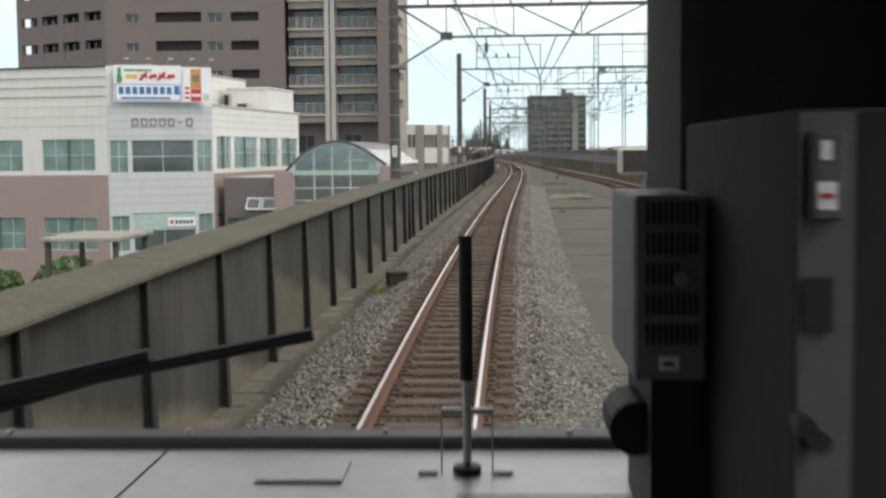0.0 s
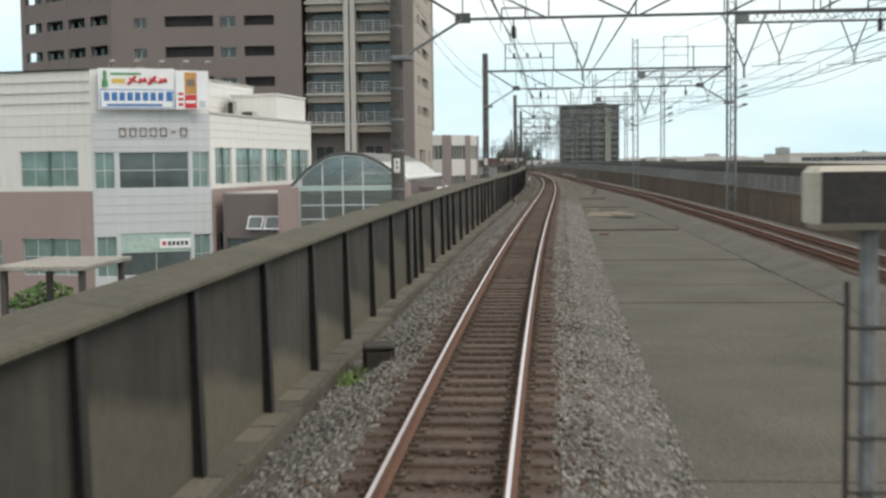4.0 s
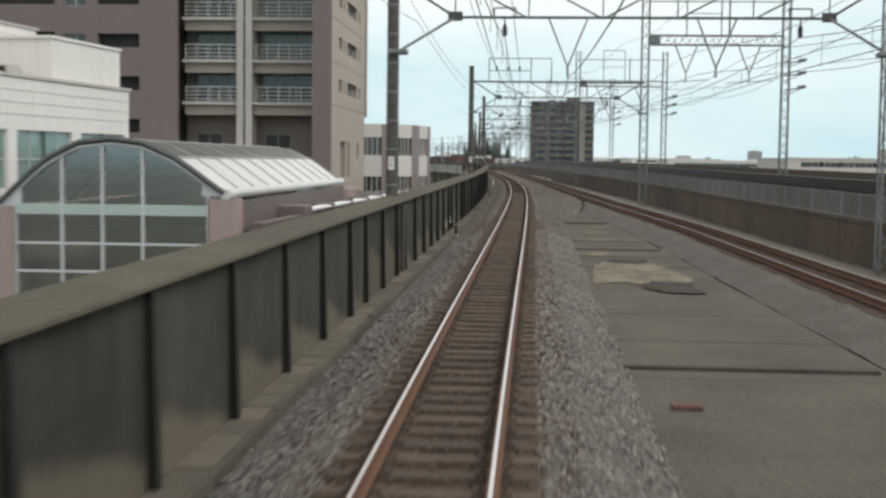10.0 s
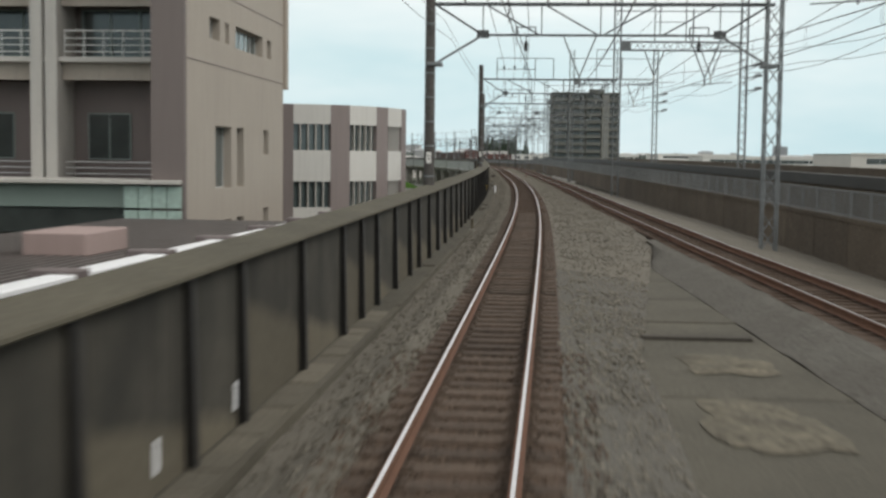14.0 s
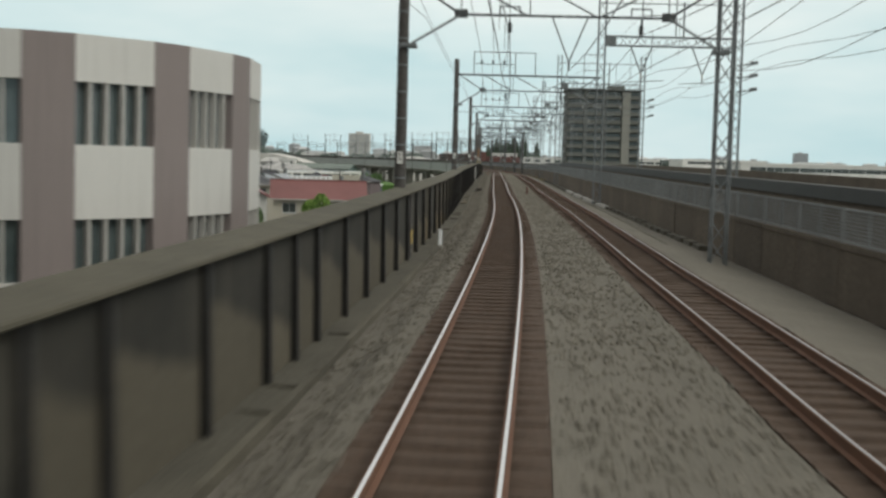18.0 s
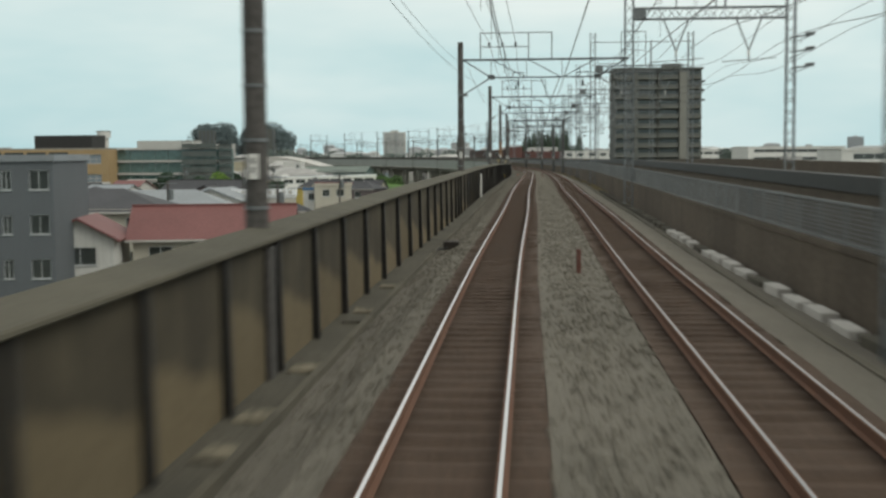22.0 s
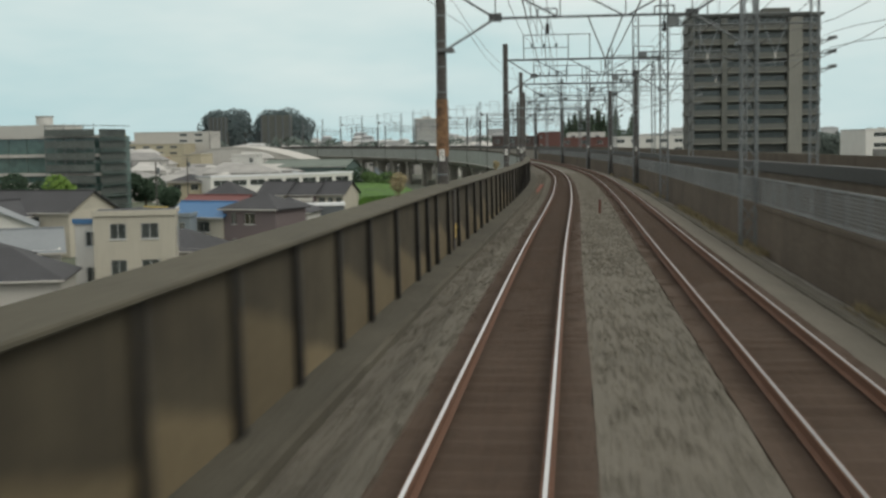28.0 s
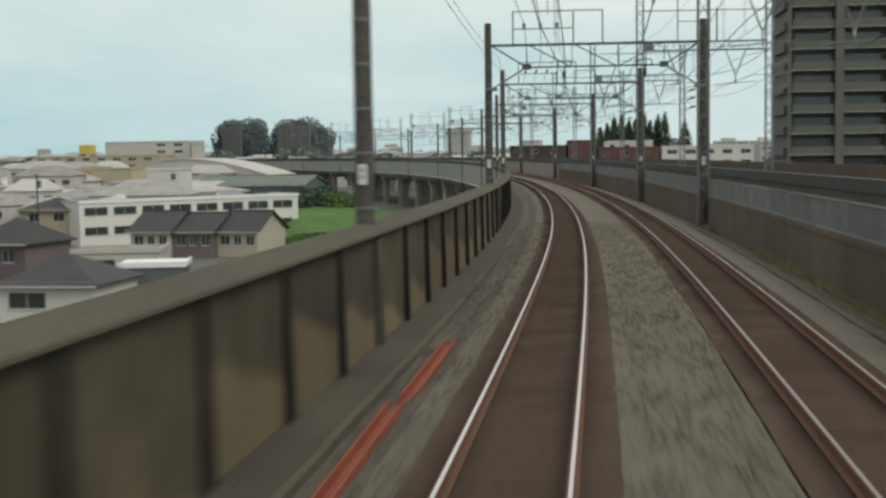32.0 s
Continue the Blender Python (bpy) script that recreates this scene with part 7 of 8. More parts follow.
for _ in range(2500):
    if made >= 116:
        break
    y = rng.uniform(235, 640)
    side = -rng.uniform(24, 60 + (y - 200) * 0.55)
    x = float(np.interp(y, LINE_Y, LINE_X)) + side
    if any((x - a) ** 2 + (y - b) ** 2 < (r * 0.6 + 5) ** 2 for a, b, r in KEEP):
        continue
    if x < -100 and y < 330:
        continue
    if (side > -44 and 290 < y < 470) or (-90 < x < -44 and 440 < y < 560):
        continue
    KEEP.append((x, y, 6))
    w, d = rng.uniform(7, 11), rng.uniform(6, 9)
    a = radians(rng.choice((0, 8, -12, 25, 80)))
    p, q = (x - w / 2 * math.cos(a), y - w / 2 * math.sin(a)), (x + w / 2 * math.cos(a), y + w / 2 * math.sin(a))
    eave = -4.6 + rng.uniform(-0.8, 0.6)
    k = rng.choice(("hip", "hip", "gable", "long", "flat"))
    wm, rm = rng.choice(("plaster", "plasterwhite", "tan", "tan", "pale", "ochreyellow")), rng.choice(("roofdark", "roofdark", "roofgrey", "roofdark", "roofgrey", "roofred" if made % 6 == 0 else "roofdark"))
    tint = {"plaster": "cream", "plasterwhite": "white", "tan": "mauve", "pale": "pale grey", "ochreyellow": "yellow-cream"}[wm]
    cover = {"roofdark": "dark tile roof", "roofgrey": "grey metal roof", "roofred": "red metal roof"}[rm]
    house(p, q, d, eave, eave + rng.uniform(1.4, 2.0), k, M[wm], M[rm], f"{tint} two-storey house with a {cover}", ((0.15, 0.35), (0.6, 0.8)), 2 if y < 470 else 1, "house", "houses of the neighbourhood", sills=False)
    made += 1


def far_town(name, count, area, heights, wall_low, wall_high, seed, label, block_size=(8, 22)):
    rng = np.random.default_rng(seed)
    bm, dark = bmesh.new(), bmesh.new()
    n = 0
    while n < count:
        x, y = rng.uniform(area[0], area[1]), rng.uniform(area[2], area[3])
        line = float(np.interp(y, LINE_Y, LINE_X)) if y < LINE_Y[-1] else -400
        if y < 1100 and -45 < x - line < 45 or (-92 < x < -44 and 430 < y < 560):
            continue
        w, d, h = rng.uniform(*block_size), rng.uniform(8, 16), heights[0] + (heights[1] - heights[0]) * rng.random() ** 2.2
        v0, u0 = len(bm.verts), len(dark.verts)
        box(bm, -w / 2, w / 2, -d / 2, d / 2, 0, h)
        if rng.random() < 0.6:
            a = [bm.verts.new(p) for p in ((-w / 2 - 0.4, -d / 2 - 0.4, h), (w / 2 + 0.4, -d / 2 - 0.4, h), (w / 2 + 0.4, d / 2 + 0.4, h), (-w / 2 - 0.4, d / 2 + 0.4, h), (-w / 4, 0, h + 2), (w / 4, 0, h + 2))]
            for f in ((0, 1, 5, 4), (1, 2, 5), (2, 3, 4, 5), (3, 0, 4)):
                bm.faces.new([a[i] for i in f])
        elif rng.random() < 0.5:
            c = rng.uniform(-w / 4, w / 4)
            box(bm, c - w / 7, c + w / 7, -2, 2, h, h + rng.uniform(1.2, 2.6))
        z = h - 0.9
        while z > 1.5 and y < 1300:
            gap = rng.uniform(2.4, 4.2)
            for c in np.arange(-w / 2 + 1.2, w / 2 - 1.0, gap):
                if rng.random() < 0.8:
                    box(dark, c - 0.2, c + gap * 0.45, -d / 2 - 0.06, -d / 2 + 0.05, z - 1.1, z)
            z -= 2.8
        bm.verts.ensure_lookup_table()
        dark.verts.ensure_lookup_table()
        m = Matrix.Translation((x, y, GROUND)) @ Matrix.Rotation(rng.uniform(-0.5, 0.5), 4, "Z")
        for v in bm.verts[v0:] + dark.verts[u0:]:
            v.co = m @ v.co
        n += 1
    town = tagged(part(name, bm, islands(name + "_paint", wall_low, wall_high)), label, "town", kind="stuff")
    if len(dark.verts):
        tagged(part("windows", dark, M["dimglass"], town, "dark windows of the far houses"), kind="stuff")
    else:
        dark.free()
    return town


far_town("distant_houses", 800, (-520, -60, 560, 1250), (4.5, 10), (0.10, 0.10, 0.105), (0.62, 0.60, 0.56), 5, "small houses and roofs of the town")
# towards the horizon the darkest wall tint is raised to stand for haze
far_town("distant_houses", 800, (-1500, 1200, 1150, 2600), (7, 19), (0.22, 0.23, 0.235), (0.6, 0.59, 0.57), 6, "houses and low blocks near the horizon", (10, 40))
far_town("distant_houses", 260, (60, 420, 260, 1200), (5, 11), (0.12, 0.12, 0.12), (0.66, 0.64, 0.6), 7, "small houses and sheds beyond the far wall")
far_town("distant_blocks", 16, (-1200, 900, 1700, 2600), (18, 32), (0.2, 0.22, 0.24), (0.5, 0.5, 0.5), 8, "taller blocks of flats near the horizon", (14, 34))
far_town("distant_sheds", 150, (-230, -62, 560, 760), (3.5, 7.5), (0.08, 0.08, 0.085), (0.68, 0.66, 0.62), 15, "closely packed small houses behind the white apartment row", (5, 11))
far_town("near_roofs", 150, (-330, -120, 330, 560), (4.5, 8), (0.07, 0.07, 0.075), (0.6, 0.58, 0.54), 9, "roofs of houses further from the line", (8, 16))
me = bpy.data.meshes.new("distant_woods")
verts, faces = [], []
rng = random.Random(12)
for _ in range(190):
    y = rng.uniform(620, 2300)
    x = rng.uniform(-1000, 700) if y > 900 else rng.choice((rng.uniform(-420, -70), rng.uniform(70, 300)))
    r = rng.uniform(2.5, 5) if y < 1000 else rng.uniform(5, 10)
    for _ in range(240):
        d = Vector((rng.gauss(0, 1), rng.gauss(0, 1), rng.gauss(0, 1))).normalized() * r * rng.uniform(0.7, 1.05)
        p = Vector((x + d.x * 1.3, y + d.y, GROUND + r * 0.9 + d.z * 0.8))
        u = Vector((rng.gauss(0, 1), rng.gauss(0, 1), rng.gauss(0, 1))).normalized()
        v = u.orthogonal().normalized()
        k = len(verts)
        s = r * 0.16
        verts += [p - u * s, p + v * s * 0.7, p + u * s, p - v * s * 0.7]
        faces.append((k, k + 1, k + 2, k + 3))
me.from_pydata(verts, [], faces)
me.materials.append(M["leafhaze"])
tagged(new("distant_woods", me), "trees scattered among the houses, leaves paled for haze", "trees", kind="stuff")
# green bank under the line where it swings left
bm = bmesh.new()
rows = []
for k in range(24):
    u = k / 23
    y, a, b = 528 + 72 * u, -58.5 - 22.5 * u, -49.2 - 15.8 * u
    rows.append([bm.verts.new((x, y, z if z == GROUND else z + rng.uniform(-0.2, 0.2))) for x, z in ((a - 5, GROUND), (a, -7.2), (a * 0.67 + b * 0.33, -6.9), (a * 0.33 + b * 0.67, -7.0), (b, -7.3), (b + 5, GROUND))])
for a, b in zip(rows, rows[1:]):
    for i in range(5):
        bm.faces.new((a[i], a[i + 1], b[i + 1], b[i]))
bm.faces.new(rows[0])
tagged(part("green_bank", bm, M["grass"]), "bright green grassy bank beside the viaduct", "grass", kind="structure")

# light steel stair up to the neighbouring viaduct
stair = thing("steel_stair", Matrix.Translation((-73.5, 618.0, 0)), "pale blue-grey steel stair rising beside the viaduct", "stair")
for y in (-0.8, 0.8):
    part("stringer", rods(((-1.5, y, -4.4), (4.4, y, GROUND + 0.3), 0.22)), M["paleblue"], stair)
    part("handrail", rods(((-1.5, y, -3.4), (4.4, y, GROUND + 1.3), 0.07)), M["paleblue"], stair)
    part("post", rods(((-1.5, y, GROUND), (-1.5, y, -3.4), 0.14)), M["paleblue"], stair)
for k in range(14):
    part("tread", boxes((-1.6 + 0.43 * k, -1.2 + 0.43 * k, -0.7, 0.7, -4.5 - 0.36 * k, -4.4 - 0.36 * k)), M["galv"], stair)
part("landing", boxes((-4.0, -1.5, -0.9, 0.9, -4.6, -4.45)), M["galv"], stair)

# utility poles among the houses
pole = thing("utility_pole", Matrix.Translation((-42.3, 291, GROUND)), "slim grey concrete utility pole with crossarms", "utility pole", "utility poles among the houses")
part("shaft", rods(((0, 0, 0), (0, 0, 10.5), 0.11)), M["mast"], pole)
for z in (10.2, 10.9):
    part("crossarm", rods(((-0.9, 0, z), (0.9, 0, z), 0.05)), M["galv"], pole)
part("transformer", rods(((0.35, 0, 8.6), (0.35, 0, 9.6), 0.25), sides=10), M["galv"], pole)
for x, y in ((-28.9, 282), (-52, 352), (-90, 440), (-78, 470), (-95, 530), (-120, 560), (-33, 330), (-66, 320)):
    copy_thing(pole, Matrix.Translation((x, y, GROUND)) @ Matrix.Rotation(radians(x * 3 % 60), 4, "Z"))


# ---- small things beside the rails ----
M["boxdark"] = mat("dark_cast_iron", (0.04, 0.033, 0.027), 0.8, 3, 20, 0.4, 0.2)


def junction_box(s, side, turn=0, high=0.34):
    t = thing("junction_box", line_pose(s, side, -0.42, turn), "dark brown cast-iron junction box on the ballast", "junction box", "junction boxes")
    part("body", boxes((-0.2, 0.2, -0.28, 0.28, 0, high), bevel=0.03), M["boxdark"], t)
    part("lid", boxes((-0.23, 0.23, -0.31, 0.31, high, high + 0.06), bevel=0.02), M["boxdark"], t, "dark ribbed lid")
    for x in (-0.21, 0.21):
        part("rib", boxes((x - 0.025, x + 0.025, -0.2, -0.12, 0.0, high)), M["boxdark"], t)
        part("rib", boxes((x - 0.025, x + 0.025, 0.12, 0.2, 0.0, high)), M["boxdark"], t)
    part("cable", rods(((0, 0.28, 0.1), (0.5, 0.6, 0.05), 0.025), ((0.5, 0.6, 0.05), (1.0, 0.7, 0.1), 0.025)), M["post"], t)
    part("conduit", rods(((-0.1, -0.28, 0.08), (-0.35, -0.75, 0.03), 0.03)), M["post"], t)


junction_box(-7.3, -1.62, 8)
junction_box(210.4, -1.75, -5, 0.2)
weeds = thing("weeds", line_pose(-8.2, -1.75, -0.42), "small green and dry weeds beside the junction box", "weeds", kind="stuff")
rng = random.Random(5)
bm = bmesh.new()
for _ in range(160):
    x, y = rng.uniform(-0.3, 0.3), rng.uniform(-0.5, 0.5)
    a, h = rng.uniform(0, math.tau), rng.uniform(0.06, 0.2)
    v = [bm.verts.new(p) for p in ((x, y, 0), (x + 0.02 * math.cos(a), y + 0.02 * math.sin(a), 0), (x + 0.08 * math.cos(a + 1), y + 0.08 * math.sin(a + 1), h))]
    bm.faces.new(v)
part("blades", bm, M["lime"], weeds)
M["dullred"] = mat("dull_red", (0.13, 0.055, 0.042), 0.8, 1.5, 10, 0.4, 0.1)
M["redpaint"] = mat("faded_red", (0.300, 0.080, 0.045), 0.7, 1.5, 10, 0.3, 0.1)
for s, side, k, h, label in ((200.7, 2.0, "dullred", 0.75, "short faded red marker post between the tracks"), (345.0, 1.88, "dullred", 0.8, "short faded red marker post between the tracks"), (145.8, -2.1, "signwhite", 0.62, "short white marker post beside the ballast"),
                             (60.4, -2.15, "post", 0.45, "short dark marker post on the walkway edge"), (101.5, -2.12, "sand", 0.5, "short pale marker post on the walkway edge")):
    t = thing("marker_post", line_pose(s, side, -0.42), label, "marker post", "marker posts")
    part("post", boxes((-0.055, 0.055, -0.045, 0.045, 0, h), bevel=0.012), M[k], t)
    part("foot", boxes((-0.1, 0.1, -0.1, 0.1, 0, 0.12), bevel=0.02), M["concrete"], t)
for i, s in enumerate((62.4, 65.3)):
    t = thing("wall_marker", line_pose(s, WALL_SIDE(s) + 0.07, 0), "small white reflector plate on the parapet", "reflector", "reflectors on the parapet")
    part("plate", boxes((0.0, 0.015, -0.06, 0.06, -0.18, 0.14), bevel=0.004), M["signwhite"], t)
    part("bolt", rods(((0.015, 0, 0.08), (0.022, 0, 0.08), 0.012)), M["galv"], t)
for s in (141.4, 325.8):
    t = thing("yellow_plate", line_pose(s, WALL_SIDE(s) + 0.152, 0), "yellow warning plate on a parapet pilaster", "sign plate", "plates on the pilasters")
    part("plate", boxes((0.0, 0.015, -0.14, 0.14, 0.02, 0.42), bevel=0.004), M["signyellow"], t)
    part("bar", boxes((0.016, 0.02, -0.1, 0.1, 0.2, 0.25)), M["post"], t)
for i, (s, side, turn) in enumerate(((379.0, -1.78, 1.2), (385.0, -1.7, 0.6), (390.5, -1.66, 0.0))):
    t = thing("steel_channel", line_pose(s, side, -0.36, turn), "rust-red painted steel channel lying on the ballast", "steel channel", "steel channels on the ballast")
    part("web", boxes((-0.1, 0.1, -2.5, 2.5, 0.0, 0.03)), M["redpaint"], t)
    part("flange", boxes((-0.1, -0.075, -2.5, 2.5, 0.03, 0.13)), M["redpaint"], t)
    part("flange", boxes((0.075, 0.1, -2.5, 2.5, 0.03, 0.13)), M["redpaint"], t)
niche = thing("refuge_niche", line_pose(259.5, WALL_SIDE(259.5), 0), "refuge niche, near-black for its shade, behind a gap in the parapet", "niche")
# black back and sides put the shade of the recess into the colour
part("back", boxes((-0.9, -0.8, -1.56, 1.56, -0.55, 1.5)), M["post"], niche)
part("side", boxes((-0.8, -0.07, -1.6, -1.5, -0.55, 1.45)), M["post"], niche)
part("side", boxes((-0.8, -0.07, 1.5, 1.6, -0.55, 1.45)), M["post"], niche)
part("floor", boxes((-0.8, 0.05, -1.5, 1.5, -0.6, -0.42)), M["concrete"], niche)
t = thing("white_gate_board", line_pose(257.45, WALL_SIDE(257.5) + 0.16, -0.4), "broad white painted board at the gap in the parapet", "gate board")
part("board", boxes((-0.06, 0.06, -0.42, 0.42, 0, 1.62), bevel=0.05), M["plasterwhite"], t)
for i, s in enumerate((316.4, 353.3)):
    rng = random.Random(90 + i)
    t = thing("dry_weed", line_pose(s, WALL_SIDE(s) - 0.3, 1.58), "straw-coloured dry weed standing over the parapet coping", "weed", "dry weeds on the parapet")
    tips = [(rng.uniform(-0.16, 0.16), rng.uniform(-0.3, 0.3), rng.uniform(0.3, 0.6)) for _ in range(12)]
    part("stem", rods(*[((x * 0.2, y * 0.2, 0), (x, y, z), 0.006) for x, y, z in tips], sides=4), M["straw"], t)
    me = crown(rng, 420, (0, 0, 0.34), (0.2, 0.32, 0.24), 0.035, 9)
    me.materials.append(M["straw"])
    ob = new("leaves", me)
    ob.parent = t
# rust-banded mast feet and a warning board
for s in (327.2,):
    t = thing("mast_sleeve", line_pose(s, MAST_SIDE(s), 0), "orange-rusted steel sleeve round a catenary mast", "mast sleeve", "rusted mast sleeves")
    part("sleeve", rods(((0, 0, 2.5), (0, 0, 4.3), 0.197), sides=14), mat("orange_rust", (0.32, 0.18, 0.09), 0.85, 1.2, 8, 0.6, 0.2, tint=(0.10, 0.06, 0.04)), t)
# platform-end monitor and its post, cable ladder, boarded ramp
mon = thing("platform_monitor", line_pose(-19.0, 2.62, -0.54), "cream-framed black platform monitor on a slim post", "monitor")
part("case", boxes((-0.33, 0.33, -0.12, 0.22, 2.88, 3.22), bevel=0.035), M["plaster"], mon, "cream rounded case")
part("screen", boxes((-0.29, 0.25, -0.13, -0.118, 2.92, 3.19)), M["post"], mon, "black screen")
part("hood", boxes((0.28, 0.34, -0.2, 0.0, 2.9, 3.2), bevel=0.01), M["plaster"], mon)
part("post", rods(((0, 0.05, 0), (0, 0.05, 2.88), 0.05)), M["galv"], mon)
for k in range(8):
    part("rung", rods(((-0.12, -0.02, 0.25 + 0.3 * k), (0.12, -0.02, 0.25 + 0.3 * k), 0.012)), M["post"], mon)
part("rail", rods(((-0.13, -0.02, 0), (-0.13, -0.02, 2.6), 0.015)), M["post"], mon)
ramp = thing("ramp_boards", line_pose(-20.8, 2.45, -0.54), "weathered plank boards laid beside the ballast", "boards")
for k in range(4):
    part("plank", boxes((-0.34 + 0.17 * k, -0.19 + 0.17 * k, -1.5, 1.5, 0.0, 0.06 + 0.008 * (k % 2)), bevel=0.006), M["sand"], ramp)
shelter = thing("walkway_canopy", Matrix.Translation((-19.9, 25.0, 0)), "flat grey walkway canopy on posts below the line", "canopy")
part("roof", boxes((-1.9, 2.0, -1.2, 4.5, -1.55, -1.35), bevel=0.03), M["concrete"], shelter)
for x in (-1.6, 1.7):
    part("post", boxes((x - 0.12, x + 0.12, -0.9, -0.66, GROUND, -1.5)), M["mast"], shelter)
    part("post", boxes((x - 0.12, x + 0.12, 3.8, 4.04, GROUND, -1.5)), M["mast"], shelter)
part("rail", rods(((-1.6, -0.8, -3.2), (1.7, -0.8, -3.2), 0.04), ((-1.6, -0.8, -3.7), (1.7, -0.8, -3.7), 0.03)), M["galv"], shelter)
far = thing("far_flats", Matrix.Translation((-325, 2200, 0)), "block of flats standing over the far roofs, paled for haze", "building")
# wall and window bands take pale and bluish paint in place of haze
part("wall", boxes((-17.5, 17.5, 0, 14, GROUND, 37.5)), M["pale"], far)
for k in range(14):
    part("window_band", boxes((-16.5, 16.5, -0.1, 0.0, -4.0 + 2.9 * k, -3.1 + 2.9 * k)), M["paleblue"], far)
part("roof_house", boxes((-6, 6, 2, 9, 37.5, 40.5)), M["pale"], far)

# ---- the driving cab, standing where the ride begins ----
# near-black grey that carries the shade of the unlit cab
M["cabdark"] = mat("cab_unlit_grey", (0.014, 0.0145, 0.015), 0.8, 2, 30, 0.2, 0.05)
M["cabgrey"] = mat("cab_grey_paint", (0.085, 0.092, 0.095), 0.5, 3, 60, 0.12, 0.03)
M["boxgrey"] = mat("relay_box_grey", (0.20, 0.21, 0.208), 0.5, 3, 60, 0.1, 0.03)
M["steel"] = mat("brushed_steel", (0.50, 0.50, 0.49), 0.38, 2, 40, 0.1, 0.02, metal=0.6)
M["rubber"] = mat("black_rubber", (0.012, 0.012, 0.012), 0.6, 4, 40, 0.2, 0.02)
s_cab = RIDE[0][1]
train = thing("train_cab", line_pose(s_cab, EYE_SIDE, EYE_HEIGHT), "front of a train with an open windscreen and steel desk", "train")
L_, R_ = -2.30, 0.61
# unseen roof, header, left and back walls added to shut daylight out
part("floor", boxes((L_, R_, -2.6, 1.95, -1.70, -1.60), bevel=0.02), M["cabdark"], train)
part("roof", boxes((L_, R_, -2.6, 1.95, 0.62, 0.80), bevel=0.05), M["steel"], train)
part("header", boxes((L_ + 0.02, R_ - 0.02, 1.80, 1.95, 0.34, 0.62)), M["cabdark"], train)
def cab_side(x0, x1):
    """A side wall with an unseen open window, added to let light in."""
    return boxes((x0, x1, -2.6, -1.9, -1.6, 0.62), (x0, x1, 1.25, 1.94, -1.6, 0.62), (x0, x1, -1.9, 1.25, -1.6, -0.42), (x0, x1, -1.9, 1.25, 0.4, 0.62))


part("side_wall", cab_side(L_, L_ + 0.08), M["steel"], train)
part("side_wall", cab_side(R_ - 0.08, R_), M["cabdark"], train, "inner side wall, near-black for the unlit cab")
part("back_wall", boxes((L_ + 0.08, R_ - 0.08, -2.6, -2.5, -1.60, 0.62)), M["cabdark"], train)
part("front_panel", boxes((L_ + 0.08, R_ - 0.08, 1.80, 1.94, -1.60, -0.43)), M["steel"], train)
part("pillar", boxes((0.225, R_ - 0.08, 1.55, 1.94, -0.43, 0.34), bevel=0.02), M["cabdark"], train, "broad windscreen pillar, near-black for the unlit cab")
part("pillar", boxes((L_ + 0.08, L_ + 0.2, 1.75, 1.94, -0.43, 0.34), bevel=0.02), M["cabdark"], train)
part("underframe", boxes((L_ + 0.1, R_ - 0.1, -2.5, 1.8, -2.0, -1.70)), M["post"], train)
for y in (-1.4, 0.8):
    axle = part("axle", rods(((-EYE_SIDE - 0.7, y, 0.43 - EYE_HEIGHT), (-EYE_SIDE + 0.7, y, 0.43 - EYE_HEIGHT), 0.09), sides=10), M["mast"], train)
    for x in (-0.566, 0.566):
        part("wheel", rods(((x - EYE_SIDE - 0.06, y, 0.43 - EYE_HEIGHT), (x - EYE_SIDE + 0.06, y, 0.43 - EYE_HEIGHT), 0.42), sides=24), M["mast"], axle)
    part("bogie_frame", boxes((-EYE_SIDE - 0.9, -EYE_SIDE + 0.9, y - 0.3, y + 0.3, -2.25, -2.0)), M["post"], train)
desk = part("desk", boxes((L_ + 0.08, R_ - 0.08, 1.1, 1.735, -0.45, -0.41), bevel=0.008), M["steel"], train, "brushed steel desk top")
part("desk_lip", boxes((L_ + 0.08, R_ - 0.08, 1.737, 1.80, -0.43, -0.395), bevel=0.006), M["cabgrey"], desk)
for x in (-1.1, -0.7, -0.44, -0.16, 0.1):
    part("screw", rods(((x, 1.77, -0.395), (x, 1.77, -0.391), 0.006)), M["steel"], desk)
hatch = part("hatch", boxes((-0.305, -0.195, 1.545, 1.65, -0.409, -0.405), bevel=0.001), M["steel"], desk, "flush steel hatch")
part("seam", boxes((-0.46, -0.458, 1.2, 1.735, -0.4095, -0.4085)), M["cabdark"], desk)
part("seam", boxes((-0.05, 0.5, 1.488, 1.49, -0.4095, -0.4085)), M["cabdark"], desk)
part("desk_front", boxes((L_ + 0.08, R_ - 0.08, 1.1, 1.14, -1.60, -0.45)), M["cabgrey"], train)
stand = part("signal_rod", rods(((-0.04, 1.6, -0.29), (-0.04, 1.6, -0.105), 0.0085), sides=12), M["rubber"], train, "black padded rod on a stand")
part("rod_tube", rods(((-0.04, 1.6, -0.40), (-0.04, 1.6, -0.29), 0.0055), sides=10), M["steel"], stand)
part("rod_foot", rods(((-0.04, 1.6, -0.409), (-0.04, 1.6, -0.400), 0.018), sides=16), M["rubber"], stand)
part("bracket", boxes((-0.073, -0.007, 1.598, 1.606, -0.334, -0.326), (-0.0735, -0.0715, 1.596, 1.608, -0.409, -0.334), (-0.0085, -0.0065, 1.596, 1.608, -0.409, -0.334)), M["steel"], stand, "bent steel bracket")
for x in (-0.09, 0.006):
    part("bracket_foot", boxes((x - 0.012, x + 0.012, 1.59, 1.612, -0.409, -0.405)), M["steel"], stand)
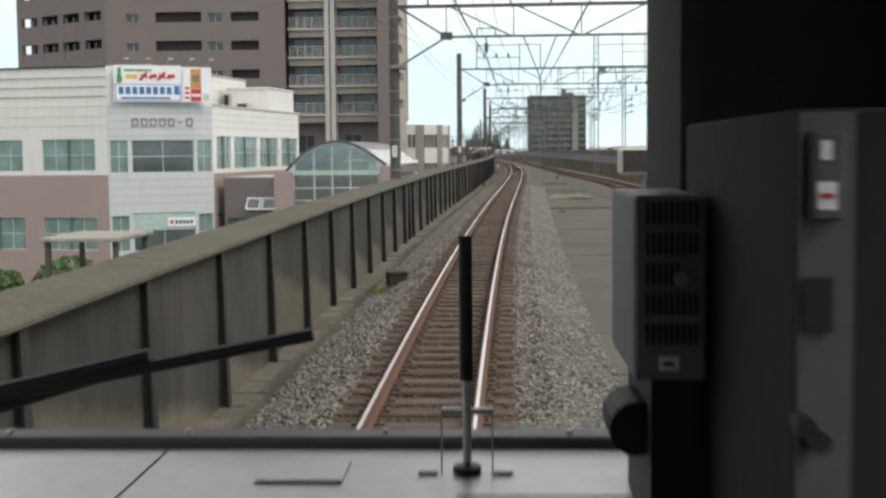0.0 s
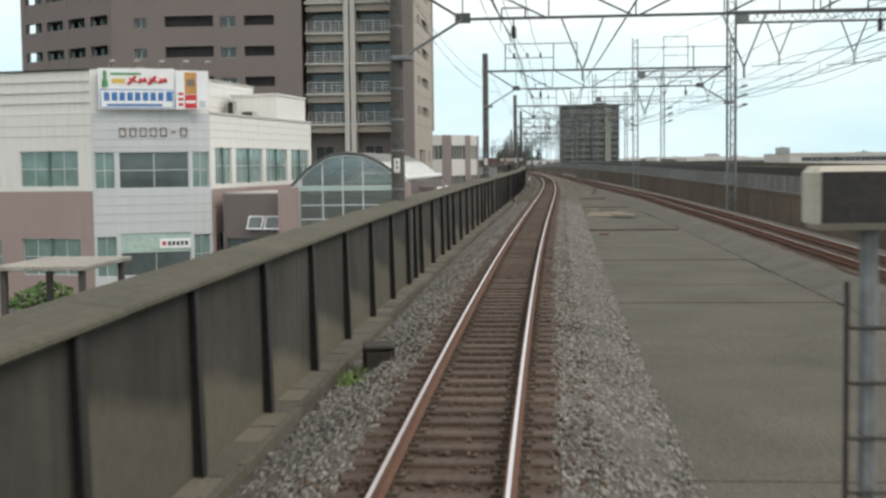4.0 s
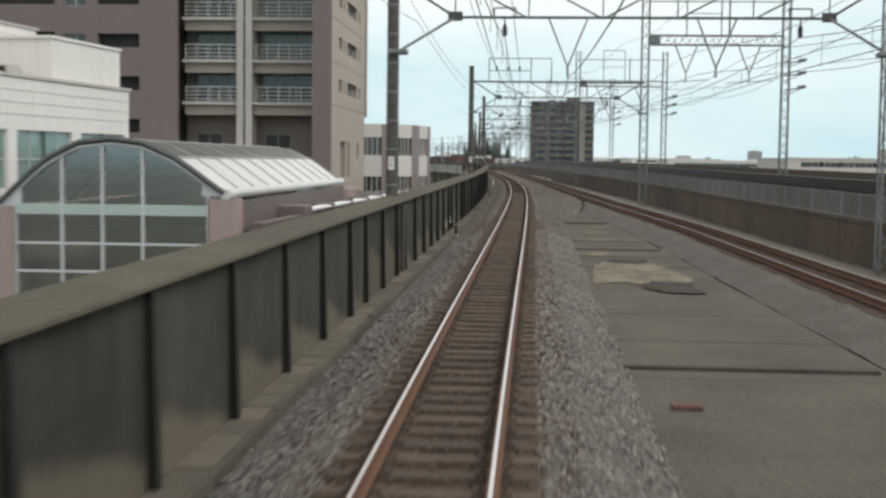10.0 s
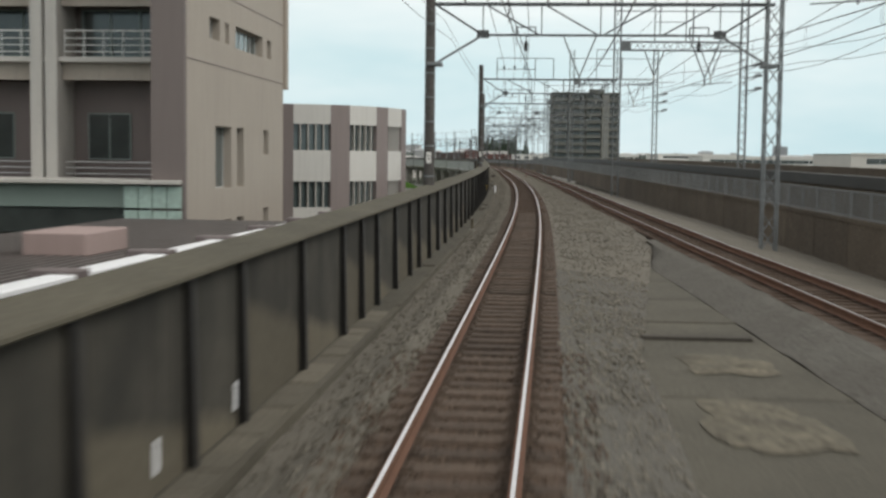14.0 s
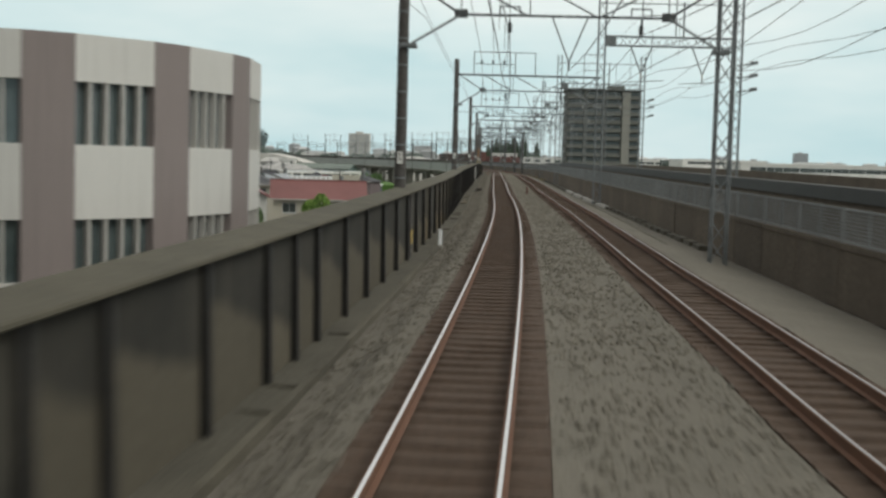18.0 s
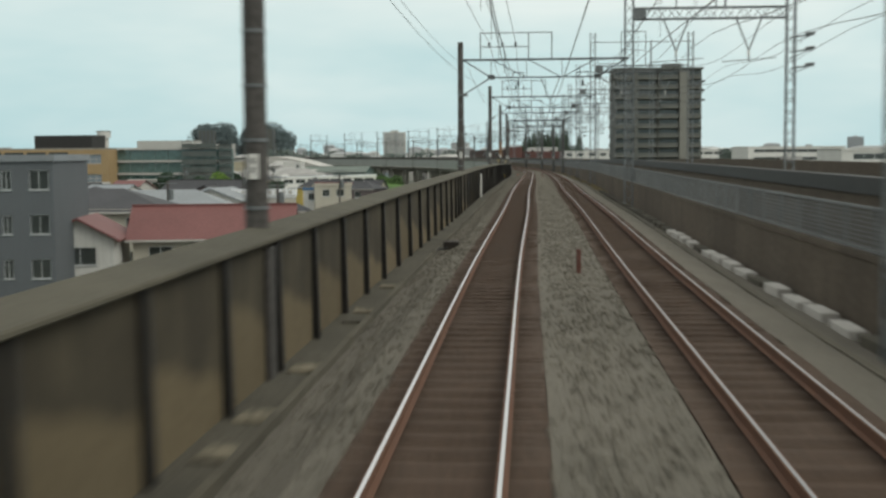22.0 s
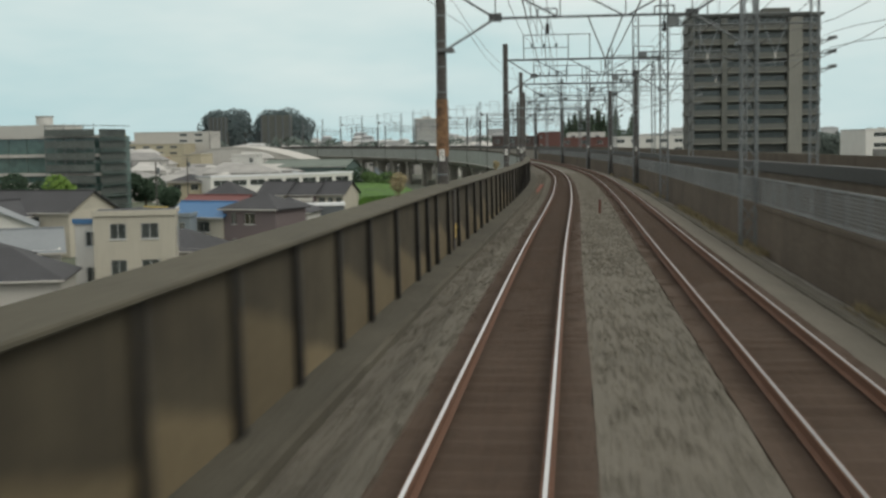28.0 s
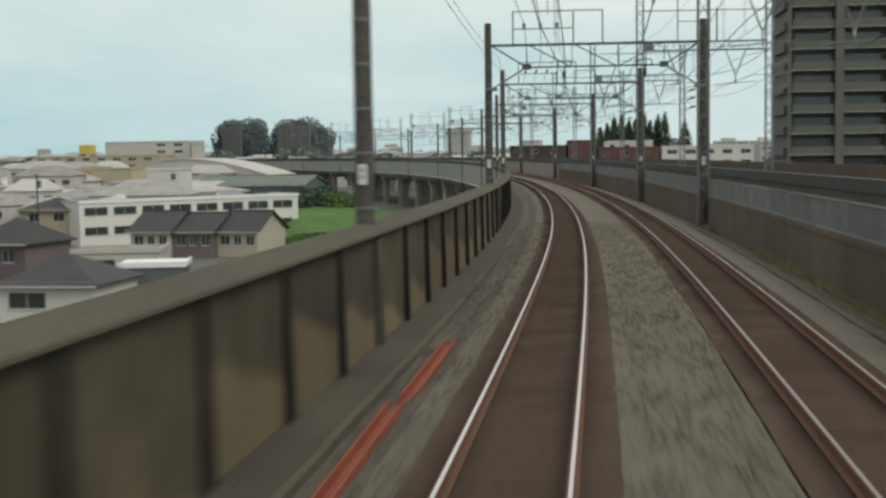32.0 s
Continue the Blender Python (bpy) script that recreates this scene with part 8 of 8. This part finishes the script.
wiper = part("wiper", rods(((-1.05, 1.97, -0.43), (-0.29, 1.97, -0.283), 0.011), ((-0.80, 1.975, -0.375), (-0.55, 1.975, -0.318), 0.014), sides=8), M["rubber"], train, "black wiper across the windscreen")
part("wiper_arm", rods(((-1.2, 1.99, -0.52), (-0.62, 1.985, -0.345), 0.012), sides=8), M["rubber"], wiper)
case = part("relay_box", boxes((0.14, 0.214, 1.3, 1.55, -0.236, -0.046), bevel=0.003), M["boxgrey"], train, "grey louvred metal box")
for row in range(5):
    for k in range(9):
        if row == 2 and k > 5:
            continue
        x, z = 0.152 + 0.0062 * k, -0.075 - 0.031 * row
        part("louvre", boxes((x, x + 0.0028, 1.2985, 1.3005, z, z + 0.022)), M["rubber"], case)
part("lock", rods(((0.187, 1.292, -0.131), (0.187, 1.302, -0.131), 0.007), sides=14), M["steel"], case)
part("label_plate", boxes((0.165, 0.186, 1.2985, 1.3, -0.226, -0.211)), M["signwhite"], case)
part("label_bar", boxes((0.17, 0.181, 1.298, 1.2985, -0.221, -0.217)), M["rubber"], case)
part("box_bracket", boxes((0.16, 0.2, 1.32, 1.55, -0.41, -0.236)), M["rubber"], train)
part("round_horn", rods(((0.15, 1.36, -0.30), (0.15, 1.46, -0.30), 0.03), sides=16), M["rubber"], train)
panel = part("switch_panel", boxes((0.222, 0.53, 0.95, 1.5, -0.6, 0.03), bevel=0.004), M["cabdark"], train, "dark switch panel with lamps")
part("panel_face", boxes((0.223, 0.263, 0.945, 0.95, -0.55, 0.027)), M["cabgrey"], panel)
part("cover", boxes((0.229, 0.252, 0.93, 0.945, -0.052, 0.013), bevel=0.002), M["cabgrey"], panel)
part("label_plate", boxes((0.234, 0.242, 0.929, 0.93, -0.008, 0.006)), M["signwhite"], panel)
part("label_plate", boxes((0.232, 0.246, 0.929, 0.93, -0.044, -0.024)), M["signwhite"], panel)
part("label_bar", boxes((0.234, 0.244, 0.928, 0.929, -0.036, -0.032)), M["signred"], panel)
part("gauge", boxes((0.225, 0.247, 0.94, 0.945, -0.135, -0.095)), M["rubber"], panel)
for x, z in ((0.225, -0.203), (0.236, -0.215)):
    part("knob", rods(((x, 0.925, z), (x, 0.945, z), 0.008), sides=14), M["rubber"], panel)
